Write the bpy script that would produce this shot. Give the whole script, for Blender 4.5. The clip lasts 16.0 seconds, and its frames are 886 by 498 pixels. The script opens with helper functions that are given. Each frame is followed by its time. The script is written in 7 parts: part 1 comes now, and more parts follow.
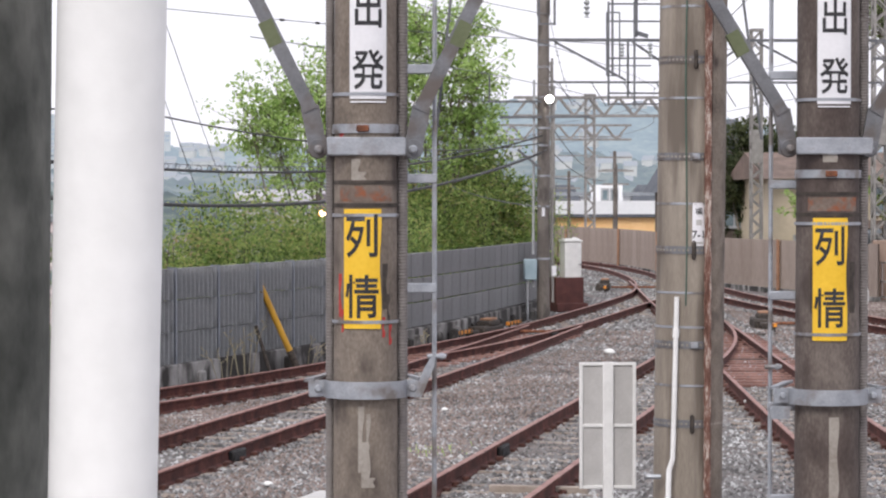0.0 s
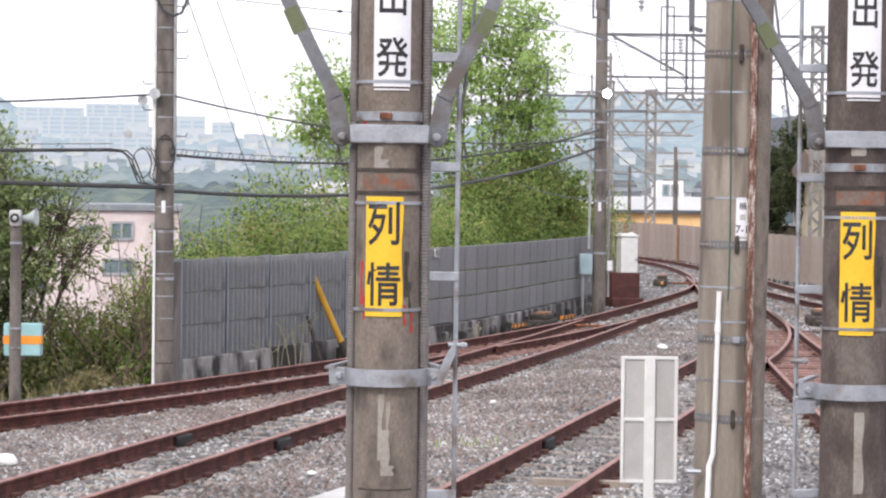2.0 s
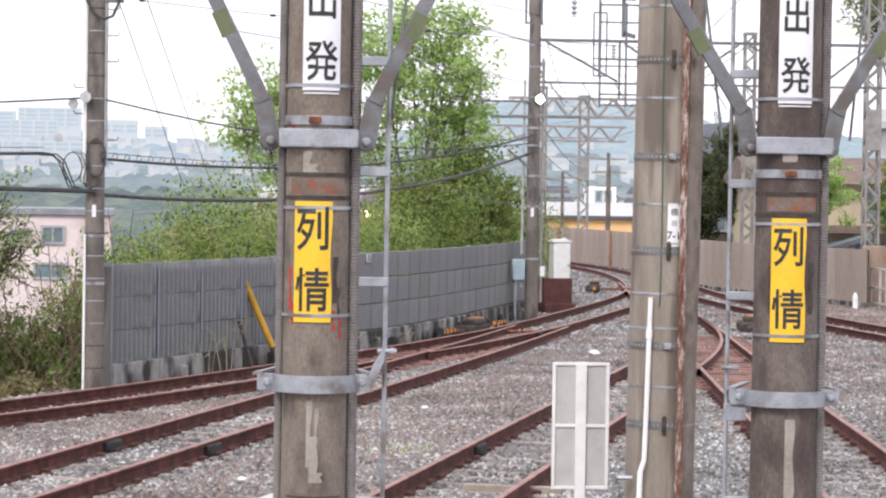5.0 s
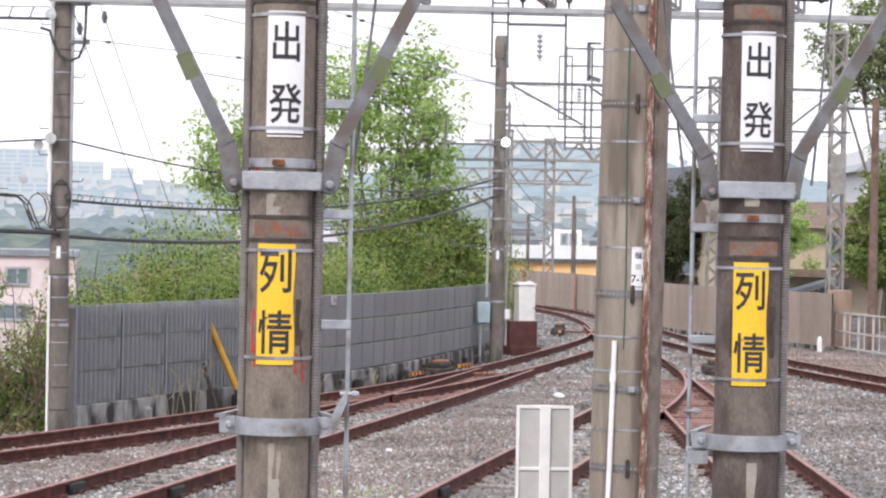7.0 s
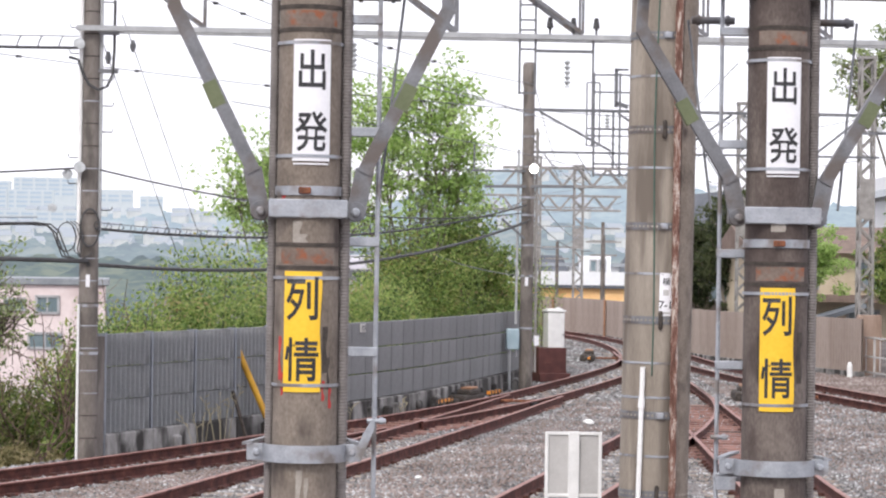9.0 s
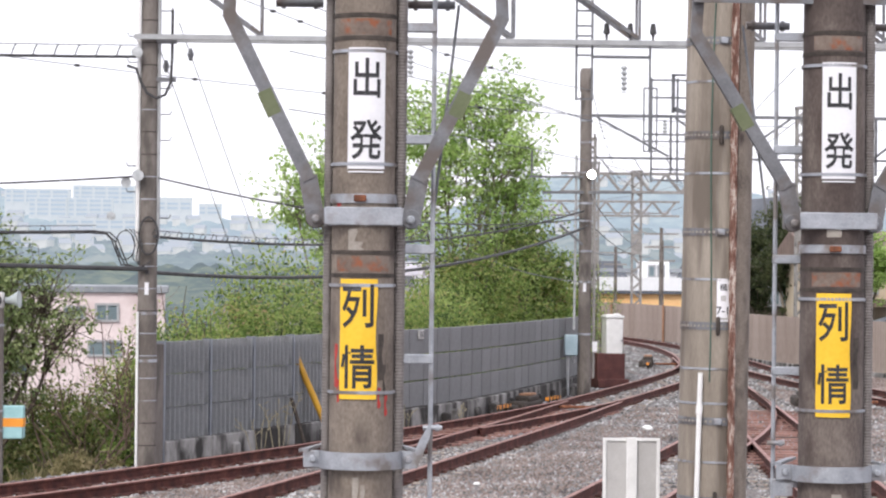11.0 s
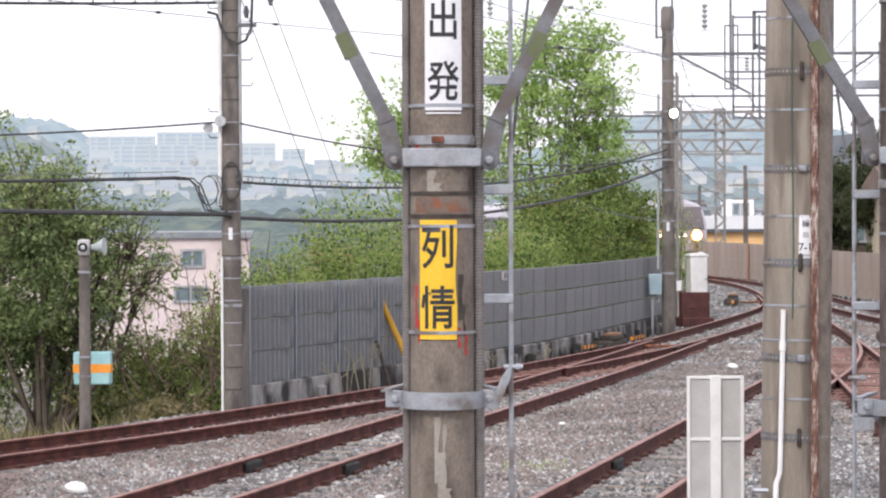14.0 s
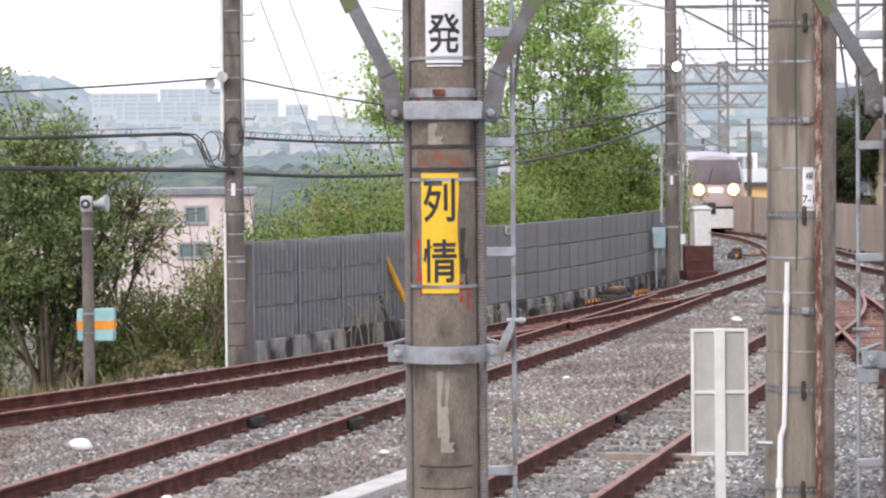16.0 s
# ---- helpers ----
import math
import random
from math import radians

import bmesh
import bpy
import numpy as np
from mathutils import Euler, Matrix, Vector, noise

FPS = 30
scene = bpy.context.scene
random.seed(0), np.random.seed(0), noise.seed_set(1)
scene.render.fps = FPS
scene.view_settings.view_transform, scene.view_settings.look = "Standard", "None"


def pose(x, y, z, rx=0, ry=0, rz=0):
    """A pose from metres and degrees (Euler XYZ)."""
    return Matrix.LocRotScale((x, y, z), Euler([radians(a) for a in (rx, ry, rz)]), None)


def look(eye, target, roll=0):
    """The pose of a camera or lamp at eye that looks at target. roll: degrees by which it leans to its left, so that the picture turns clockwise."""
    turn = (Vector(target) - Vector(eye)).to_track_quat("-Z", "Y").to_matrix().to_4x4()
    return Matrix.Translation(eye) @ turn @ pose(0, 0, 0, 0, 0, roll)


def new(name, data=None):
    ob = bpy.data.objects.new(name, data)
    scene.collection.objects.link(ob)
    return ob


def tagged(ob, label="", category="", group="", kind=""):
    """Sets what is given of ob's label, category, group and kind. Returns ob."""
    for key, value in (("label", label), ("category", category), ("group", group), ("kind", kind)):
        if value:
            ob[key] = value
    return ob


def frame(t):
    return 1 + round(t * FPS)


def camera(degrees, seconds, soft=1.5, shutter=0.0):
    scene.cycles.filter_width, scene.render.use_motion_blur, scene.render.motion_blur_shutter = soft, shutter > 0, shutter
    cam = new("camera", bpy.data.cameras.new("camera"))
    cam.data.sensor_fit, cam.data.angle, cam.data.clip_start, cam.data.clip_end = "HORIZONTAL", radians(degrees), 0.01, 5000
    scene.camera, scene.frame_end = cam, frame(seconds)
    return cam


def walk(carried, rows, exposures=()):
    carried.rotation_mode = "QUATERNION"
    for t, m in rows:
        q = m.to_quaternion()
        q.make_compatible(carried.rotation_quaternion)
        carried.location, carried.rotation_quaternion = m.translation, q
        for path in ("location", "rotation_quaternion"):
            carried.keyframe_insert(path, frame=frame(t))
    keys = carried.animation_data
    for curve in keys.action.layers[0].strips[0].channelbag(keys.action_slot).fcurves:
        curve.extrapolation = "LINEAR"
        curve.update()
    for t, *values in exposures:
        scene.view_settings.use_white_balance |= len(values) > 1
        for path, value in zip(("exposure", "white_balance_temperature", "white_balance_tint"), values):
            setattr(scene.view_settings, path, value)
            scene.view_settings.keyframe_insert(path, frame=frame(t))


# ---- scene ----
# Handheld long lens from the end of a platform: seconds, x, y, z, turn to the right, tilt down, roll.
PATH = [
    (0.0, -0.238, -0.022, 2.798, 3.160, 1.167, -0.049),
    (0.5, -0.162, 0.014, 2.794, 1.766, 0.716, -0.091),
    (1.0, -0.083, -0.023, 2.786, 0.270, 0.721, 0.433),
    (1.5, -0.071, -0.062, 2.779, 0.549, 1.406, 0.985),
    (2.0, -0.078, -0.017, 2.778, 1.733, 1.315, 0.666),
    (2.5, -0.072, 0.031, 2.776, 2.098, 1.547, 0.341),
    (3.0, -0.062, 0.065, 2.775, 1.749, 2.023, 0.254),
    (3.5, -0.061, 0.077, 2.775, 2.021, 1.801, 0.244),
    (4.0, -0.061, 0.072, 2.777, 2.462, 1.493, 0.517),
    (6.5, -0.056, 0.044, 2.778, 3.958, 0.594, 0.996),
    (7.0, -0.050, 0.039, 2.780, 4.019, 0.195, 1.056),
    (7.5, -0.045, 0.029, 2.781, 4.030, -0.001, 0.966),
    (8.0, -0.041, 0.037, 2.781, 3.895, -0.131, 0.878),
    (8.5, -0.040, 0.029, 2.781, 3.688, -0.267, 0.862),
    (9.0, -0.039, 0.022, 2.780, 3.342, -0.408, 0.810),
    (11.5, -0.020, -0.019, 2.784, 1.660, -0.530, 0.286),
    (12.0, -0.012, -0.056, 2.783, 1.341, 0.078, -0.142),
    (12.5, -0.007, -0.040, 2.776, 0.771, 0.708, -0.167),
    (13.0, 0.000, -0.041, 2.776, 0.510, 0.864, -0.312),
    (13.5, -0.005, -0.043, 2.776, 0.159, 0.697, -0.158),
    (14.0, -0.008, -0.046, 2.777, 0.096, 0.793, -0.271),
    (14.5, -0.008, -0.037, 2.774, 0.118, 0.928, -0.173),
    (15.0, -0.003, -0.029, 2.772, 0.296, 1.266, -0.497),
    (15.5, -0.006, -0.018, 2.769, 0.352, 1.587, -0.517),
    (16.0, 0.000, -0.000, 2.770, -0.000, 1.816, -0.600),
]
cam = camera(20.0, 16.0, soft=2.2)
walk(cam, [(t, pose(x, y, z, 90 - tilt, 0, -turn) @ pose(0, 0, 0, 0, 0, roll)) for t, x, y, z, turn, tilt, roll in PATH],
     exposures=[(0.0, 0.49), (0.5, 0.52), (1.5, 0.80), (4.0, 0.85), (9.0, 0.82), (12.5, 0.78), (16.0, 0.72)])

# ---- light: bright hazy overcast ----
world = bpy.data.worlds.new("overcast")
scene.world = world
world.use_nodes = True
wn, wl = world.node_tree.nodes, world.node_tree.links
wn.clear()
sky = wn.new("ShaderNodeTexSky")
sky.sky_type, sky.sun_disc = "NISHITA", False
sky.sun_elevation, sky.sun_rotation = radians(52), radians(205)
sky.air_density, sky.dust_density = 1.0, 4.0
sky_bg = wn.new("ShaderNodeBackground")
sky_bg.inputs["Strength"].default_value = 0.07
wl.new(sky.outputs["Color"], sky_bg.inputs["Color"])
cloud_bg = wn.new("ShaderNodeBackground")
cloud_bg.inputs["Color"].default_value = (0.97, 0.955, 1.05, 1)
cloud_bg.inputs["Strength"].default_value = 0.92
sky_mix = wn.new("ShaderNodeMixShader")
sky_mix.inputs["Fac"].default_value = 0.86
wl.new(sky_bg.outputs[0], sky_mix.inputs[1])
wl.new(cloud_bg.outputs[0], sky_mix.inputs[2])
wl.new(sky_mix.outputs[0], wn.new("ShaderNodeOutputWorld").inputs["Surface"])
sun = new("sun", bpy.data.lights.new("sun", "SUN"))
sun.data.energy, sun.data.angle, sun.data.color = 1.1, radians(14), (1.0, 0.95, 0.88)
sun.matrix_world = look((-40, -60, 90), (0, 30, 0))


# ---- materials ----
def nodes_of(name):
    m = bpy.data.materials.new(name)
    m.use_nodes = True
    t = m.node_tree
    return m, t.nodes, t.links, t.nodes["Principled BSDF"]


def ramp_of(n, l, fac, stops):
    r = n.new("ShaderNodeValToRGB")
    while len(r.color_ramp.elements) < len(stops):
        r.color_ramp.elements.new(0.5)
    for e, (p, c) in zip(r.color_ramp.elements, stops):
        e.position, e.color = p, (*c, 1)
    l.new(fac, r.inputs[0])
    return r.outputs[0]


def surface(name, stops, scale=6.0, rough=0.8, metal=0.0, bump=0.15, fine=60.0, stretch=(1, 1, 1), stain=None, stain_scale=1.5,
            island=0.0, obj=0.0, bump_dist=0.01, stain_at=(0.5, 0.62), apart=False):
    """Colour from broad noise, grain from fine noise, optional stains and variation from piece to piece."""
    m, n, l, b = nodes_of(name)
    co = n.new("ShaderNodeTexCoord").outputs["Object"]
    mp = n.new("ShaderNodeMapping")
    mp.inputs["Scale"].default_value = stretch
    l.new(co, mp.inputs[0])
    if apart:
        shift = n.new("ShaderNodeMath")
        shift.operation = "MULTIPLY"
        shift.inputs[1].default_value = 40.0
        l.new(n.new("ShaderNodeObjectInfo").outputs["Random"], shift.inputs[0])
        l.new(shift.outputs[0], mp.inputs["Location"])
    big = n.new("ShaderNodeTexNoise")
    big.inputs["Scale"].default_value, big.inputs["Detail"].default_value = scale, 6
    l.new(mp.outputs[0], big.inputs["Vector"])
    small = n.new("ShaderNodeTexNoise")
    small.inputs["Scale"].default_value, small.inputs["Detail"].default_value = fine, 4
    l.new(mp.outputs[0], small.inputs["Vector"])
    add = n.new("ShaderNodeMath")
    add.operation = "MULTIPLY_ADD"
    add.inputs[1].default_value, add.inputs[2].default_value = 0.45, -0.22
    l.new(small.outputs[0], add.inputs[0])
    tot = n.new("ShaderNodeMath")
    l.new(add.outputs[0], tot.inputs[0])
    l.new(big.outputs[0], tot.inputs[1])
    fac = tot.outputs[0]
    for amount, node, socket in ((island, "ShaderNodeNewGeometry", "Random Per Island"), (obj, "ShaderNodeObjectInfo", "Random")):
        if amount:
            rnd = n.new(node)
            ma = n.new("ShaderNodeMath")
            ma.operation = "MULTIPLY_ADD"
            ma.inputs[1].default_value, ma.inputs[2].default_value = amount, -amount / 2
            l.new(rnd.outputs[socket], ma.inputs[0])
            s2 = n.new("ShaderNodeMath")
            l.new(ma.outputs[0], s2.inputs[0])
            l.new(fac, s2.inputs[1])
            fac = s2.outputs[0]
    col = ramp_of(n, l, fac, stops)
    if stain:
        sn = n.new("ShaderNodeTexNoise")
        sn.inputs["Scale"].default_value, sn.inputs["Detail"].default_value = stain_scale, 5
        l.new(mp.outputs[0], sn.inputs["Vector"])
        mask = ramp_of(n, l, sn.outputs[0], [(stain_at[0], (0, 0, 0)), (stain_at[1], (1, 1, 1))])
        mix = n.new("ShaderNodeMix")
        mix.data_type = "RGBA"
        l.new(mask, mix.inputs["Factor"])
        l.new(col, mix.inputs["A"])
        mix.inputs["B"].default_value = (*stain, 1)
        col = mix.outputs["Result"]
    l.new(col, b.inputs["Base Color"])
    b.inputs["Roughness"].default_value, b.inputs["Metallic"].default_value = rough, metal
    if bump:
        bp = n.new("ShaderNodeBump")
        bp.inputs["Strength"].default_value, bp.inputs["Distance"].default_value = bump, bump_dist
        l.new(small.outputs[0], bp.inputs["Height"])
        l.new(bp.outputs[0], b.inputs["Normal"])
    return m


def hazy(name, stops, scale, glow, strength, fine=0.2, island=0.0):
    """Far surface with haze painted in: a pale bluish glow added to its colour."""
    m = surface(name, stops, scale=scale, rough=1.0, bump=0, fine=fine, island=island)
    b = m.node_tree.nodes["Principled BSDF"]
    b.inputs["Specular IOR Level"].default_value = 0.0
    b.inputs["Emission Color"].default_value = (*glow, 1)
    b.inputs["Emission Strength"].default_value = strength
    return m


def glowing(name, color, strength):
    m, n, l, b = nodes_of(name)
    b.inputs["Base Color"].default_value = (*color, 1)
    b.inputs["Emission Color"].default_value = (*color, 1)
    b.inputs["Emission Strength"].default_value = strength
    return m


M_CONC = surface("weathered_concrete", [(0.28, (0.10, 0.08, 0.065)), (0.5, (0.20, 0.165, 0.135)), (0.72, (0.31, 0.265, 0.22))], scale=5, fine=90,
                 stretch=(1, 1, 0.6), stain=(0.055, 0.04, 0.034), stain_scale=5.0, stain_at=(0.52, 0.70), bump=0.3)
M_CONC_D = surface("dark_stained_concrete", [(0.28, (0.05, 0.036, 0.032)), (0.5, (0.105, 0.082, 0.072)), (0.72, (0.19, 0.16, 0.14))], scale=5, fine=90,
                   stretch=(1, 1, 0.5), stain=(0.045, 0.03, 0.027), stain_scale=4.0, stain_at=(0.50, 0.66), bump=0.3)
M_CONC_P = surface("pale_concrete", [(0.25, (0.17, 0.142, 0.115)), (0.5, (0.265, 0.228, 0.188)), (0.8, (0.39, 0.345, 0.29))], scale=2.5, fine=70,
                   stretch=(2.0, 2.0, 0.25), stain=(0.145, 0.12, 0.098), stain_scale=2.2, bump=0.2)
M_CONC_FAR = surface("grey_concrete", [(0.3, (0.115, 0.098, 0.087)), (0.7, (0.225, 0.20, 0.18))], scale=2.0, stretch=(1, 1, 0.4), fine=30,
                     stain=(0.09, 0.078, 0.07), stain_scale=3)
M_GALV = surface("galvanised_steel", [(0.3, (0.30, 0.32, 0.35)), (0.7, (0.46, 0.48, 0.52))], scale=14, rough=0.5, metal=0.55, fine=120, bump=0.08,
                 stain=(0.22, 0.20, 0.19), stain_scale=7)
M_DULL = surface("dull_steel", [(0.3, (0.135, 0.138, 0.148)), (0.7, (0.225, 0.23, 0.245))], scale=9, rough=0.5, metal=0.4, fine=90, bump=0.1,
                 stain=(0.135, 0.115, 0.105), stain_scale=5)
M_PIPE = surface("ribbed_conduit", [(0.3, (0.14, 0.125, 0.118)), (0.7, (0.23, 0.21, 0.20))], scale=8, rough=0.6, fine=60)
M_RUST = surface("rust", [(0.3, (0.09, 0.035, 0.02)), (0.55, (0.24, 0.09, 0.045)), (0.8, (0.36, 0.17, 0.09))], scale=22, fine=150, rough=0.9)
M_BLACKDIRT = surface("tar", [(0.3, (0.03, 0.025, 0.022)), (0.7, (0.08, 0.065, 0.055))], scale=20, rough=0.9)
M_TARBLACK = surface("black_grease", [(0.3, (0.008, 0.008, 0.009)), (0.7, (0.025, 0.023, 0.023))], scale=14, rough=0.8, bump=0.6)
M_RED = surface("red_paint", [(0.3, (0.28, 0.02, 0.02)), (0.7, (0.5, 0.05, 0.04))], scale=20, rough=0.6)
M_CHAIN = surface("rusty_twist", [(0.35, (0.10, 0.045, 0.032)), (0.52, (0.19, 0.095, 0.07)), (0.66, (0.50, 0.43, 0.38))], scale=14, fine=80, rough=0.85,
                  stretch=(2, 2, 0.5))
M_RAIL = surface("rail_side", [(0.3, (0.035, 0.010, 0.008)), (0.55, (0.082, 0.023, 0.017)), (0.8, (0.16, 0.055, 0.04))], scale=5, fine=50, rough=0.92)
M_HEAD = surface("rail_head", [(0.3, (0.20, 0.085, 0.068)), (0.7, (0.36, 0.20, 0.17))], scale=5, fine=40, rough=0.55, metal=0.15)
M_CLIP = surface("rusty_clip", [(0.3, (0.03, 0.012, 0.01)), (0.7, (0.10, 0.04, 0.03))], scale=12, fine=60, rough=0.95)
M_SLEEPER = surface("sleeper", [(0.3, (0.20, 0.16, 0.13)), (0.7, (0.34, 0.29, 0.25))], scale=5, fine=50, obj=0.3, rough=0.95)
M_RUSTBED = surface("rusty_sleeper", [(0.3, (0.15, 0.075, 0.06)), (0.7, (0.28, 0.155, 0.13))], scale=5, fine=50, obj=0.3, rough=0.95)
M_STONE = surface("ballast_stone", [(0.12, (0.07, 0.066, 0.066)), (0.4, (0.155, 0.15, 0.15)), (0.7, (0.24, 0.237, 0.236)), (1.0, (0.54, 0.545, 0.55))], scale=0.5, fine=25, island=0.78,
                  rough=0.95)
M_STONE_B = surface("brown_ballast", [(0.12, (0.085, 0.062, 0.055)), (0.42, (0.18, 0.14, 0.125)), (0.72, (0.27, 0.22, 0.20)), (0.98, (0.44, 0.41, 0.39))], scale=0.5, fine=25, island=0.6,
                    rough=0.95)
M_GROUND = surface("gravel_ground", [(0.3, (0.10, 0.085, 0.08)), (0.5, (0.16, 0.14, 0.133)), (0.75, (0.24, 0.22, 0.21))], scale=0.9, fine=18, bump=0.9, bump_dist=0.04, rough=1)
M_WHITE = surface("white_paint", [(0.3, (0.70, 0.70, 0.69)), (0.7, (0.82, 0.82, 0.81))], scale=6, rough=0.5, fine=60, bump=0.05)
M_GREYPLATE = surface("grey_plate", [(0.3, (0.42, 0.41, 0.40)), (0.7, (0.52, 0.51, 0.50))], scale=5, rough=0.6, fine=60, bump=0.05)
M_SIGN_W = surface("white_plate", [(0.3, (0.74, 0.74, 0.77)), (0.7, (0.84, 0.84, 0.87))], scale=4, rough=0.4, bump=0.02)
M_SIGN_Y = surface("yellow_plate", [(0.3, (0.78, 0.47, 0.02)), (0.7, (0.90, 0.58, 0.045))], scale=4, rough=0.45, bump=0.02)
M_HORN = surface("weathered_horn", [(0.3, (0.34, 0.39, 0.39)), (0.7, (0.46, 0.51, 0.50))], scale=6, rough=0.6, bump=0.05)
M_INK = surface("black_ink", [(0.3, (0.012, 0.012, 0.015)), (0.7, (0.03, 0.03, 0.032))], scale=8, rough=0.5, bump=0)
M_WALL = surface("grey_corrugated", [(0.3, (0.20, 0.208, 0.216)), (0.6, (0.265, 0.273, 0.281)), (0.85, (0.34, 0.35, 0.358))], scale=1.6, fine=30, obj=0.12, rough=0.8,
                 stain=(0.10, 0.098, 0.10), stain_scale=1.2)
M_WALLF = surface("grey_panel", [(0.3, (0.15, 0.153, 0.157)), (0.7, (0.225, 0.228, 0.233))], scale=1.3, fine=30, obj=0.15, rough=0.9,
                  stain=(0.085, 0.08, 0.078), stain_scale=0.9)
M_WALLBASE = surface("wall_base", [(0.3, (0.14, 0.135, 0.13)), (0.7, (0.33, 0.32, 0.31))], scale=2.6, fine=20, stretch=(1, 1, 0.5), obj=0.3, rough=0.95,
                     stain=(0.035, 0.032, 0.03), stain_scale=2.2, stain_at=(0.42, 0.56), apart=True)
M_WALLR = surface("beige_panel", [(0.3, (0.25, 0.20, 0.175)), (0.7, (0.37, 0.31, 0.275))], scale=1.0, fine=14, stretch=(1, 1, 0.3), obj=0.2, rough=0.9)
M_RUSTPOST = surface("rusty_post", [(0.3, (0.22, 0.11, 0.06)), (0.7, (0.42, 0.24, 0.15))], scale=3, fine=40)
M_BOXBLUE = surface("pale_blue_box", [(0.3, (0.25, 0.46, 0.48)), (0.7, (0.34, 0.56, 0.57))], scale=4, rough=0.5)
M_BOXBLUE2 = surface("dusty_blue_box", [(0.3, (0.26, 0.36, 0.41)), (0.7, (0.36, 0.46, 0.51))], scale=4, rough=0.5)
M_ORANGE = surface("orange_paint", [(0.3, (0.72, 0.25, 0.02)), (0.7, (0.85, 0.34, 0.04))], scale=5, rough=0.5)
M_YELLOW = surface("yellow_post", [(0.3, (0.42, 0.22, 0.02)), (0.7, (0.60, 0.33, 0.03))], scale=5, rough=0.7)
M_MAROON = surface("maroon_steel", [(0.3, (0.06, 0.018, 0.016)), (0.7, (0.11, 0.035, 0.03))], scale=4, rough=0.7)
M_CABLE = surface("black_cable", [(0.3, (0.025, 0.025, 0.028)), (0.7, (0.06, 0.06, 0.062))], scale=6, rough=0.6, bump=0)
M_WIRE = surface("grey_wire", [(0.3, (0.11, 0.115, 0.125)), (0.7, (0.19, 0.195, 0.205))], scale=6, rough=0.5, metal=0.3, bump=0)
M_GREENW = surface("green_wire", [(0.3, (0.04, 0.085, 0.065)), (0.7, (0.065, 0.125, 0.095))], scale=6, rough=0.5, bump=0)
M_GREENTAPE = surface("green_tape", [(0.3, (0.105, 0.125, 0.06)), (0.7, (0.14, 0.16, 0.085))], scale=9, rough=0.6)
M_PORC = surface("porcelain", [(0.3, (0.36, 0.38, 0.39)), (0.7, (0.55, 0.57, 0.58))], scale=9, rough=0.2, bump=0)
M_LATT = surface("lattice_steel", [(0.3, (0.22, 0.21, 0.20)), (0.7, (0.36, 0.345, 0.33))], scale=5, rough=0.7, metal=0.2)
M_BEAM = surface("pale_beam_steel", [(0.3, (0.30, 0.31, 0.32)), (0.7, (0.45, 0.46, 0.47))], scale=4, rough=0.6, metal=0.2)
M_LAMP = glowing("lamp_glow", (1.0, 0.97, 0.86), 14.0)
M_LEAF = surface("fresh_leaf", [(0.10, (0.16, 0.24, 0.065)), (0.42, (0.34, 0.50, 0.14)), (0.8, (0.54, 0.68, 0.27))], scale=0.8, fine=3, island=0.65, rough=0.55, bump=0)
M_LEAF_D = surface("dark_leaf", [(0.12, (0.07, 0.105, 0.04)), (0.45, (0.205, 0.275, 0.105)), (0.85, (0.46, 0.53, 0.25))], scale=0.7, fine=3, island=0.6, rough=0.5, bump=0)
M_LEAF_B = surface("bush_leaf", [(0.10, (0.05, 0.085, 0.025)), (0.36, (0.17, 0.265, 0.07)), (0.62, (0.32, 0.42, 0.12)), (0.80, (0.40, 0.45, 0.15)), (0.97, (0.40, 0.30, 0.16))], scale=1.1, fine=3, island=0.75, rough=0.6, bump=0)
M_LEAF_C = surface("conifer_leaf", [(0.2, (0.035, 0.055, 0.024)), (0.8, (0.13, 0.15, 0.065))], scale=0.7, fine=3, island=0.5, rough=0.7, bump=0)
M_DRY = surface("dry_grass", [(0.15, (0.13, 0.13, 0.055)), (0.5, (0.30, 0.26, 0.13)), (0.9, (0.50, 0.43, 0.27))], scale=0.9, fine=4, island=0.6, rough=0.9, bump=0)
M_BARK = surface("bark", [(0.3, (0.055, 0.042, 0.032)), (0.7, (0.15, 0.12, 0.095))], scale=6, fine=40, stretch=(1, 1, 0.3), rough=0.95)
M_STEM = surface("pale_bark", [(0.3, (0.12, 0.10, 0.08)), (0.7, (0.27, 0.235, 0.19))], scale=6, fine=40, stretch=(1, 1, 0.3), rough=0.95)
M_TWIG = surface("twig", [(0.3, (0.11, 0.07, 0.055)), (0.7, (0.21, 0.145, 0.12))], scale=6, fine=40, rough=0.95)
M_PINK = surface("pale_pink_render", [(0.3, (0.66, 0.56, 0.55)), (0.7, (0.76, 0.67, 0.66))], scale=0.6, fine=6, rough=0.9, stain=(0.58, 0.48, 0.47), stain_scale=0.5)
M_GLASS = surface("window_glass", [(0.3, (0.10, 0.14, 0.16)), (0.7, (0.22, 0.28, 0.30))], scale=0.7, rough=0.08, bump=0)
M_ROOFG = surface("grey_roof", [(0.3, (0.20, 0.22, 0.24)), (0.7, (0.32, 0.34, 0.36))], scale=1.2, rough=0.7, fine=8, obj=0.6)
M_ROOFD = surface("dark_roof", [(0.3, (0.07, 0.08, 0.095)), (0.7, (0.12, 0.13, 0.15))], scale=1.2, rough=0.7, fine=8)
M_CREAM = surface("cream_wall", [(0.3, (0.50, 0.42, 0.30)), (0.7, (0.62, 0.54, 0.41))], scale=0.7, rough=0.9, fine=6)
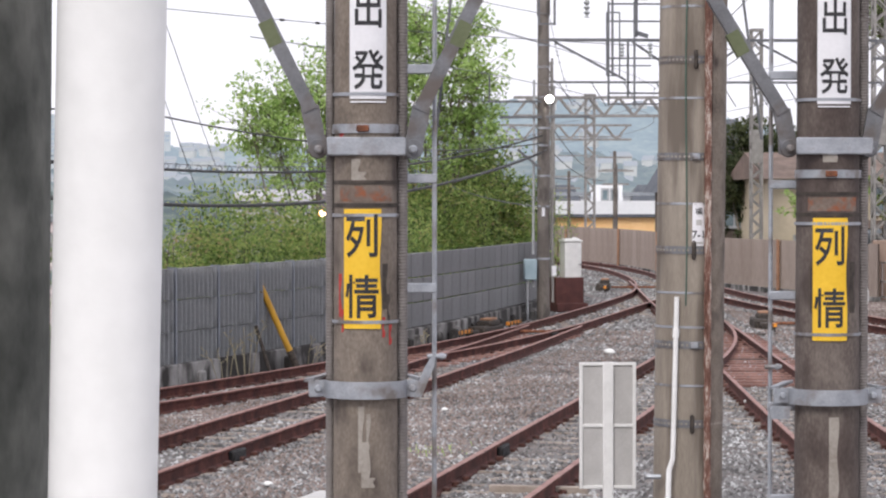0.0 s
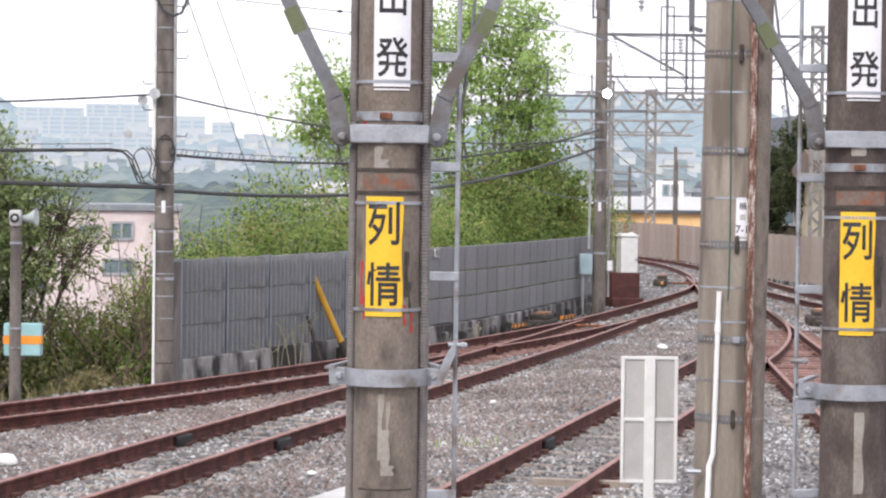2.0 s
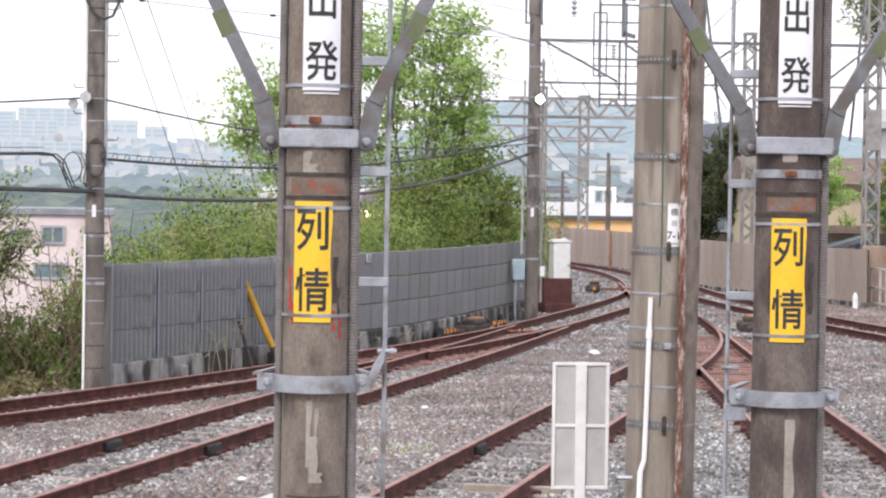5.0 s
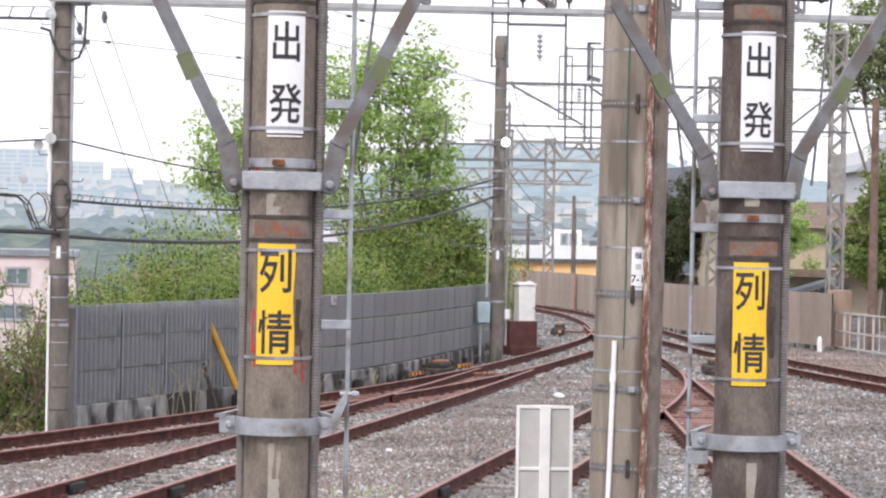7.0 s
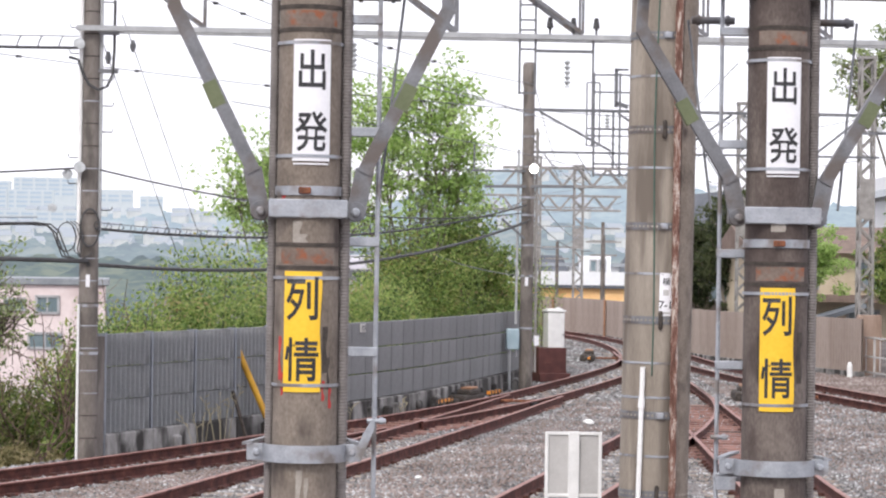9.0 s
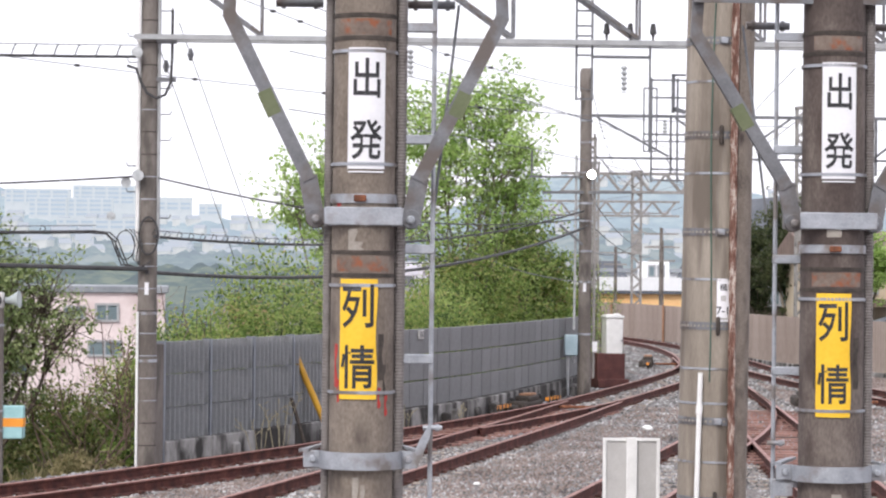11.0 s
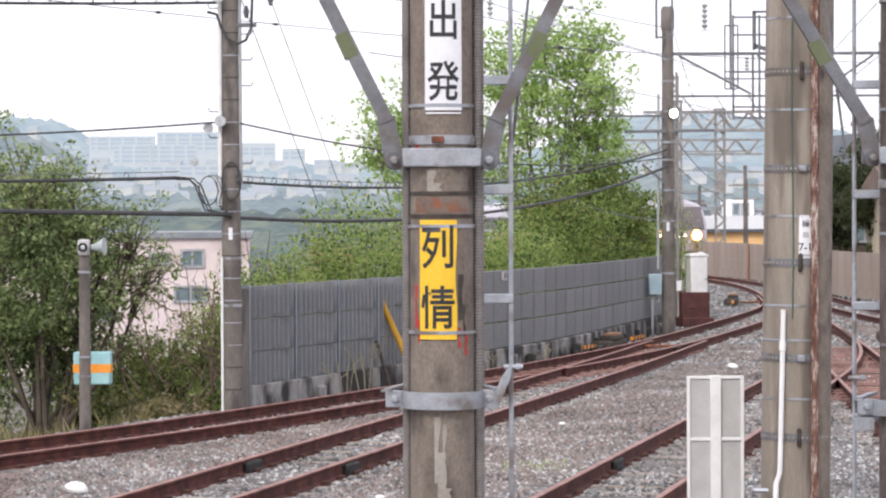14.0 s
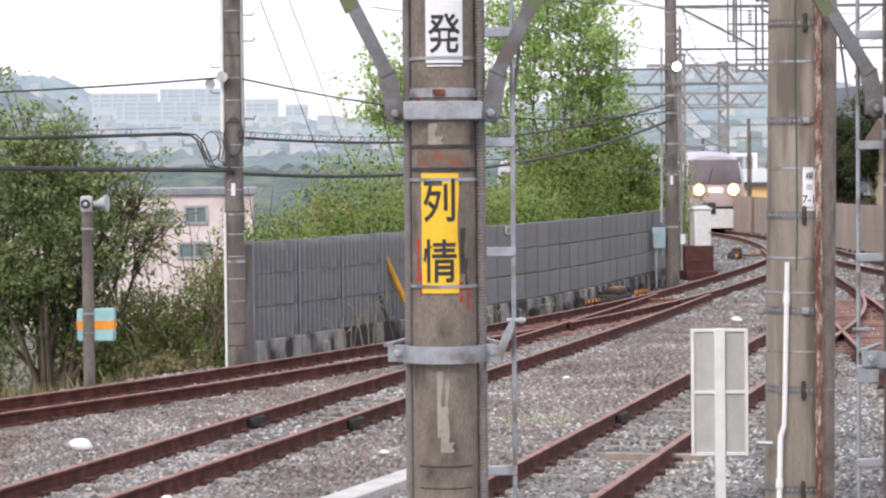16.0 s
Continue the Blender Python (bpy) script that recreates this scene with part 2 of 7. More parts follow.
M_TAN = surface("orange_wall", [(0.3, (0.78, 0.47, 0.20)), (0.7, (0.88, 0.58, 0.29))], scale=0.5, rough=0.9, fine=6)
M_PAINTW = surface("house_white", [(0.3, (0.72, 0.73, 0.74)), (0.7, (0.82, 0.83, 0.84))], scale=0.5, rough=0.8, fine=6, obj=0.2)
M_TRAINW = surface("train_paint", [(0.3, (0.43, 0.41, 0.45)), (0.7, (0.52, 0.49, 0.54))], scale=0.8, rough=0.35, bump=0)
M_TRAINR = surface("train_pink_band", [(0.3, (0.46, 0.36, 0.38)), (0.7, (0.54, 0.43, 0.45))], scale=0.8, rough=0.35, bump=0)
M_TRAING = surface("train_windscreen", [(0.3, (0.125, 0.105, 0.112)), (0.7, (0.20, 0.17, 0.18))], scale=0.8, rough=0.15, bump=0)
M_TRAIND = surface("train_dark", [(0.3, (0.03, 0.03, 0.032)), (0.7, (0.06, 0.055, 0.055))], scale=2, rough=0.7, bump=0)
# Orange emission that paints the glare round the headlight cores.
M_HEADL = glowing("headlight_painted_glare", (1.0, 0.42, 0.13), 2.6)
M_HEADC = glowing("headlight_core", (1.0, 0.80, 0.48), 9.0)
M_DESTL = glowing("destination_glow", (1.0, 0.85, 0.6), 2.2)
# Haze painted as glow: the farther the wood, the stronger the emission.
M_HILL1 = hazy("near_wood_haze_glow", [(0.35, (0.008, 0.014, 0.012)), (0.5, (0.03, 0.045, 0.03)), (0.65, (0.085, 0.095, 0.055))], 0.11, (0.40, 0.47, 0.54), 0.26, fine=0.5)
M_HILL2 = hazy("middle_wood_haze_glow", [(0.35, (0.006, 0.012, 0.012)), (0.5, (0.03, 0.045, 0.034)), (0.65, (0.085, 0.09, 0.065))], 0.05, (0.42, 0.49, 0.58), 0.43, fine=0.3)
M_HILL3 = hazy("far_wood_haze_glow", [(0.35, (0.006, 0.01, 0.012)), (0.5, (0.03, 0.04, 0.036)), (0.65, (0.075, 0.08, 0.065))], 0.03, (0.46, 0.55, 0.65), 0.58, fine=0.2)
# Far walls and roofs glow pale blue to paint haze over them.
M_FARW = hazy("far_house_wall_haze_glow", [(0.3, (0.14, 0.14, 0.14)), (0.7, (0.26, 0.25, 0.24))], 0.1, (0.56, 0.61, 0.65), 0.42)
M_FARR = hazy("far_house_roof_haze_glow", [(0.3, (0.14, 0.15, 0.18)), (0.6, (0.17, 0.16, 0.16)), (0.9, (0.26, 0.17, 0.15))], 0.02, (0.48, 0.56, 0.65), 0.40)
M_FARB = hazy("far_block_wall_haze_glow", [(0.3, (0.12, 0.12, 0.12)), (0.7, (0.18, 0.17, 0.17))], 0.02, (0.54, 0.60, 0.66), 0.55)
M_FARBD = hazy("far_block_balcony_haze_glow", [(0.3, (0.07, 0.08, 0.10)), (0.7, (0.10, 0.11, 0.13))], 0.02, (0.47, 0.56, 0.67), 0.54)


def let_light_through(m, share):
    """Thin leaves pass part of the light."""
    n, l = m.node_tree.nodes, m.node_tree.links
    b, out = n["Principled BSDF"], n["Material Output"]
    tr = n.new("ShaderNodeBsdfTranslucent")
    l.new(b.inputs["Base Color"].links[0].from_socket, tr.inputs["Color"])
    mix = n.new("ShaderNodeMixShader")
    mix.inputs["Fac"].default_value = share
    l.new(b.outputs[0], mix.inputs[1])
    l.new(tr.outputs[0], mix.inputs[2])
    l.new(mix.outputs[0], out.inputs["Surface"])


M_UNDER = surface("undergrowth_leaf", [(0.12, (0.10, 0.12, 0.045)), (0.4, (0.22, 0.28, 0.10)), (0.7, (0.36, 0.36, 0.16)), (0.95, (0.46, 0.36, 0.21))], scale=1.2, fine=4, island=0.7, rough=0.8, bump=0)
for leafy in (M_LEAF, M_LEAF_D, M_LEAF_B, M_LEAF_C, M_DRY, M_UNDER):
    let_light_through(leafy, 0.54)

M_POST = surface("wall_post_steel", [(0.3, (0.19, 0.205, 0.235)), (0.7, (0.27, 0.29, 0.325))], scale=3, fine=30, rough=0.6)
M_PALEDRY = surface("pale_dry_stalk", [(0.2, (0.25, 0.22, 0.14)), (0.8, (0.50, 0.45, 0.33))], scale=2, fine=9, island=0.5, rough=0.9, bump=0)
M_ROOFBR = surface("brown_roof", [(0.3, (0.13, 0.09, 0.07)), (0.7, (0.22, 0.16, 0.13))], scale=2, rough=0.8, fine=9)
M_PIER = surface("stained_pier", [(0.3, (0.22, 0.15, 0.11)), (0.7, (0.34, 0.25, 0.20))], scale=2, fine=14, stretch=(1, 1, 0.3), rough=0.9)


# ---- building helpers ----
class Geo:
    """Vertices, faces and material slots of one mesh."""

    def __init__(self):
        self.v, self.f, self.m = [], [], []

    def add(self, verts, faces, mat=0):
        k = len(self.v)
        self.v += [tuple(p) for p in verts]
        self.f += [tuple(k + i for i in f) for f in faces]
        self.m += [mat] * len(faces)
        return self

    def box(self, c, s, rz=0.0, mat=0, bevel=0.0):
        x, y, z = (a / 2 for a in s)
        ca, sa = math.cos(radians(rz)), math.sin(radians(rz))
        if bevel:
            b = min(bevel, x * 0.9, y * 0.9, z * 0.9)
            loops = []
            for zz, k in ((-z, b), (-z + b, 0), (z - b, 0), (z, b)):
                loops.append([(x - k, -y + b, zz), (x - k, y - b, zz), (x - b, y - k, zz), (-x + b, y - k, zz), (-x + k, y - b, zz), (-x + k, -y + b, zz),
                              (-x + b, -y + k, zz), (x - b, -y + k, zz)])
            pts = [p for lo in loops for p in lo]
            faces = [tuple(range(7, -1, -1)), tuple(range(24, 32))]
            for r in range(3):
                faces += [(r * 8 + i, r * 8 + (i + 1) % 8, r * 8 + 8 + (i + 1) % 8, r * 8 + 8 + i) for i in range(8)]
        else:
            pts = [(a, b, d) for d in (-z, z) for a, b in ((-x, -y), (x, -y), (x, y), (-x, y))]
            faces = [(3, 2, 1, 0), (4, 5, 6, 7), (0, 1, 5, 4), (1, 2, 6, 5), (2, 3, 7, 6), (3, 0, 4, 7)]
        return self.add([(c[0] + a * ca - b * sa, c[1] + a * sa + b * ca, c[2] + d) for a, b, d in pts], faces, mat)

    def tube(self, path, r, n=8, mat=0, caps=True):
        """A round bar along a path; r is one radius, or one for each point."""
        path = [Vector(p) for p in path]
        rs = r if isinstance(r, (list, tuple)) else [r] * len(path)
        verts, faces = [], []
        side = None
        for i, p in enumerate(path):
            d = (path[min(i + 1, len(path) - 1)] - path[max(i - 1, 0)]).normalized()
            ref = side if side is not None else (Vector((0, 0, 1)) if abs(d.z) < 0.9 else Vector((1, 0, 0)))
            a = (ref - d * ref.dot(d)).normalized()
            side, b = a, d.cross(a)
            verts += [p + rs[i] * (a * math.cos(2 * math.pi * k / n) + b * math.sin(2 * math.pi * k / n)) for k in range(n)]
        for i in range(len(path) - 1):
            faces += [(i * n + k, i * n + (k + 1) % n, (i + 1) * n + (k + 1) % n, (i + 1) * n + k) for k in range(n)]
        if caps:
            faces += [tuple(range(n - 1, -1, -1)), tuple((len(path) - 1) * n + k for k in range(n))]
        return self.add(verts, faces, mat)

    def bar(self, a, b, w, h, mat=0):
        """A flat bar from a to b, w across and h thick."""
        a, b = Vector(a), Vector(b)
        d = (b - a).normalized()
        up = Vector((0, 1, 0)) if abs(d.y) < 0.9 else Vector((0, 0, 1))
        s = d.cross(up).normalized()
        u = s.cross(d)
        pts = [p + s * i * w / 2 + u * j * h / 2 for p in (a, b) for i, j in ((-1, -1), (1, -1), (1, 1), (-1, 1))]
        return self.add(pts, [(0, 1, 2, 3), (7, 6, 5, 4), (0, 4, 5, 1), (1, 5, 6, 2), (2, 6, 7, 3), (3, 7, 4, 0)], mat)

    def ring(self, z0, z1, r, arc=(0, 360), n=24, thick=0.004, mat=0):
        """A band round the z axis; angles from +x, counted from above."""
        full = arc[1] - arc[0] >= 360
        verts, faces = [], []
        for i in range(n + 1):
            t = radians(arc[0] + (arc[1] - arc[0]) * i / n)
            c, s = math.cos(t), math.sin(t)
            verts += [(r * c, r * s, z0), ((r + thick) * c, (r + thick) * s, z0), ((r + thick) * c, (r + thick) * s, z1), (r * c, r * s, z1)]
        for i in range(n):
            for k in range(4):
                faces.append((i * 4 + k, i * 4 + (k + 1) % 4, i * 4 + 4 + (k + 1) % 4, i * 4 + 4 + k)[::-1])
        if not full:
            faces += [(0, 1, 2, 3), (n * 4 + 3, n * 4 + 2, n * 4 + 1, n * 4)]
        return self.add(verts, faces, mat)

    def mesh(self, name, mats, smooth=False):
        me = bpy.data.meshes.new(name)
        me.from_pydata(self.v, [], self.f)
        for m in mats:
            me.materials.append(m)
        me.polygons.foreach_set("material_index", self.m)
        if smooth:
            me.shade_smooth()
            me.set_sharp_from_angle(angle=radians(40))
        me.update()
        return me


def thing(name, label, category, at=(0, 0, 0), rz=0.0, group="", kind=""):
    ob = new(name)
    ob.matrix_basis = pose(*at, 0, 0, rz)
    ob.empty_display_size = 0.1
    return tagged(ob, label, category, group, kind)


def part(name, geo, material, parent, label="", smooth=True):
    """One mesh object under a thing or under a part."""
    mats = material if isinstance(material, (list, tuple)) else [material]
    ob = new(name, geo if isinstance(geo, bpy.types.Mesh) else geo.mesh(name, mats, smooth))
    ob.parent = parent
    return tagged(ob, label)


def solid(name, geo, material, label, category, group="", kind="", smooth=True):
    mats = material if isinstance(material, (list, tuple)) else [material]
    return tagged(new(name, geo.mesh(name, mats, smooth)), label, category, group, kind)


def curve_through(points, step=0.5):
    """A smooth line through points in plan, sampled evenly."""
    p = [Vector((*q, 0)) for q in points]
    p = [2 * p[0] - p[1]] + p + [2 * p[-1] - p[-2]]
    out = []
    for i in range(1, len(p) - 2):
        n = max(2, int((p[i + 1] - p[i]).length / step))
        for k in range(n):
            t = k / n
            out.append(0.5 * (2 * p[i] + (p[i + 1] - p[i - 1]) * t + (2 * p[i - 1] - 5 * p[i] + 4 * p[i + 1] - p[i + 2]) * t * t
                              + (3 * p[i] - p[i - 1] - 3 * p[i + 1] + p[i + 2]) * t ** 3))
    return [(q.x, q.y) for q in out + [p[-2]]]


def shifted(line, d):
    """The line moved d to its right."""
    out = []
    for i, (x, y) in enumerate(line):
        a, b = line[max(i - 1, 0)], line[min(i + 1, len(line) - 1)]
        n = math.hypot(b[0] - a[0], b[1] - a[1])
        out.append((x + d * (b[1] - a[1]) / n, y - d * (b[0] - a[0]) / n))
    return out


def along(line, s):
    """Place and direction at s metres along a line."""
    for a, b in zip(line, line[1:]):
        n = math.hypot(b[0] - a[0], b[1] - a[1])
        if s <= n:
            return a[0] + (b[0] - a[0]) * s / n, a[1] + (b[1] - a[1]) * s / n, math.atan2(b[1] - a[1], b[0] - a[0])
        s -= n
    return b[0] + (b[0] - a[0]) * s / n, b[1] + (b[1] - a[1]) * s / n, math.atan2(b[1] - a[1], b[0] - a[0])


def length(line):
    return sum(math.hypot(b[0] - a[0], b[1] - a[1]) for a, b in zip(line, line[1:]))


TABLES = {}


def x_at(line, y):
    """x where a line that runs away from the camera passes y."""
    if id(line) not in TABLES:
        TABLES[id(line)] = (line, np.interp(np.arange(0, 1700) * 0.1, [p[1] for p in line], [p[0] for p in line]))
    return float(TABLES[id(line)][1][min(max(int(y * 10 + 0.5), 0), 1699)])


def letters(text, size, x, z, bend=0.0, depth=0.0, font_bold=0.0, tall=1.0, wide=1.0):
    """Lettering from the built-in font as a mesh facing -y, centred on (x, z), wrapped round a pole of radius bend."""
    cu = bpy.data.curves.new("lettering", "FONT")
    cu.body, cu.size, cu.align_x, cu.align_y, cu.offset = text, size, "CENTER", "CENTER", font_bold
    cu.resolution_u = 3
    tmp = bpy.data.objects.new("lettering", cu)
    scene.collection.objects.link(tmp)
    me = bpy.data.meshes.new_from_object(tmp.evaluated_get(bpy.context.evaluated_depsgraph_get()))
    bpy.data.objects.remove(tmp)
    bm = bmesh.new()
    bm.from_mesh(me)
    if bend:
        k = -int(size / 0.012)
        while k * 0.012 < size:
            bmesh.ops.bisect_plane(bm, geom=bm.verts[:] + bm.edges[:] + bm.faces[:], plane_co=(k * 0.012, 0, 0), plane_no=(1, 0, 0))
            k += 1
    for v in bm.verts:
        u, w = v.co.x * wide + x, v.co.y * tall + z
        v.co = (bend * math.sin(u / bend), -bend * math.cos(u / bend), w) if bend else (u, -depth, w)
    bm.to_mesh(me)
    bm.free()
    me.materials.clear()
    me.materials.append(M_INK)
    return me


# ---- tracks in plan: left rails, seen going away ----
G = 1.13
MAIN_L = curve_through([(-11.0, 20.4), (-8.0, 24.7), (-5.25, 29.4), (-3.26, 33.2), (-0.75, 38.8), (0.75, 42.6), (2.24, 46.4), (4.20, 52.2), (6.3, 59.8), (8.14, 66.9),
                        (9.25, 72.0), (10.14, 78.3), (10.80, 86.0), (11.05, 94.0), (10.79, 101.0), (10.05, 108.0), (8.8, 116.0), (7.2, 124.5), (5.4, 134.0), (3.4, 145.0), (1.2, 158), (-1.2, 172), (-4.0, 190)])
MAIN_C = shifted(MAIN_L, G / 2)
SIDE_R = curve_through([(-4.45, 14.0), (-2.6, 21.0), (-0.45, 29.2), (1.83, 37.7), (3.84, 45.3), (5.55, 52.2)])
SIDE_C = shifted(SIDE_R, -G / 2)
THIRD_L = curve_through([(-1.55, 14.0), (0.38, 21.5), (2.0, 27.8), (3.14, 32.2), (5.04, 39.5), (6.0, 43.4), (6.85, 47.6), (7.5, 52.0), (7.98, 56.8)])
THIRD_C = shifted(THIRD_L, G / 2)
FOURTH_R = curve_through([(5.1, 14.5), (6.37, 27.9), (6.75, 32.1), (7.91, 44.2), (8.53, 50.4), (9.33, 59.1), (10.05, 66.8), (10.75, 74.0), (11.35, 80.5)])
FOURTH_C = shifted(FOURTH_R, -G / 2)
FIFTH_L = curve_through([(16.5, 22.0), (14.2, 32.0), (12.65, 41.0), (11.95, 48.0), (11.45, 54.4), (11.1, 61.0), (10.98, 70.0), (11.25, 79.0)])
FIFTH_C = shifted(FIFTH_L, G / 2)
WALL_L = curve_through([(-2.75, 35.6), (-0.80, 40.4), (2.15, 48.1), (4.65, 57.2), (5.45, 60.6)], 0.2)
WALL_R = curve_through([(15.15, 66.8), (14.3, 70.5), (13.5, 74.6), (12.85, 79.5), (12.75, 88.0), (12.45, 99.5), (11.4, 108.0), (9.5, 118.0), (6.5, 129.0)], 0.2)


# ---- ground ----
def ground_height(x, y):
    """Level yard, banks falling to the lower town."""
    if y < 36:
        edge = x_at(MAIN_L, y) - 1.3
    elif y < 57:
        edge = x_at(WALL_L, y) - 0.25
    else:
        edge = x_at(MAIN_L, y) - 2.6
    right = 16.5 if y < 57 else x_at(WALL_R, min(y, 129)) + 0.6
    out = max(edge - x, 0.0)
    z = -0.035 - min(0.45 * out, 3.2)
    if x > right:
        z = min(0.15 * (x - right), 0.6)
    if y > 150:
        z = min(z, -3.2 * min((y - 150) / 40, 1))
    return z


def build_ground():
    xs = np.unique(np.concatenate([np.linspace(-4000, -60, 14), np.linspace(-60, -14, 16), np.arange(-14, 20, 0.4), np.linspace(20, 60, 14), np.linspace(60, 4000, 14)]))
    ys = np.unique(np.concatenate([np.linspace(-300, -5, 8), np.linspace(-5, 18, 10), np.arange(18, 62, 0.5), np.arange(62, 160, 2.0), np.linspace(160, 4500, 22)]))
    verts = [(x, y, ground_height(x, y) + (0.02 * noise.noise((x * 0.7, y * 0.7, 0)) if 18 < y < 60 else 0)) for y in ys for x in xs]
    nx = len(xs)
    faces = [(j * nx + i, j * nx + i + 1, (j + 1) * nx + i + 1, (j + 1) * nx + i) for j in range(len(ys) - 1) for i in range(nx - 1)]
    g = Geo()
    g.add(verts, faces)
    solid("ground", g, M_GROUND, "grey gravel yard falling away to the valley", "ground", kind="structure")


def scatter_stones(name, material, count, area, size, seed, label):
    """Loose ballast as many small broken stones; area gives x limits for each y."""
    rng = np.random.default_rng(seed)
    base = np.array([(1, 0, -.2), (0.1, 1, -.1), (-1, .1, -.2), (-.1, -1, 0), (.15, .1, .8), (.1, 0, -.7)])
    tri = [(0, 1, 4), (1, 2, 4), (2, 3, 4), (3, 0, 4), (1, 0, 5), (2, 1, 5), (3, 2, 5), (0, 3, 5)]
    ys = rng.uniform(0, 1, count)
    vs, n = [], 0
    for u in ys:
        y, x = area(u, rng.random())
        if x is None or any(abs(x - x_at(line, y)) < 0.115 for line in RAIL_LINES):
            continue
        s = size * rng.uniform(0.55, 1.25)
        a = rng.uniform(0, 6.283)
        c, sn = math.cos(a) * s, math.sin(a) * s
        p = base * rng.uniform(0.65, 1.25, (6, 1))
        q = np.empty((6, 3))
        q[:, 0], q[:, 1], q[:, 2] = p[:, 0] * c - p[:, 1] * sn + x, p[:, 0] * sn + p[:, 1] * c + y, p[:, 2] * s * 0.85 + ground_height(x, y) + s * 0.12
        vs.append(q)
        n += 1
    v = np.concatenate(vs)
    f = (np.array(tri)[None] + 6 * np.arange(n)[:, None, None]).reshape(-1, 3)
    me = bpy.data.meshes.new(name)
    me.from_pydata(v.tolist(), [], f.tolist())
    me.materials.append(material)
    tagged(new(name, me), label, "gravel", kind="stuff")


RAIL_LINES = [MAIN_L, shifted(MAIN_L, G), SIDE_R, shifted(SIDE_R, -G), THIRD_L, shifted(THIRD_L, G), FOURTH_R, shifted(FOURTH_R, -G), FIFTH_L, shifted(FIFTH_L, G)]
VERGE_L, VERGE_R = RAIL_LINES[1], RAIL_LINES[3]


def near_ballast(u, w):
    y = 18.5 + 29 * u ** 1.15
    lo, hi = max(x_at(MAIN_L, y) - 1.6, -0.11 * y - 1.5), 0.265 * y + 1.2
    return y, lo + (hi - lo) * w


def far_ballast(u, w):
    y = 46 + 60 * u ** 1.4
    lo = x_at(MAIN_L, y) - (1.0 if y < 57 else 2.0)
    return y, lo + (13.0 - lo) * w


def brown_ballast(u, w):
    """The walkway between the side track and the third track."""
    y = 19 + 34 * u
    lo, hi = x_at(SIDE_R, y) + 0.35, x_at(THIRD_L, y) - 0.45
    return (y, lo + (hi - lo) * w) if hi > lo else (y, None)


def brown_verge(u, w):
    y = 19 + 16 * u
    lo, hi = x_at(VERGE_L, y) + 0.3, x_at(VERGE_R, y) - 0.3
    return (y, lo + (hi - lo) * w) if hi > lo else (y, None)


def brown_outer(u, w):
    y = 26 + 40 * u
    lo, hi = x_at(FOURTH_R, y) + 0.6, x_at(FIFTH_L, y) - 0.5
    return (y, lo + (hi - lo) * w) if hi > lo else (y, None)


def outer_verge(u, w):
    """Between the outer track and the boundary wall and fence."""
    y = 44 + 26 * u
    lo, hi = x_at(RAIL_LINES[9], y) + 0.2, 15.6
    return y, lo + (hi - lo) * w


# ---- tracks ----
RAIL_SHAPE = [(-0.058, -0.04), (-0.058, -0.022), (-0.012, 0.0), (-0.009, 0.085), (-0.033, 0.098), (-0.033, 0.122), (-0.025, 0.13), (0.025, 0.13), (0.033, 0.122),
              (0.033, 0.098), (0.009, 0.085), (0.012, 0.0), (0.058, -0.022), (0.058, -0.04)]


def rail_geo(line):
    g = Geo()
    k = len(RAIL_SHAPE)
    verts, faces, mats = [], [], []
    for i, (x, y) in enumerate(line):
        a, b = line[max(i - 1, 0)], line[min(i + 1, len(line) - 1)]
        n = math.hypot(b[0] - a[0], b[1] - a[1])
        rx, ry = (b[1] - a[1]) / n, -(b[0] - a[0]) / n
        verts += [(x + rx * u, y + ry * u, w) for u, w in RAIL_SHAPE]
    for i in range(len(line) - 1):
        for j in range(k - 1):
            faces.append((i * k + j, (i + 1) * k + j, (i + 1) * k + j + 1, i * k + j + 1))
            mats.append(1 if j in (5, 6, 7) else 0)
    g.add(verts, faces)
    g.m = mats
    g.add([], [tuple(range(k)), tuple(range(len(verts) - k, len(verts)))[::-1]])
    g.f[-2:] = [tuple(range(k)), tuple(range(len(verts) - k, len(verts)))[::-1]]
    return g


SLEEPER_MESH = Geo().box((0, 0, -0.09), (2.0, 0.21, 0.13), bevel=0.015).mesh("sleeper", [M_SLEEPER])
RUST_SLEEPER_MESH = Geo().box((0, 0, -0.09), (2.0, 0.21, 0.13), bevel=0.015).mesh("sleeper", [M_RUSTBED])


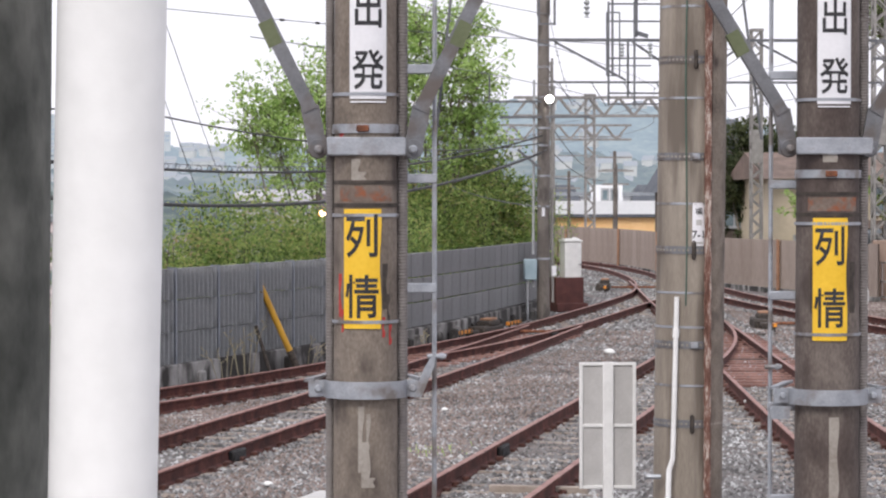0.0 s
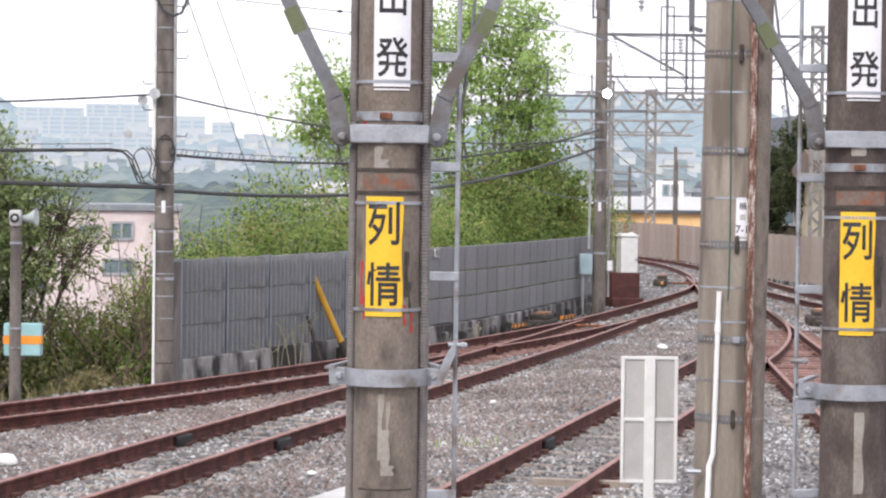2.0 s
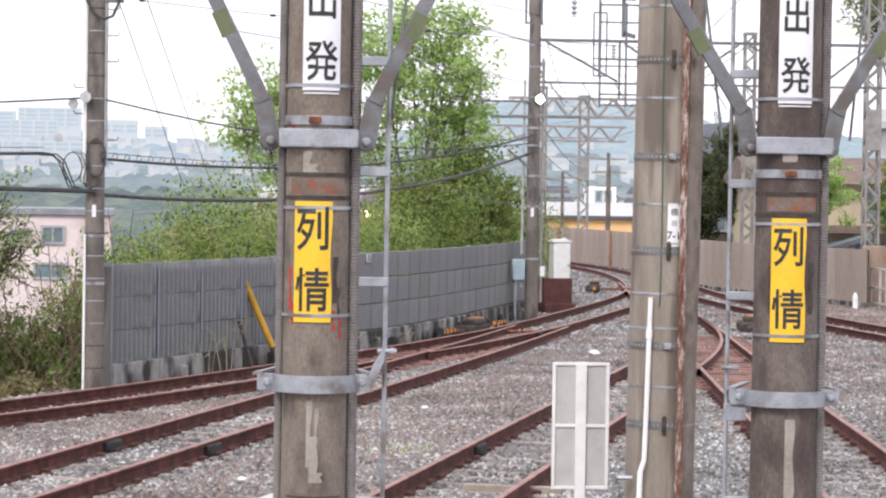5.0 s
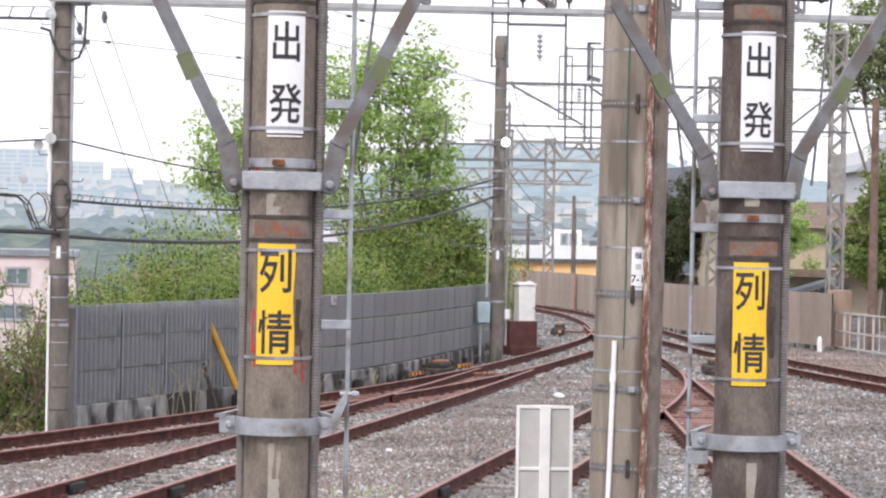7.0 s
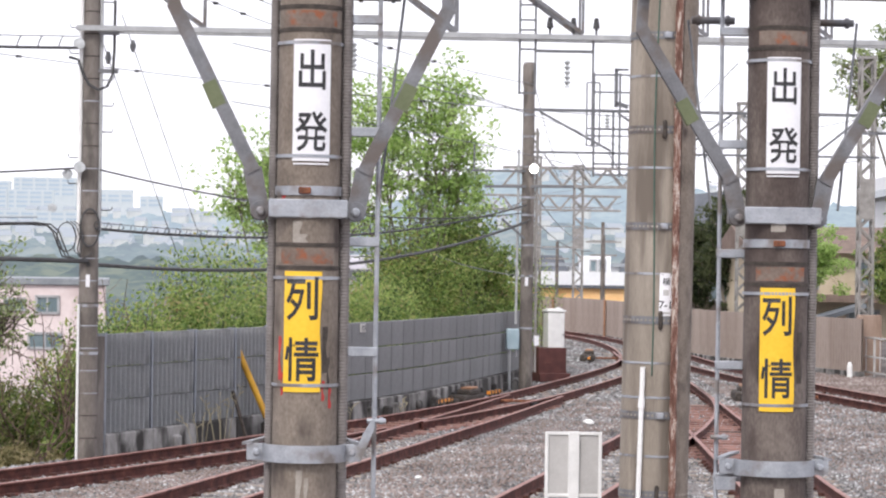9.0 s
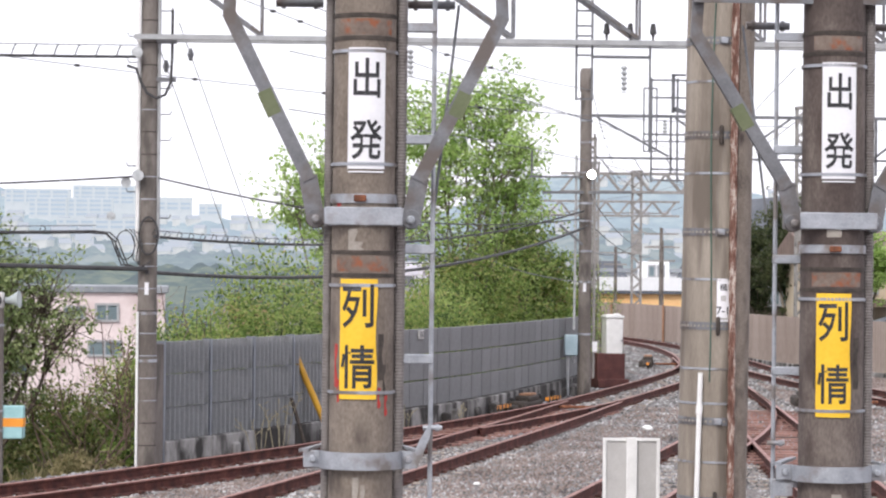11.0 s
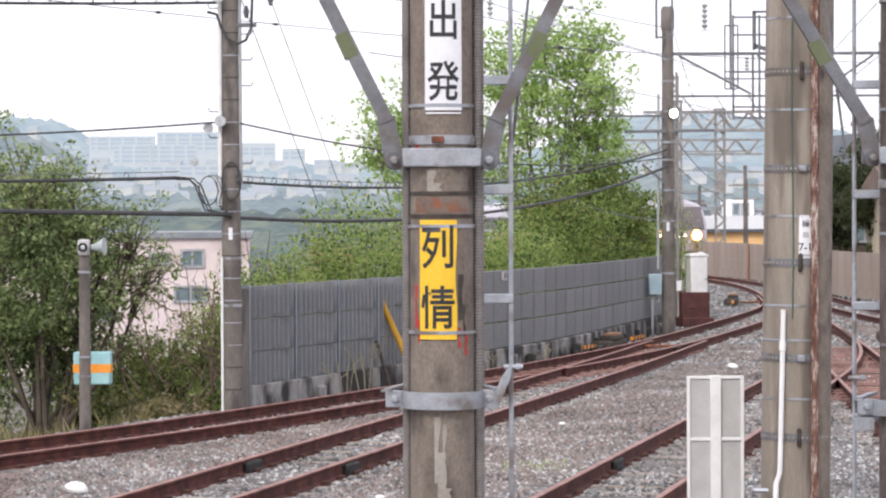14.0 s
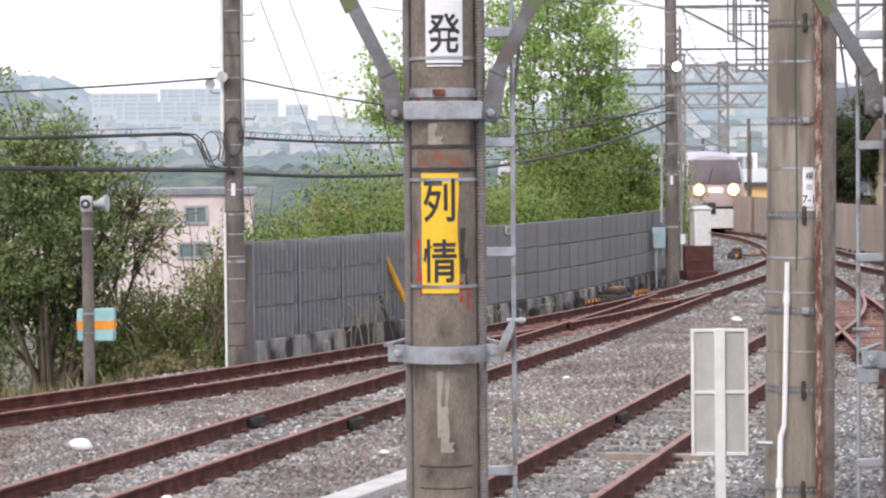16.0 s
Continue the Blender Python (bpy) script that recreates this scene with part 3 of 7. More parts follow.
def build_track(label, lines, centre, s0, s1, rusty=(0, 0), joints=()):
    tr = thing("railway_track", label, "railway track", group="tracks of the yard", kind="structure")
    for line in lines:
        r = part("rail", rail_geo(line), [M_RAIL, M_HEAD], tr, "rusty brown steel rail")
        for s in joints:
            x, y, a = along(line, s)
            part("joint_bar", Geo().box((0, 0, 0.035), (0.46, 0.16, 0.12), bevel=0.02).box((0.05, 0.03, -0.01), (0.3, 0.24, 0.06), bevel=0.02), M_TARBLACK, r, "black tarred rail joint").matrix_basis = pose(x, y, 0, 0, 0, math.degrees(a))
    s, fast = s0, Geo()
    while s < s1:
        x, y, a = along(centre, s)
        ob = part("sleeper", RUST_SLEEPER_MESH if rusty[0] < s < rusty[1] else SLEEPER_MESH, None, tr)
        ob.matrix_basis = pose(x, y, (0.03 if rusty[0] < s < rusty[1] else 0.0) + random.uniform(-0.006, 0.004), 0, 0, math.degrees(a) - 90 + random.uniform(-1, 1))
        for line in lines:
            if y < 62 and min(math.hypot(px - x, py - y) for px, py in line[::3]) < 1.6:
                j = min(range(len(line)), key=lambda q: math.hypot(line[q][0] - x, line[q][1] - y))
                px, py = line[j]
                for u in (-0.085, 0.085):
                    fast.box((px + u * math.sin(a), py - u * math.cos(a), -0.012), (0.12, 0.075, 0.05), math.degrees(a), bevel=0.012)
                fast.box((px, py, -0.035), (0.17, 0.34, 0.022), math.degrees(a))
        s += 0.62
    if fast.v:
        tagged(part("fastenings", fast, M_CLIP, tr, "rusty rail clips and base plates"), kind="stuff")
    return tr


def s_where(line, y):
    """Metres along a line to where it reaches y."""
    s = 0
    for a, b in zip(line, line[1:]):
        if b[1] >= y:
            return s
        s += math.hypot(b[0] - a[0], b[1] - a[1])
    return s


def build_tracks():
    cut = lambda line, y0, y1: [p for p in line if y0 <= p[1] <= y1]
    build_track("rusty main track curving out of the yard", [MAIN_L, cut(shifted(MAIN_L, G), 0, 41.6), cut(shifted(MAIN_L, G), 42.8, 200)], MAIN_C,
                s_where(MAIN_C, 24), s_where(MAIN_C, 118), rusty=(s_where(MAIN_C, 40), s_where(MAIN_C, 52)), joints=(s_where(MAIN_L, 26.6),))
    build_track("rusty siding joining the main track", [SIDE_R, shifted(SIDE_R, -G)], SIDE_C, s_where(SIDE_C, 18), s_where(SIDE_C, 42),
                joints=(s_where(SIDE_R, 27.6),))
    build_track("rusty middle track in pale ballast", [THIRD_L, shifted(THIRD_L, G)], THIRD_C, s_where(THIRD_C, 18), s_where(THIRD_C, 42), joints=(s_where(THIRD_L, 27.7),))
    build_track("rusty track meeting the middle track at a crossing", [FOURTH_R, shifted(FOURTH_R, -G)], FOURTH_C, s_where(FOURTH_C, 22), s_where(FOURTH_C, 72),
                rusty=(s_where(FOURTH_C, 37), s_where(FOURTH_C, 52)))
    build_track("rusty outer track beside the beige wall", [FIFTH_L, shifted(FIFTH_L, G)], FIFTH_C, s_where(FIFTH_C, 36), s_where(FIFTH_C, 74))


# ---- poles and masts ----
def pole_geo(r0, r1, h, n=32):
    zs = [-0.15] + [h * i / 12 for i in range(1, 13)]
    return Geo().tube([(0, 0, z) for z in zs], [r0 + (r1 - r0) * z / h for z in zs], n)


def conduit_geo(x, y, z0, z1, r, pitch=0.0125):
    g = Geo()
    z, path, rs = z0, [], []
    while z < z1:
        path += [(x, y, z), (x, y, z + pitch * 0.45), (x, y, z + pitch * 0.55), (x, y, z + pitch * 0.95)]
        rs += [r * 0.84, r, r, r * 0.84]
        z += pitch
    return g.tube(path, rs, 12)


def wrapped_plate(r, x0, x1, z0, z1, thick=0.004, wave=0.0):
    """A plate bent round a pole of radius r, on its -y side."""
    g = Geo()
    n, rows = 10, 8
    verts, faces = [], []
    for j in range(rows + 1):
        for i in range(n + 1):
            w = wave * math.sin(j * 1.1) * (i / n)
            u = x0 + (x1 - x0) * i / n + w
            for rr in (r, r + thick):
                verts.append((rr * math.sin(u / r), -rr * math.cos(u / r), z0 + (z1 - z0) * j / rows))
    k = (n + 1) * 2
    for j in range(rows):
        for i in range(n):
            a = j * k + i * 2
            faces += [(a + 1, a + 3, a + k + 3, a + k + 1), (a, a + k, a + k + 2, a + 2)]
        faces += [(j * k, j * k + 1, j * k + k + 1, j * k + k), (j * k + n * 2 + 1, j * k + n * 2, j * k + k + n * 2, j * k + k + n * 2 + 1)]
    for i in range(n):
        a, b = i * 2, rows * k + i * 2
        faces += [(a, a + 2, a + 3, a + 1), (b + 1, b + 3, b + 2, b)]
    return g.add(verts, faces)


def bolt_geo(c, r=0.016):
    g = Geo()
    g.tube([(c[0], c[1] + 0.01, c[2]), (c[0], c[1] - 0.012, c[2]), (c[0], c[1] - 0.018, c[2])], [r, r, r * 0.6], 8)
    return g


def signal_mast(label, at, lean, r0, r1, band_z, clamp_z, white_z, yellow_z, white_x, yellow_x, ladder_x, ladder_z, left_pipe, right_pipe, scuffs, skin, reach, stays):
    m = thing("signal_mast", label, "mast", at)
    m.matrix_basis = pose(*at, 0, lean, 0)
    h = 6.6
    rad = lambda z: r0 + (r1 - r0) * z / h
    part("pole", pole_geo(r0, r1, h, 72), skin, m, "stained brown concrete pole")
    if left_pipe:
        part("conduit", conduit_geo(-rad(2.5) - left_pipe * 0.75, 0.03, 0.1, 4.6, left_pipe), M_PIPE, m, "dark ribbed cable conduit")
    part("conduit", conduit_geo(rad(2.5) + right_pipe * 0.7, 0.02, 0.1, 4.6, right_pipe), M_PIPE, m, "dark ribbed cable conduit")
    wide = rad(3) + (0.045 if left_pipe else 0.02)
    # upper band with two lugs and the braces that rise from it
    band = part("brace_band", Geo().ring(band_z - 0.036, band_z + 0.036, rad(3) + 0.004, (180, 360), thick=0.008)
                .box((-(rad(3) + 0.04), 0.0, band_z), (0.085, 0.01, 0.07), bevel=0.003).box((rad(3) + 0.04, 0.0, band_z), (0.085, 0.01, 0.07), bevel=0.003)
                .box((0, -rad(3) - 0.006, band_z), (2 * rad(3) + 0.06, 0.012, 0.072), bevel=0.004), M_GALV, m, "galvanised clamp band")
    for sx in (-1, 1):
        part("bolt", bolt_geo((sx * (wide + 0.017), -0.044, band_z - 0.01), 0.018), M_GALV, band)
        x0, x1 = sx * (wide + 0.022), sx * (wide + reach[0 if sx < 0 else 1])
        g = Geo()
        g.tube([(x0 - sx * 0.003, -0.002, band_z - 0.008), (x0 - sx * 0.003, -0.028, band_z - 0.008), (x0 - sx * 0.003, -0.032, band_z - 0.008)], [0.04, 0.04, 0.036], 20)
        g.bar((x0 - sx * 0.003, -0.016, band_z - 0.008), (x0 + sx * 0.03, -0.014, band_z + 0.16), 0.074, 0.026)
        g.bar((x0 + sx * 0.025, -0.012, band_z + 0.145), (x1, -0.012, band_z + 0.80), 0.056, 0.045)
        g.bar((x1 - sx * 0.002, -0.012, band_z + 0.79), (x1 - sx * 0.01, -0.012, band_z + 0.96), 0.05, 0.016)
        br = part("brace", g, M_DULL, m, "dark steel diagonal brace")
        c = 0.50
        part("tape", Geo().bar((x0 + (x1 - x0) * (c - 0.07) + sx * 0.013, -0.012, band_z + 0.07 + 0.73 * (c - 0.05)),
                               (x0 + (x1 - x0) * (c + 0.06) + sx * 0.011, -0.012, band_z + 0.07 + 0.73 * (c + 0.08)), 0.058, 0.048), M_GREENTAPE, br, "green tape round the brace")
    part("crossarm", Geo().box((0, -0.03, band_z + 0.985), (1.25, 0.075, 0.075), bevel=0.006).box((0, -0.072, band_z + 0.985), (1.25, 0.012, 0.1)), M_DULL, m, "dark steel crossarm")
    for sx in (-1, 1):
        g = Geo().tube([(sx * 0.17, 0.16, band_z + 0.86), (sx * 0.36, 0.16, band_z + 0.86)], 0.017, 10)
        for k in range(2):
            g.tube([(sx * (0.2 + 0.13 * k) - 0.008, 0.16, band_z + 0.86), (sx * (0.2 + 0.13 * k) + 0.008, 0.16, band_z + 0.86)], 0.024, 10)
        part("spacer_rod", g, M_DULL, m, "dark steel spacer rod")
        if sx in stays:
            part("stay_wire", Geo().tube([(sx * 0.375, 0.16, band_z + 0.86), (sx * 0.28, 0.06, band_z + 0.03)], 0.006, 6), M_WIRE, m)
    # lower clamp
    g = Geo().ring(clamp_z - 0.034, clamp_z + 0.034, rad(2) + 0.03, (190, 350), thick=0.008)
    for sx in (-1, 1):
        g.box((sx * (rad(2) + 0.062), -0.012, clamp_z), (0.075, 0.012, 0.068), bevel=0.003)
        g.bar((sx * (rad(2) + 0.098), -0.012, clamp_z + 0.034), (sx * (rad(2) + 0.01), 0.12, clamp_z + 0.05), 0.012, 0.05)
    clamp = part("pipe_clamp", g, M_GALV, m, "bowed galvanised clamp band")
    for sx in (-1, 1):
        part("bolt", bolt_geo((sx * (rad(2) + 0.06), -0.024, clamp_z)), M_GALV, clamp)
    # step ladder on one side
    sg = 1 if ladder_x > 0 else -1
    part("ladder_rail", Geo().tube([(ladder_x, 0.03, 0.4), (ladder_x, 0.03, 5.6)], 0.0095, 8), M_GALV, m, "thin galvanised ladder rail")
    for z in ladder_z:
        part("rung", Geo().box(((sg * rad(2) + ladder_x) / 2, 0.03, z), (abs(ladder_x) - rad(2) + 0.02, 0.028, 0.038), bevel=0.004), M_GALV, m, "flat galvanised rung")
    e, tip = rad(2) + 0.05, abs(ladder_x)
    if tip < e + 0.08:
        shape = [(e - 0.02, -0.10), (tip + 0.004, -0.10), (tip + 0.01, -0.09), (tip + 0.01, -0.055), (tip, -0.045), (e - 0.02, -0.045)]
    else:
        shape = [(e, -0.034), (e + 0.045, -0.034), (e + 0.055, -0.01), (tip - 0.005, 0.085), (tip + 0.004, 0.14), (tip - 0.006, 0.142), (tip - 0.045, 0.075), (e + 0.035, 0.030), (e, 0.034)]
    pts = [(sg * u, w, clamp_z + v) for w in (-0.034, -0.022) for u, v in shape]
    n = len(shape)
    br = part("bracket", Geo().add(pts, [tuple(range(n)), tuple(range(2 * n - 1, n - 1, -1))] + [(i, n + i, n + (i + 1) % n, (i + 1) % n) for i in range(n)]), M_GALV, m, "bent galvanised bracket", smooth=False)
    part("bolt", Geo().tube([(ladder_x - 0.03, 0.0, clamp_z + 0.125), (ladder_x + 0.045, 0.0, clamp_z + 0.125)], 0.010, 8).tube([(ladder_x + 0.02, 0.0, clamp_z + 0.125), (ladder_x + 0.035, 0.0, clamp_z + 0.125)], 0.014, 6), M_GALV, br)
    # thin steel straps and sleeve bands
    for z, w in ((white_z[1] - 0.012, 0.013), (white_z[0] + 0.02, 0.013), (yellow_z[1] - 0.025, 0.013), (yellow_z[0] + 0.026, 0.013)):
        part("strap", Geo().ring(z - w / 2, z + w / 2, rad(z) + 0.0062, n=72, thick=0.0015), M_GALV, m)
    zb = band_z + (0.07 if left_pipe else -0.12)
    sb = part("sleeve_band", Geo().ring(zb - 0.018, zb + 0.018, rad(zb) + 0.003, n=72, thick=0.004), M_GALV, m, "steel sleeve band")
    part("buckle", Geo().box((-0.015, -rad(zb) - 0.014, zb), (0.05, 0.02, 0.026), bevel=0.004), M_RUST, sb, "rusty buckle")
    for z0, z1 in ((yellow_z[1] + 0.015, yellow_z[1] + 0.105), (white_z[1] + 0.04, white_z[1] + 0.13)):
        part("repair_band", wrapped_plate(rad(z0) + 0.0005, -0.118, 0.118, z0 + 0.014, z1 - 0.016, 0.0012), M_RUSTY_BAND, m, "rust-streaked repair band")
        for z in (z0, z1):
            part("tar_ring", Geo().ring(z - 0.009, z + 0.007, rad(z) + 0.0002, n=72, thick=0.0028), M_BLACKDIRT, m)
    for x0, x1, z0, z1, mat in scuffs:
        part("scuff", wrapped_plate(rad(z0) + 0.0006, x0, x1, z0, z1, 0.0012, wave=0.005), mat, m)
    # the two plates with their lettering
    for (z0, z1), xc, mat, chars, lab in ((white_z, white_x, M_SIGN_W, "\u51fa\u767a", "white plate with two black characters"),
                                          (yellow_z, yellow_x, M_SIGN_Y, "\u5217\u60c5", "yellow plate with two black characters")):
        r = rad(z0) + 0.003
        pl = part("sign_plate", wrapped_plate(r, xc - 0.075, xc + 0.075, z0, z1, 0.003, wave=0.004 if mat is M_SIGN_Y else 0), mat, m, lab)
        for k, ch in enumerate(chars):
            zc = (z0 + z1) / 2 + (z1 - z0) * (0.254 if k == 0 else -0.252) - (0.015 if mat is M_SIGN_W else 0.004)
            part("character", letters(ch, 0.164, xc, zc, bend=r + 0.0042, font_bold=0.0024, tall=1.0 if mat is M_SIGN_W else 1.09, wide=0.81 if mat is M_SIGN_W else 0.88), None, pl)
        if mat is M_SIGN_W:
            part("plate_edge", wrapped_plate(rad(z0) + 0.0035, xc - 0.072, xc + 0.072, z0 - 0.014, z0 - 0.008, 0.002), mat, m)
    return m


M_RUSTY_BAND = surface("rust_streaked_band", [(0.3, (0.12, 0.085, 0.068)), (0.7, (0.23, 0.185, 0.155))], scale=6, fine=60, stain=(0.25, 0.085, 0.04), stain_scale=22, stain_at=(0.50, 0.66))
M_PATCH = surface("pale_scuff", [(0.3, (0.24, 0.21, 0.18)), (0.7, (0.36, 0.33, 0.295))], scale=10, fine=80)


def build_masts():
    steps = [1.13 + 0.434 * k for k in range(9) if k != 2]
    signal_mast("concrete signal mast with white and yellow plates and braces", (0.0, 9.94, 0), 0.1, 0.132, 0.115, 3.0, 2.044, (3.185, 3.66), (2.285, 2.755), 0.008, -0.018, 0.275,
                [0.70, 1.14, 1.57, 2.44, 2.875, 3.31, 3.755, 4.19], 0.019, 0.026,
                [(-0.06, -0.028, 2.86, 2.95, M_PATCH), (-0.045, -0.005, 2.862, 2.90, M_PATCH), (-0.032, -0.012, 1.72, 1.98, M_PATCH), (-0.02, 0.008, 1.70, 1.84, M_PATCH), (0.0, 0.012, 1.70, 1.95, M_PATCH), (-0.125, -0.112, 2.33, 2.50, M_RED), (-0.108, -0.10, 2.27, 2.36, M_RED), (0.066, 0.088, 2.36, 2.54, M_BLACKDIRT), (0.09, 0.10, 2.30, 2.42, M_BLACKDIRT), (0.066, 0.075, 2.25, 2.33, M_RED), (0.10, 0.112, 2.22, 2.30, M_RED), (-0.12, 0.12, 1.60, 1.607, M_BLACKDIRT), (-0.12, 0.12, 1.515, 1.52, M_BLACKDIRT), (-0.12, -0.10, 3.0, 3.06, M_RED),
                 (-0.02, 0.03, 1.66, 1.70, M_PATCH)], M_CONC, (0.372, 0.374), (1,))
    signal_mast("darker concrete signal mast with plates beside the ladder rail", (2.035, 10.82, 0), 0.1, 0.146, 0.124, 3.02, 1.935, (3.20, 3.70), (2.18, 2.71), 0.0, -0.018, -0.245,
                [0.6, 1.04, 1.48, 1.885, 2.37, 2.855, 3.33, 3.82], 0.0, 0.028,
                [(-0.05, 0.01, 2.95, 3.05, M_PATCH), (0.075, 0.105, 2.3, 2.52, M_BLACKDIRT), (-0.105, -0.075, 2.3, 2.5, M_BLACKDIRT), (-0.02, 0.02, 1.5, 1.85, M_PATCH)], M_CONC_D, (0.450, 0.432), (-1, 1))


def big_pole():
    p = thing("catenary_pole", "thick pale concrete pole with straps, conduit and rusty twisted cable", "pole", (2.795, 19.8, 0))
    p.matrix_basis = pose(2.795, 19.8, 0, 0, 0.6, 0)
    r0, r1, h = 0.270, 0.244, 9.0
    rad = lambda z: r0 + (r1 - r0) * z / h
    part("pole", pole_geo(r0, r1, h, 40), M_CONC_P, p, "pale weathered concrete pole")
    for z in (0.24, 1.02, 1.64, 2.385, 3.12, 3.88, 4.62, 5.4):
        s = part("perforated_strap", Geo().ring(z - 0.03, z + 0.03, rad(z) + 0.003, thick=0.004), M_DULL, p, "dull perforated steel strap")
        g = Geo()
        for k in range(22):
            a = radians(190 + 160 * k / 21)
            rr = rad(z) + 0.0072
            g.tube([(rr * math.cos(a), rr * math.sin(a), z), ((rr + 0.002) * math.cos(a), (rr + 0.002) * math.sin(a), z)], 0.011, 6)
        tagged(part("perforation", g, M_PATCH, s), kind="stuff")
        if z in (1.64, 3.12, 4.62):
            part("buckle", Geo().box((0.0, -rad(z) - 0.02, z), (0.06, 0.03, 0.05), bevel=0.006), M_GALV, s, "steel strap buckle")
        else:
            part("cleat", Geo().box((-0.01, -rad(z) - 0.015, z + 0.0), (0.034, 0.03, 0.15), bevel=0.012), M_BLACKDIRT, s, "dark rusted steel cleat")
    for z in (1.32, 1.78, 2.05, 2.75, 3.58, 4.3):
        part("strap", Geo().ring(z - 0.009, z + 0.009, rad(z) + 0.002, thick=0.003), M_GALV, p)
    part("white_conduit", Geo().tube([(-0.14, -0.275, 2.02), (-0.155, -0.285, 1.0), (-0.16, -0.29, 0.75), (-0.19, -0.30, 0.66), (-0.2, -0.305, 0.05)], [0.02, 0.02, 0.02, 0.022, 0.022], 12), M_WHITE, p, "white plastic conduit")
    part("conduit_coupling", Geo().tube([(-0.143, -0.277, 1.77), (-0.146, -0.28, 1.70)], 0.026, 12), M_WHITE, p)
    part("conduit_coupling", Geo().tube([(-0.196, -0.30, 0.33), (-0.197, -0.302, 0.26)], 0.03, 12), M_WHITE, p)
    part("ground_wire", Geo().tube([(-0.075 - 0.012 * math.sin(z * 2), -rad(z) - 0.008 + 0.012, z) for z in [1.95 + 0.25 * k for k in range(28)]], 0.006, 6), M_GREENW, p, "green earth wire")
    twist = part("twisted_cable", Geo().tube([(0.118, -0.285, 0.05), (0.10, -0.27, 8.8)], 0.008, 6), M_CHAIN, p, "rusty twisted stranded cable")
    for k in range(3):
        g = Geo().tube([(0.10 + 0.05 * (2.3 - z) * 0.16 + 0.014 * math.cos(z * 9 + k * 2.09), -rad(z) - 0.02 + 0.014 * math.sin(z * 9 + k * 2.09), z) for z in [0.05 + 0.06 * i for i in range(148)]], 0.017, 6)
        part("strand", g, M_CHAIN, twist)
    # Added curved strip, darker than the pole, along its right side.
    part("darker_side_strip", Geo().ring(0.0, 8.8, 0.256, (-62, 40), n=10, thick=0.02), M_CONC, p, "darker grey strip down the right side")
    part("lug", Geo().tube([(-0.36, -0.2, 0.6), (-0.24, -0.22, 0.6)], 0.02, 8).tube([(-0.36, -0.2, 0.6), (-0.37, -0.2, 0.6)], 0.035, 10), M_GALV, p, "steel end lug")
    tag = part("number_tag", wrapped_plate(0.262, -0.022, 0.083, 2.42, 2.745, 0.004), M_SIGN_W, p, "small white tag with black lettering")
    part("character", letters("\u6a2a", 0.062, 0.03, 2.685, bend=0.2675, font_bold=0.0006), None, tag)
    part("number", letters("7-1", 0.085, 0.031, 2.505, bend=0.2675, font_bold=0.001), None, tag)
    part("text_bar", wrapped_plate(0.2665, 0.008, 0.054, 2.58, 2.625, 0.001), M_GREYPLATE, tag)
    part("text_bar", wrapped_plate(0.2665, -0.002, 0.068, 2.435, 2.452, 0.001), M_GREYPLATE, tag)
    part("tag_edge", wrapped_plate(0.2645, -0.018, 0.063, 2.745, 2.757, 0.003), M_SIGN_W, tag)


def marker_board():
    b = thing("marker_board", "back of a white-framed grey marker board on a post", "sign", (2.25, 20.5, 0))
    part("post", Geo().box((0, -0.02, 0.68), (0.085, 0.04, 1.54), bevel=0.004), M_WHITE, b, "white steel post")
    fr = Geo()
    for x in (-0.22, 0.22):
        fr.box((x, 0, 0.925), (0.026, 0.03, 1.04), bevel=0.003)
    for z in (0.418, 0.925, 1.432):
        fr.box((0, 0.002, z), (0.42, 0.026, 0.026), bevel=0.003)
    part("frame", fr, M_WHITE, b, "white steel frame")
    for x in (-0.125, 0.125):
        for z in (0.672, 1.178):
            part("panel", Geo().box((x, 0.008, z), (0.17, 0.008, 0.485), bevel=0.002), M_GREYPLATE, b, "light grey panel")


def insulator_geo(c, r=0.07, n=3):
    g = Geo()
    path, rs = [], []
    for k in range(n):
        y = c[1] - 0.03 * k
        path += [(c[0], y, c[2]), (c[0], y - 0.012, c[2]), (c[0], y - 0.016, c[2])]
        rs += [r * 0.45, r, r * 0.45]
    return g.tube(path, rs, 14)


def sagging(a, b, sag, n=14):
    a, b = Vector(a), Vector(b)
    return [a.lerp(b, i / n) - Vector((0, 0, 4 * sag * (i / n) * (1 - i / n))) for i in range(n + 1)]


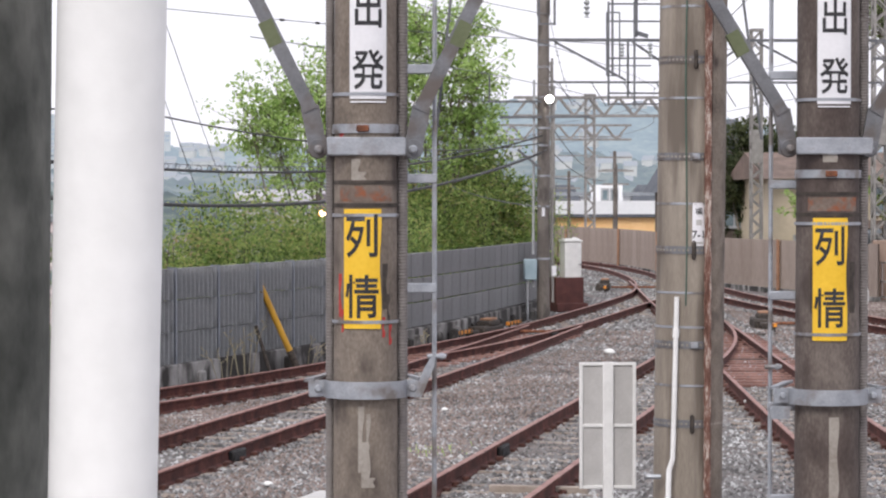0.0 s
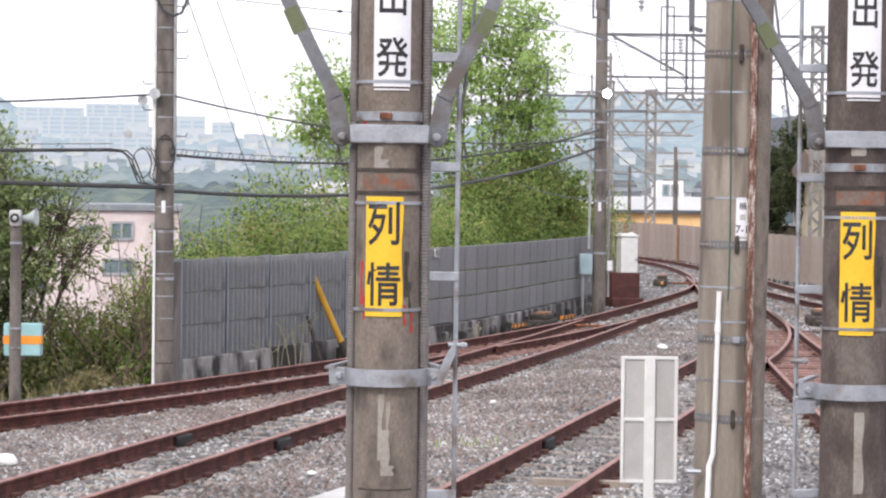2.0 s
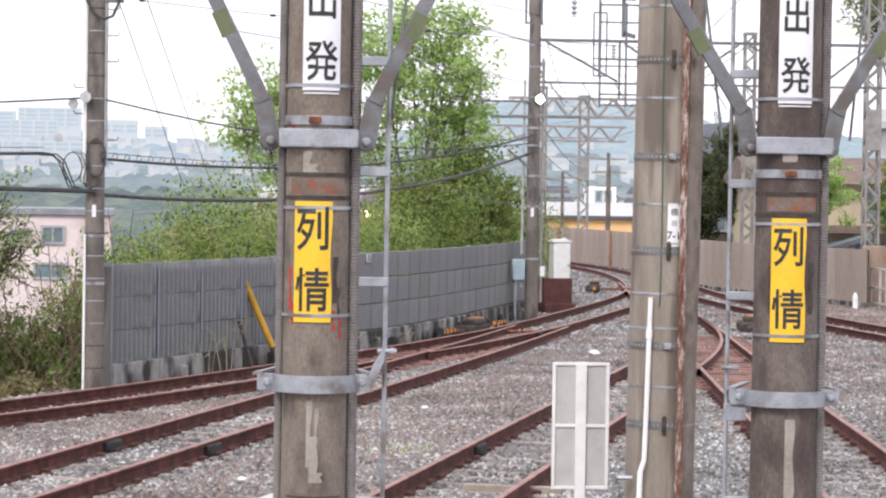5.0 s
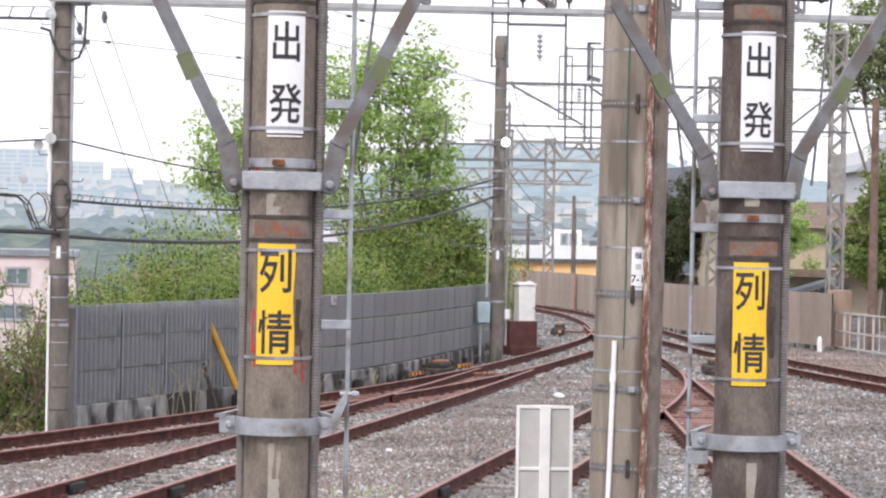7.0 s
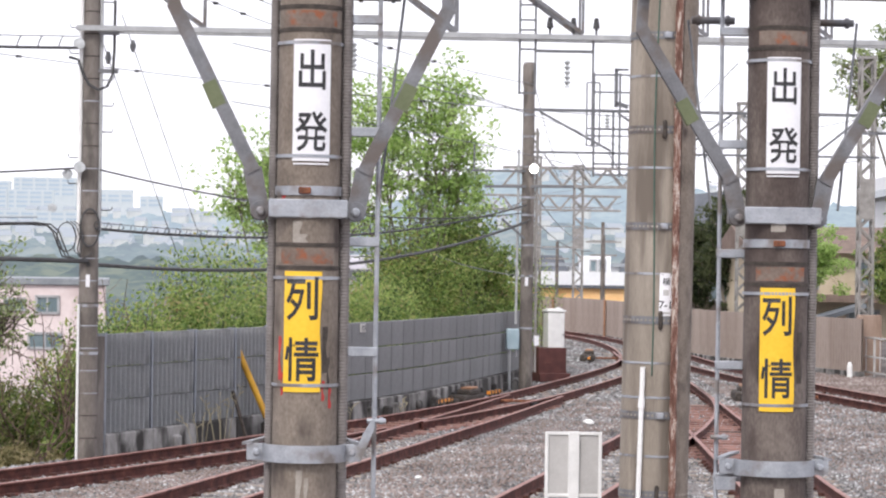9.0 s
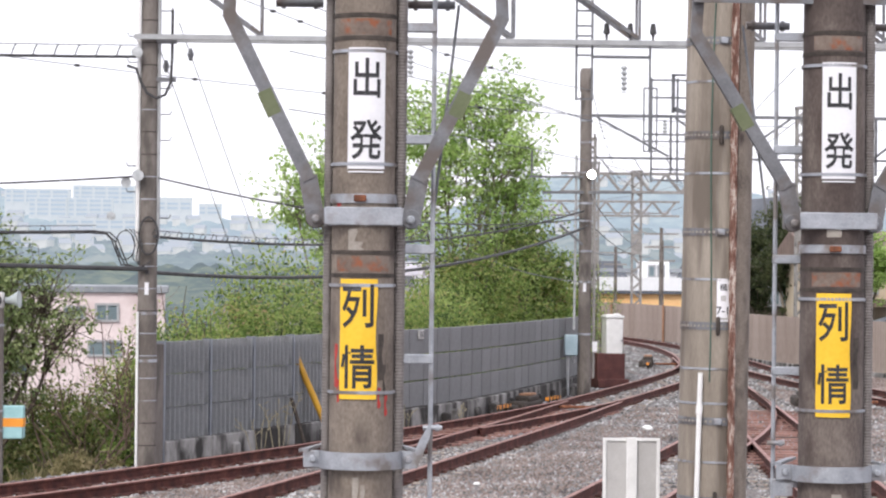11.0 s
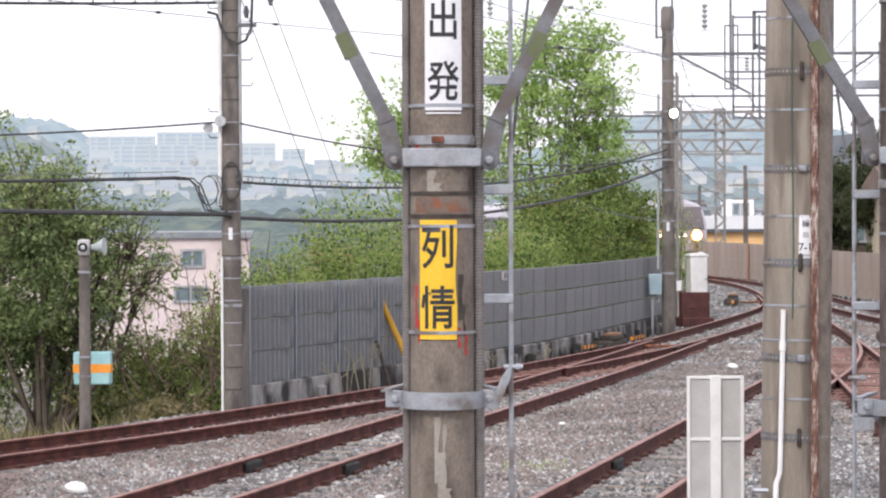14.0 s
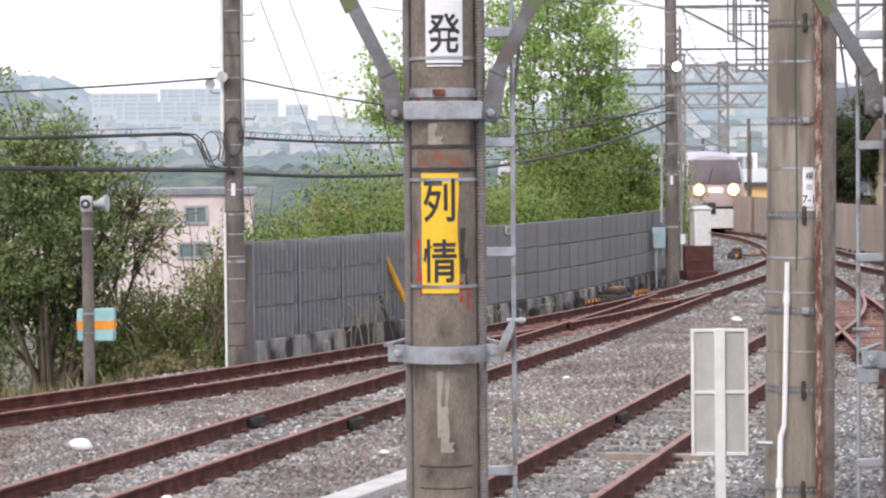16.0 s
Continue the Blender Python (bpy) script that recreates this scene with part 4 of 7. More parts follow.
def left_pole():
    p = thing("utility_pole", "slim concrete line pole with conduits and black cable loops", "pole", (-2.9, 35.0, 0))
    part("pole", pole_geo(0.142, 0.105, 9.5), M_CONC_FAR, p, "banded grey-brown concrete pole")
    part("conduit", Geo().tube([(-0.145, -0.05, 2.9), (-0.135, -0.05, 9.0)], 0.03, 10), M_WHITE, p, "white conduit")
    part("conduit", Geo().tube([(-0.125, -0.10, 0.05), (-0.125, -0.10, 2.2)], 0.02, 10), M_WHITE, p, "white conduit")
    part("conduit", Geo().tube([(0.14, -0.04, 3.2), (0.13, -0.04, 8.6)], 0.025, 10), M_BEAM, p, "grey conduit")
    for z in [0.35 + 0.31 * k for k in range(26)]:
        part("strap", Geo().ring(z - 0.008, z + 0.008, 0.1425 - 0.0039 * z, thick=0.003), M_GALV if random.random() < 0.6 else M_BLACKDIRT, p)
    for z in (1.52, 2.18):
        part("band", Geo().ring(z - 0.02, z + 0.02, 0.137, thick=0.006), M_GALV, p)
    for z in [3.5 + 0.36 * k for k in range(9)]:
        sx = 1 if int(z * 10) % 2 else -1
        part("step_bolt", Geo().tube([(sx * 0.12, 0, z), (sx * 0.29, 0, z), (sx * 0.31, 0, z + 0.05)], 0.009, 6), M_WIRE, p)
    for x, z in ((-0.13, 4.08), (-0.16, 5.78)):
        part("insulator", insulator_geo((x, -0.16, z), 0.078), M_PORC, p, "pale porcelain insulator")
    part("insulator", insulator_geo((-0.30, -0.10, 3.99), 0.07), M_PORC, p, "pale porcelain insulator")
    part("insulator", insulator_geo((-0.50, -0.10, 3.52), 0.06), M_PORC, p, "pale porcelain insulator")
    part("tag", Geo().box((0.0, -0.145, 2.52), (0.055, 0.01, 0.17)), M_SIGN_W, p, "small white tag")
    loop = [(0.02 + 0.13 * math.cos(a), -0.17, 3.25 + 0.26 * math.sin(a)) for a in [k * 2 * math.pi / 20 for k in range(21)]]
    part("cable_loop", Geo().tube(loop, 0.013, 6), M_CABLE, p, "black cable loop")
    loop = [(-0.30 + 0.13 * math.cos(a), -0.15, 3.12 + 0.2 * math.sin(a)) for a in [k * 2 * math.pi / 20 for k in range(21)]]
    part("cable_loop", Geo().tube(loop, 0.008, 6), M_CABLE, p)
    for dx in (0, 0.05, 0.1):
        part("drop_cable", Geo().tube([(-0.30 + dx, -0.15, 3.34), (-0.22 + dx, -0.16, 3.28), (-0.16 + dx, -0.17, 3.12), (-0.2 + dx, -0.17, 2.95), (-0.1, -0.17, 2.84)], 0.008, 6), M_CABLE, p)
    part("riser_loop", Geo().tube([(-0.30, -0.15, 5.60), (-0.17, -0.17, 5.56), (-0.11, -0.18, 5.38), (-0.02, -0.2, 5.22), (0.11, -0.2, 5.15), (0.23, -0.18, 5.20), (0.30, -0.12, 5.38), (0.31, -0.05, 5.7), (0.31, 0.0, 6.4)], 0.02, 8), M_CABLE, p, "black looping cable")
    part("side_arm", Geo().box((0.23, -0.05, 5.42), (0.28, 0.05, 0.06)), M_DULL, p)
    part("side_arm", Geo().box((0.2, -0.05, 5.95), (0.35, 0.05, 0.06)), M_DULL, p)
    for dx, dz in ((-0.05, 0.0), (0.0, -0.03), (0.04, -0.01)):
        part("cable_loop", Geo().tube([(-0.75 + dx, -0.16, 3.31 + dz), (-0.55 + dx, -0.18, 3.30 + dz), (-0.44 + dx, -0.19, 3.20 + dz), (-0.36 + dx, -0.19, 3.0 + dz), (-0.30 + dx, -0.19, 2.85), (-0.1, -0.18, 2.80), (0.06, -0.17, 2.90)], 0.011, 6), M_CABLE, p)


def cable(name, label, pts, r, mat, group="overhead cables"):
    return solid(name, Geo().tube(pts, r, 6), mat, label, "cable", group=group)


def cables():
    # the two thick bundles with their hangers, and thinner lines
    for a, b, sag, r in (((-14, 30.5, 3.36), (-3.6, 34.85, 3.30), 0.09, 0.024), ((-2.8, 34.85, 3.24), (5.2, 57.3, 4.22), 0.37, 0.020)):
        pts = sagging(a, b, sag, 30)
        c = cable("messenger_cable", "black cable hung from a carrier wire with many hooks", pts, r, M_CABLE)
        up = [p + Vector((0, 0, 0.085)) for p in pts]
        part("carrier_wire", Geo().tube(up, 0.007, 5), M_WIRE, c)
        g = Geo()
        total = (Vector(b) - Vector(a)).length
        for k in range(int(total / 0.42)):
            f = k / (total / 0.42) * 30
            q = pts[int(f)].lerp(pts[min(int(f) + 1, 30)], f - int(f))
            g.tube([q + Vector((0, 0, -0.02)), q + Vector((0.05, 0.03, 0.05)), q + Vector((0.0, 0, 0.1)), q + Vector((-0.03, 0, 0.02))], 0.007, 4)
        tagged(part("hook_row", g, M_CABLE, c), kind="stuff")
    cable("thick_cable", "thick black cable between line poles", sagging((-14, 30.5, 3.12), (-2.9, 34.85, 2.79), 0.04), 0.032, M_CABLE)
    cable("thick_cable", "thick black cable between line poles", sagging((-2.9, 34.85, 2.75), (5.2, 57.3, 3.83), 0.45), 0.028, M_CABLE)
    cable("service_wire", "grey wire hung between line poles", sagging((-14, 31, 3.9), (-3.05, 34.85, 4.07), 0.2), 0.013, M_CABLE)
    cable("service_wire", "grey wire hung between line poles", sagging((-2.75, 34.9, 4.05), (5.2, 57.3, 4.05), 0.35), 0.013, M_CABLE)
    c = cable("messenger_cable", "black cable hung from a carrier wire with many hooks", sagging((-14, 30.5, 5.75), (-3.06, 34.79, 5.72), 0.12), 0.02, M_CABLE)
    part("carrier_wire", Geo().tube([p + Vector((0, 0, 0.16)) for p in sagging((-14, 30.5, 5.75), (-3.06, 34.79, 5.72), 0.12)], 0.008, 5), M_WIRE, c)
    g = Geo()
    pts = sagging((-14, 30.5, 5.75), (-3.06, 34.79, 5.72), 0.12, 40)
    for k, q in enumerate(pts[:-1]):
        g.tube([q, q + Vector((0.03, 0, 0.10)), q + Vector((0.06, 0.02, 0.16))], 0.009, 4)
    tagged(part("hook_row", g, M_CABLE, c), kind="stuff")
    # guy wires from the left pole down over the wall
    for a, b in (((-2.81, 34.8, 6.0), (-1.62, 52.0, 0.6)), ((-2.52, 35.3, 6.25), (-1.3, 58.0, 0.75))):
        w = cable("guy_wire", "thin sloping guy wire with a grey strain insulator", [a, b], 0.007, M_WIRE, "guy wires")
        q = Vector(a).lerp(Vector(b), 0.06)
        part("strain_insulator", Geo().tube([q + Vector((0, 0, 0.09)), q, q - Vector((0, 0, 0.09))], [0.02, 0.05, 0.02], 8), M_WIRE, w)
    # contact and feeder wires along the tracks
    for line, z, off, r in ((MAIN_C, 5.15, 0, 0.008), (MAIN_C, 6.0, 0, 0.008), (THIRD_C, 6.3, 0.0, 0.007), (FOURTH_C, 5.2, 0, 0.008), (FOURTH_C, 6.05, 0, 0.008), (FIFTH_C, 5.2, 0, 0.008), (FIFTH_C, 6.1, 0, 0.008)):
        pts = [Vector((x, y, z)) for x, y in shifted(line, off)[::12] if y > 35]
        w = cable("contact_wire", "thin overhead wire above the track", pts, r, M_WIRE, "overhead line")
    for a, b in (((-2.9, 34.7, 7.4), (5.4, 57.5, 7.0)), ((-9, 33, 9.4), (5.4, 57.5, 6.3)), ((-12, 45, 7.3), (9.9, 57.5, 6.2)), ((5.4, 57.5, 5.6), (14, 120, 6.9)), ((5.4, 57.5, 6.9), (12.5, 120, 7.8))):
        w = cable("feeder_wire", "thin feeder wire with small clips", sagging(a, b, 0.3), 0.009, M_WIRE, "overhead line")
        pts = sagging(a, b, 0.3, 60)
        g = Geo()
        for k in (9, 12, 14, 18, 24, 31, 33, 40):
            g.tube([pts[k] - Vector((0.04, 0.03, 0.0)), pts[k] + Vector((0.04, 0.03, 0.0))], 0.028 if b[1] < 60 else 0.012, 6)
        tagged(part("clip_row", g, M_CABLE, w), kind="stuff")
    # strain hardware strung by the far pole
    for a, b in (((5.3, 57.3, 3.9), (1.0, 62, 3.0)), ((5.3, 57.3, 2.6), (2.0, 60, 3.7)), ((5.4, 57.5, 3.3), (9.0, 80, 3.9)), ((5.4, 57.5, 3.9), (10.0, 85, 3.4)), ((5.4, 57.5, 4.5), (13.3, 118, 4.2))):
        cable("strain_wire", "grey strain wire by the lamp pole", sagging(a, b, 0.25), 0.012, M_WIRE, "strain wires")


def truss_geo(x0, x1, z0, z1, y, step, w, thick):
    g = Geo()
    for z in (z0, z1):
        for yy in (y - w / 2, y + w / 2):
            g.bar((x0, yy, z), (x1, yy, z), thick, thick)
    n = int((x1 - x0) / step)
    for k in range(n):
        a, b = x0 + k * step, x0 + (k + 1) * step
        p, q = (z0, z1) if k % 2 == 0 else (z1, z0)
        for yy in (y - w / 2, y + w / 2):
            g.bar((a, yy, p), (b, yy, q), thick * 0.75, thick * 0.75)
    return g


def lattice_mast(label, x, y, h, w, group="lattice masts"):
    m = thing("lattice_mast", label, "mast", (x, y, 0), group=group)
    t = w * 0.17
    for sx in (-1, 1):
        for sy in (-1, 1):
            part("corner_post", Geo().box((sx * w / 2, sy * w / 2, h / 2), (t, t, h)), M_LATT, m)
    n = int(h / (w * 0.95))
    for face in range(4):
        for k in range(n):
            z0, z1 = k * h / n, (k + 1) * h / n
            a, b = (-w / 2, w / 2) if k % 2 else (w / 2, -w / 2)
            f = w / 2 + 0.004
            if face < 2:
                yy = -f if face == 0 else f
                part("lacing_bar", Geo().bar((a, yy, z0), (b, yy, z1), t * 0.8, 0.02), M_LATT, m)
            else:
                xx = -f if face == 2 else f
                part("lacing_bar", Geo().bar((xx, a, z0), (xx, b, z1), t * 0.8, 0.02), M_LATT, m)
    part("cap", Geo().box((0, 0, h + 0.03), (w * 1.25, w * 1.25, 0.08)), M_LATT, m)
    part("plate", Geo().box((0, -w / 2 - 0.03, h * 0.55), (w * 0.95, 0.02, h * 0.13)), M_LATT, m, "grey steel gusset plate")
    return m


def gantries():
    # nearer gantry across the tracks
    b = thing("gantry_beam", "pale steel lattice gantry beam across the tracks", "gantry", group="gantries")
    g = Geo()
    g.box((3.5, 34.8, 6.0), (13.2, 0.08, 0.07)).box((3.5, 35.2, 6.0), (13.2, 0.08, 0.07))
    part("bottom_chord", g, M_BEAM, b)
    g = Geo().box((3.5, 34.8, 7.0), (13.2, 0.08, 0.07)).box((3.5, 35.2, 7.0), (13.2, 0.08, 0.07))
    part("top_chord", g, M_BEAM, b)
    g = Geo()
    x, k = -2.6, 0
    while x < 9.6:
        for yy in (34.8, 35.2):
            g.bar((x, yy, 6.95), (x + 1.25, yy, 6.05), 0.05, 0.05)
            g.bar((x + 1.25, yy, 6.05), (x + 1.25, yy, 6.95), 0.035, 0.035)
        x += 1.75
    part("lacing", g, M_DULL, b)
    # hangers and insulators under and on the beam
    hang = thing("hanger_frame", "grey steel hanger frame with insulators under the gantry", "hanger", group="gantry fittings")
    g = Geo()
    for x in (3.03, 3.25):
        g.bar((x, 34.9, 5.20), (x, 34.9, 7.0), 0.03, 0.03)
    for z in (5.22, 5.83, 6.10, 6.24, 6.45, 6.7):
        g.bar((3.03, 34.9, z), (3.25, 34.9, z), 0.025, 0.025)
    for x0, x1, z in ((3.25, 4.06, 5.81),):
        g.bar((x0, 34.9, z), (x1, 34.9, z), 0.04, 0.04)
        g.bar((x1, 34.9, 6.0), (x1, 34.9, 4.5), 0.03, 0.03)
    for x in (3.98, 4.16):
        g.bar((x, 34.9, 5.38), (x, 34.9, 4.5), 0.02, 0.02)
    for z, x1 in ((5.38, 4.16), (4.74, 4.6), (4.64, 4.6), (4.5, 4.16)):
        g.bar((3.98, 34.9, z), (x1, 34.9, z), 0.02, 0.02)
    g.bar((4.39, 34.9, 5.58), (4.39, 34.9, 5.04), 0.05, 0.03).bar((4.37, 34.9, 5.57), (4.56, 34.9, 5.57), 0.03, 0.03).bar((4.39, 34.9, 5.1), (4.56, 34.9, 5.05), 0.06, 0.03)
    part("frame", g, M_WIRE, hang)
    for x, z0 in ((3.70, 5.81), (0.72, 6.0)):
        path, rs = [], []
        for k in range(6):
            path += [(x, 34.9, z0 - 0.12 - 0.07 * k), (x, 34.9, z0 - 0.15 - 0.07 * k)]
            rs += [0.015, 0.05]
        part("insulator", Geo().tube(path, rs, 10), M_PORC, hang)
    for x in (3.45, 3.78, 4.1):
        part("pin_insulator", Geo().tube([(x, 34.9, 6.04), (x, 34.9, 6.12), (x, 34.9, 6.14), (x, 34.9, 6.28)], [0.012, 0.02, 0.05, 0.03], 8), M_CABLE, hang)
    # middle gantry
    b = thing("gantry_beam", "dark steel gantry with braced arms beside the lamp pole", "gantry", group="gantries")
    g = Geo()
    for z, t in ((6.42, 0.07), (5.45, 0.05)):
        g.bar((5.3, 57.5, z), (13.4, 57.5, z), t, t)
    part("chord", g, M_WIRE, b)
    g = Geo()
    for x0, x1 in ((5.5, 7.15), (7.3, 8.6), (9.95, 8.7), (10.2, 11.9), (13.0, 11.9)):
        g.bar((x0, 57.5, 6.38), (x1, 57.5, 5.5), 0.05, 0.05)
    for x in (7.2, 8.65, 11.95):
        g.bar((x, 57.5, 6.42), (x, 57.5, 5.1), 0.05, 0.05)
    part("lacing", g, M_WIRE, b)
    g = Geo()
    for x0 in (6.75, 7.35, 8.0):
        g.bar((x0, 57.5, 7.3), (x0, 57.5, 4.9), 0.045, 0.045)
    for z in (7.25, 6.85, 6.0, 5.2, 4.95):
        g.bar((6.75, 57.5, z), (8.0, 57.5, z), 0.04, 0.04)
    g.bar((8.0, 57.5, 6.95), (8.35, 57.5, 6.95), 0.05, 0.05).bar((8.35, 57.5, 6.95), (8.35, 57.5, 6.45), 0.05, 0.05)
    part("hanger", g, M_WIRE, b)
    for x in (7.05, 7.7, 8.5):
        path, rs = [], []
        for k in range(5):
            path += [(x, 57.4, 6.35 - 0.08 * k), (x, 57.4, 6.31 - 0.08 * k)]
            rs += [0.02, 0.07]
        part("insulator", Geo().tube(path, rs, 8), M_PORC, b)
    g = Geo()
    for k in range(9):
        x = 5.6 + 0.75 * k
        g.bar((x, 57.5, 5.45), (x + 0.35, 57.5, 5.45 - 0.55), 0.02, 0.02)
    part("droppers", g, M_WIRE, b)
    lattice_mast("grey steel lattice mast behind the beige wall", 13.89, 78.0, 8.0, 0.32)
    lattice_mast("taller grey steel lattice mast by the white fence", 16.07, 70.5, 8.85, 0.375)
    lattice_mast("far steel lattice mast with a red band", 13.45, 120.0, 7.7, 0.42)
    lattice_mast("slim lattice mast behind the lamp pole", 6.15, 66.0, 6.3, 0.26)
    lattice_mast("slim lattice mast behind the lamp pole", 7.6, 80.0, 6.3, 0.26)
    for y, z0, x0, x1 in ((120.0, 6.72, 9.8, 17.0), (155.0, 6.4, 9.0, 20.0)):
        b = thing("gantry_beam", "far pale steel lattice gantry beam", "gantry", group="gantries")
        part("truss", truss_geo(x0, x1, z0, z0 + 0.88, y, 0.72, 0.5, 0.12), M_LATT, b)
        part("drop_arm", Geo().bar((x0 + 1.5, y, z0), (x0 + 1.5, y, z0 - 1.6), 0.06, 0.06).bar((x0 + 1.5, y, z0 - 1.0), (x1 - 2, y, z0 - 1.0), 0.06, 0.06), M_LATT, b)
    for x, y, h in ((14.4, 118.0, 5.0), (13.7, 112.0, 4.3), (13.6, 131.0, 4.2)):
        p = thing("far_pole", "thin far line pole with crossarms", "pole", (x, y, 0), group="far line poles")
        part("pole", pole_geo(0.10, 0.08, h, 10), M_CONC_FAR, p)
        part("crossarm", Geo().box((0, 0, h - 0.3), (1.6, 0.08, 0.08)).box((0, 0, h - 0.9), (1.2, 0.08, 0.08)), M_LATT, p)


def lamp_pole():
    p = thing("lamp_pole", "tall concrete line pole with a lit lamp and pipes", "pole", (5.25, 57.5, 0))
    part("pole", pole_geo(0.155, 0.13, 7.5, 20), M_CONC_FAR, p, "grey-brown concrete pole")
    part("collar", Geo().tube([(0, 0, 6.95), (0, 0, 7.0), (0, 0, 7.42), (0, 0, 7.5)], [0.135, 0.155, 0.155, 0.12], 16), M_CONC_FAR, p)
    part("pipe", Geo().tube([(-0.24, -0.05, 1.5), (-0.22, -0.05, 5.5)], 0.03, 8), M_BEAM, p, "pale steel pipe")
    part("pipe", Geo().tube([(-0.24, -0.08, 0.75), (-0.24, -0.08, 1.35)], 0.03, 8), M_BEAM, p, "pale steel pipe")
    part("pipe", Geo().tube([(0.21, -0.02, 0.4), (0.2, -0.02, 6.0)], 0.028, 8), M_LATT, p)
    box = part("junction_box", Geo().box((-0.32, -0.15, 1.15), (0.30, 0.2, 0.48), bevel=0.02), M_BOXBLUE2, p, "dusty blue junction box")
    part("box_post", Geo().tube([(-0.38, -0.1, 0.0), (-0.38, -0.1, 0.92)], 0.035, 8), M_BEAM, box)
    part("tag", Geo().box((0.23, -0.17, 1.12), (0.11, 0.02, 0.23), bevel=0.005), M_SIGN_W, p, "small white tag")
    part("tag", Geo().box((-0.02, -0.19, 2.47), (0.07, 0.01, 0.2)), M_SIGN_W, p, "small white tag")
    lamp = part("lamp", Geo().tube([(0.11, -0.1, 5.08), (0.11, -0.25, 5.05)], [0.05, 0.11], 12), M_BEAM, p, "flood lamp housing")
    part("bulb", Geo().tube([(0.11, -0.27, 5.05), (0.11, -0.31, 5.05), (0.11, -0.34, 5.05)], [0.09, 0.08, 0.035], 14), M_LAMP, lamp, "lit lamp")
    for z in (1.4, 2.6, 3.3, 4.0, 4.4, 5.1, 5.8, 6.3):
        part("band", Geo().ring(z - 0.025, z + 0.025, 0.156 - 0.0033 * z, thick=0.01), M_GALV, p)
    part("side_arm", Geo().bar((0, -0.1, 5.0), (-1.3, -0.1, 5.0), 0.05, 0.05).bar((-1.0, -0.1, 4.64), (1.05, -0.1, 4.66), 0.06, 0.06).bar((-1.25, -0.1, 5.0), (-1.25, -0.1, 5.6), 0.04, 0.04)
         .bar((-0.6, -0.1, 3.9), (0.0, -0.1, 3.4), 0.05, 0.05), M_WIRE, p, "thin steel side arms")
    for x, z in ((-0.55, 3.95), (-0.75, 3.55), (-0.4, 3.0), (-1.1, 3.75)):
        part("insulator", insulator_geo((x, -0.1, z), 0.045), M_PORC, p)


def relay_cabinet():
    c = thing("relay_cabinet", "white equipment cabinet on a maroon steel base", "cabinet", (6.27, 61.9, 0), 12)
    part("base", Geo().box((-0.02, 0, 0.40), (0.72, 0.5, 0.86), bevel=0.01).box((0.0, -0.1, 0.1), (0.8, 0.62, 0.2), bevel=0.01), M_MAROON, c, "maroon painted steel base")
    body = part("body", Geo().box((0.08, 0, 1.26), (0.43, 0.40, 0.88), bevel=0.012), M_WHITE, c, "white painted cabinet body")
    part("roof", Geo().box((0.08, 0, 1.73), (0.49, 0.46, 0.05), bevel=0.015).box((0.08, 0, 1.77), (0.38, 0.34, 0.04), bevel=0.015).box((0.18, 0, 1.80), (0.1, 0.1, 0.04)), M_WHITE, body)
    part("handle", Geo().box((0.26, -0.235, 1.15), (0.06, 0.03, 0.025)), M_DULL, body)
    part("handle", Geo().box((-0.1, -0.265, 0.45), (0.18, 0.03, 0.03)), M_MAROON, body)


def point_machine(x, y, rz, label):
    m = thing("point_machine", label, "point machine", (x, y, 0), rz, group="point machines")
    part("body", Geo().box((0, 0.05, 0.07), (1.5, 0.42, 0.22), bevel=0.04).box((0.1, 0, 0.22), (0.8, 0.3, 0.12), bevel=0.03).box((-0.9, 0.05, 0.05), (0.5, 0.2, 0.14), bevel=0.03), M_BLACKDIRT, m, "black cast housing")
    part("lid", Geo().box((0.1, 0, 0.30), (0.5, 0.24, 0.05), bevel=0.015), M_RUSTPOST, m, "orange-brown lid")
    for sx in (-1, 1):
        bar = part("guard_bar", Geo().box((sx * 1.95, -0.05, 0.14), (1.0, 0.07, 0.07)), M_ORANGE, m, "orange guard bar with black stripes", smooth=False)
        for k in range(4):
            part("stripe", Geo().box((sx * (1.56 + 0.26 * k), -0.05, 0.14), (0.11, 0.078, 0.078)), M_INK, bar, smooth=False)
        for k in (0, 1):
            part("leg", Geo().box((sx * (1.6 + 0.7 * k), -0.05, 0.03), (0.05, 0.05, 0.2)), M_BLACKDIRT, bar)
    part("rod", Geo().tube([(0, -0.2, 0.06), (0.2, -1.6, 0.06)], 0.03, 6), M_RUST, m)


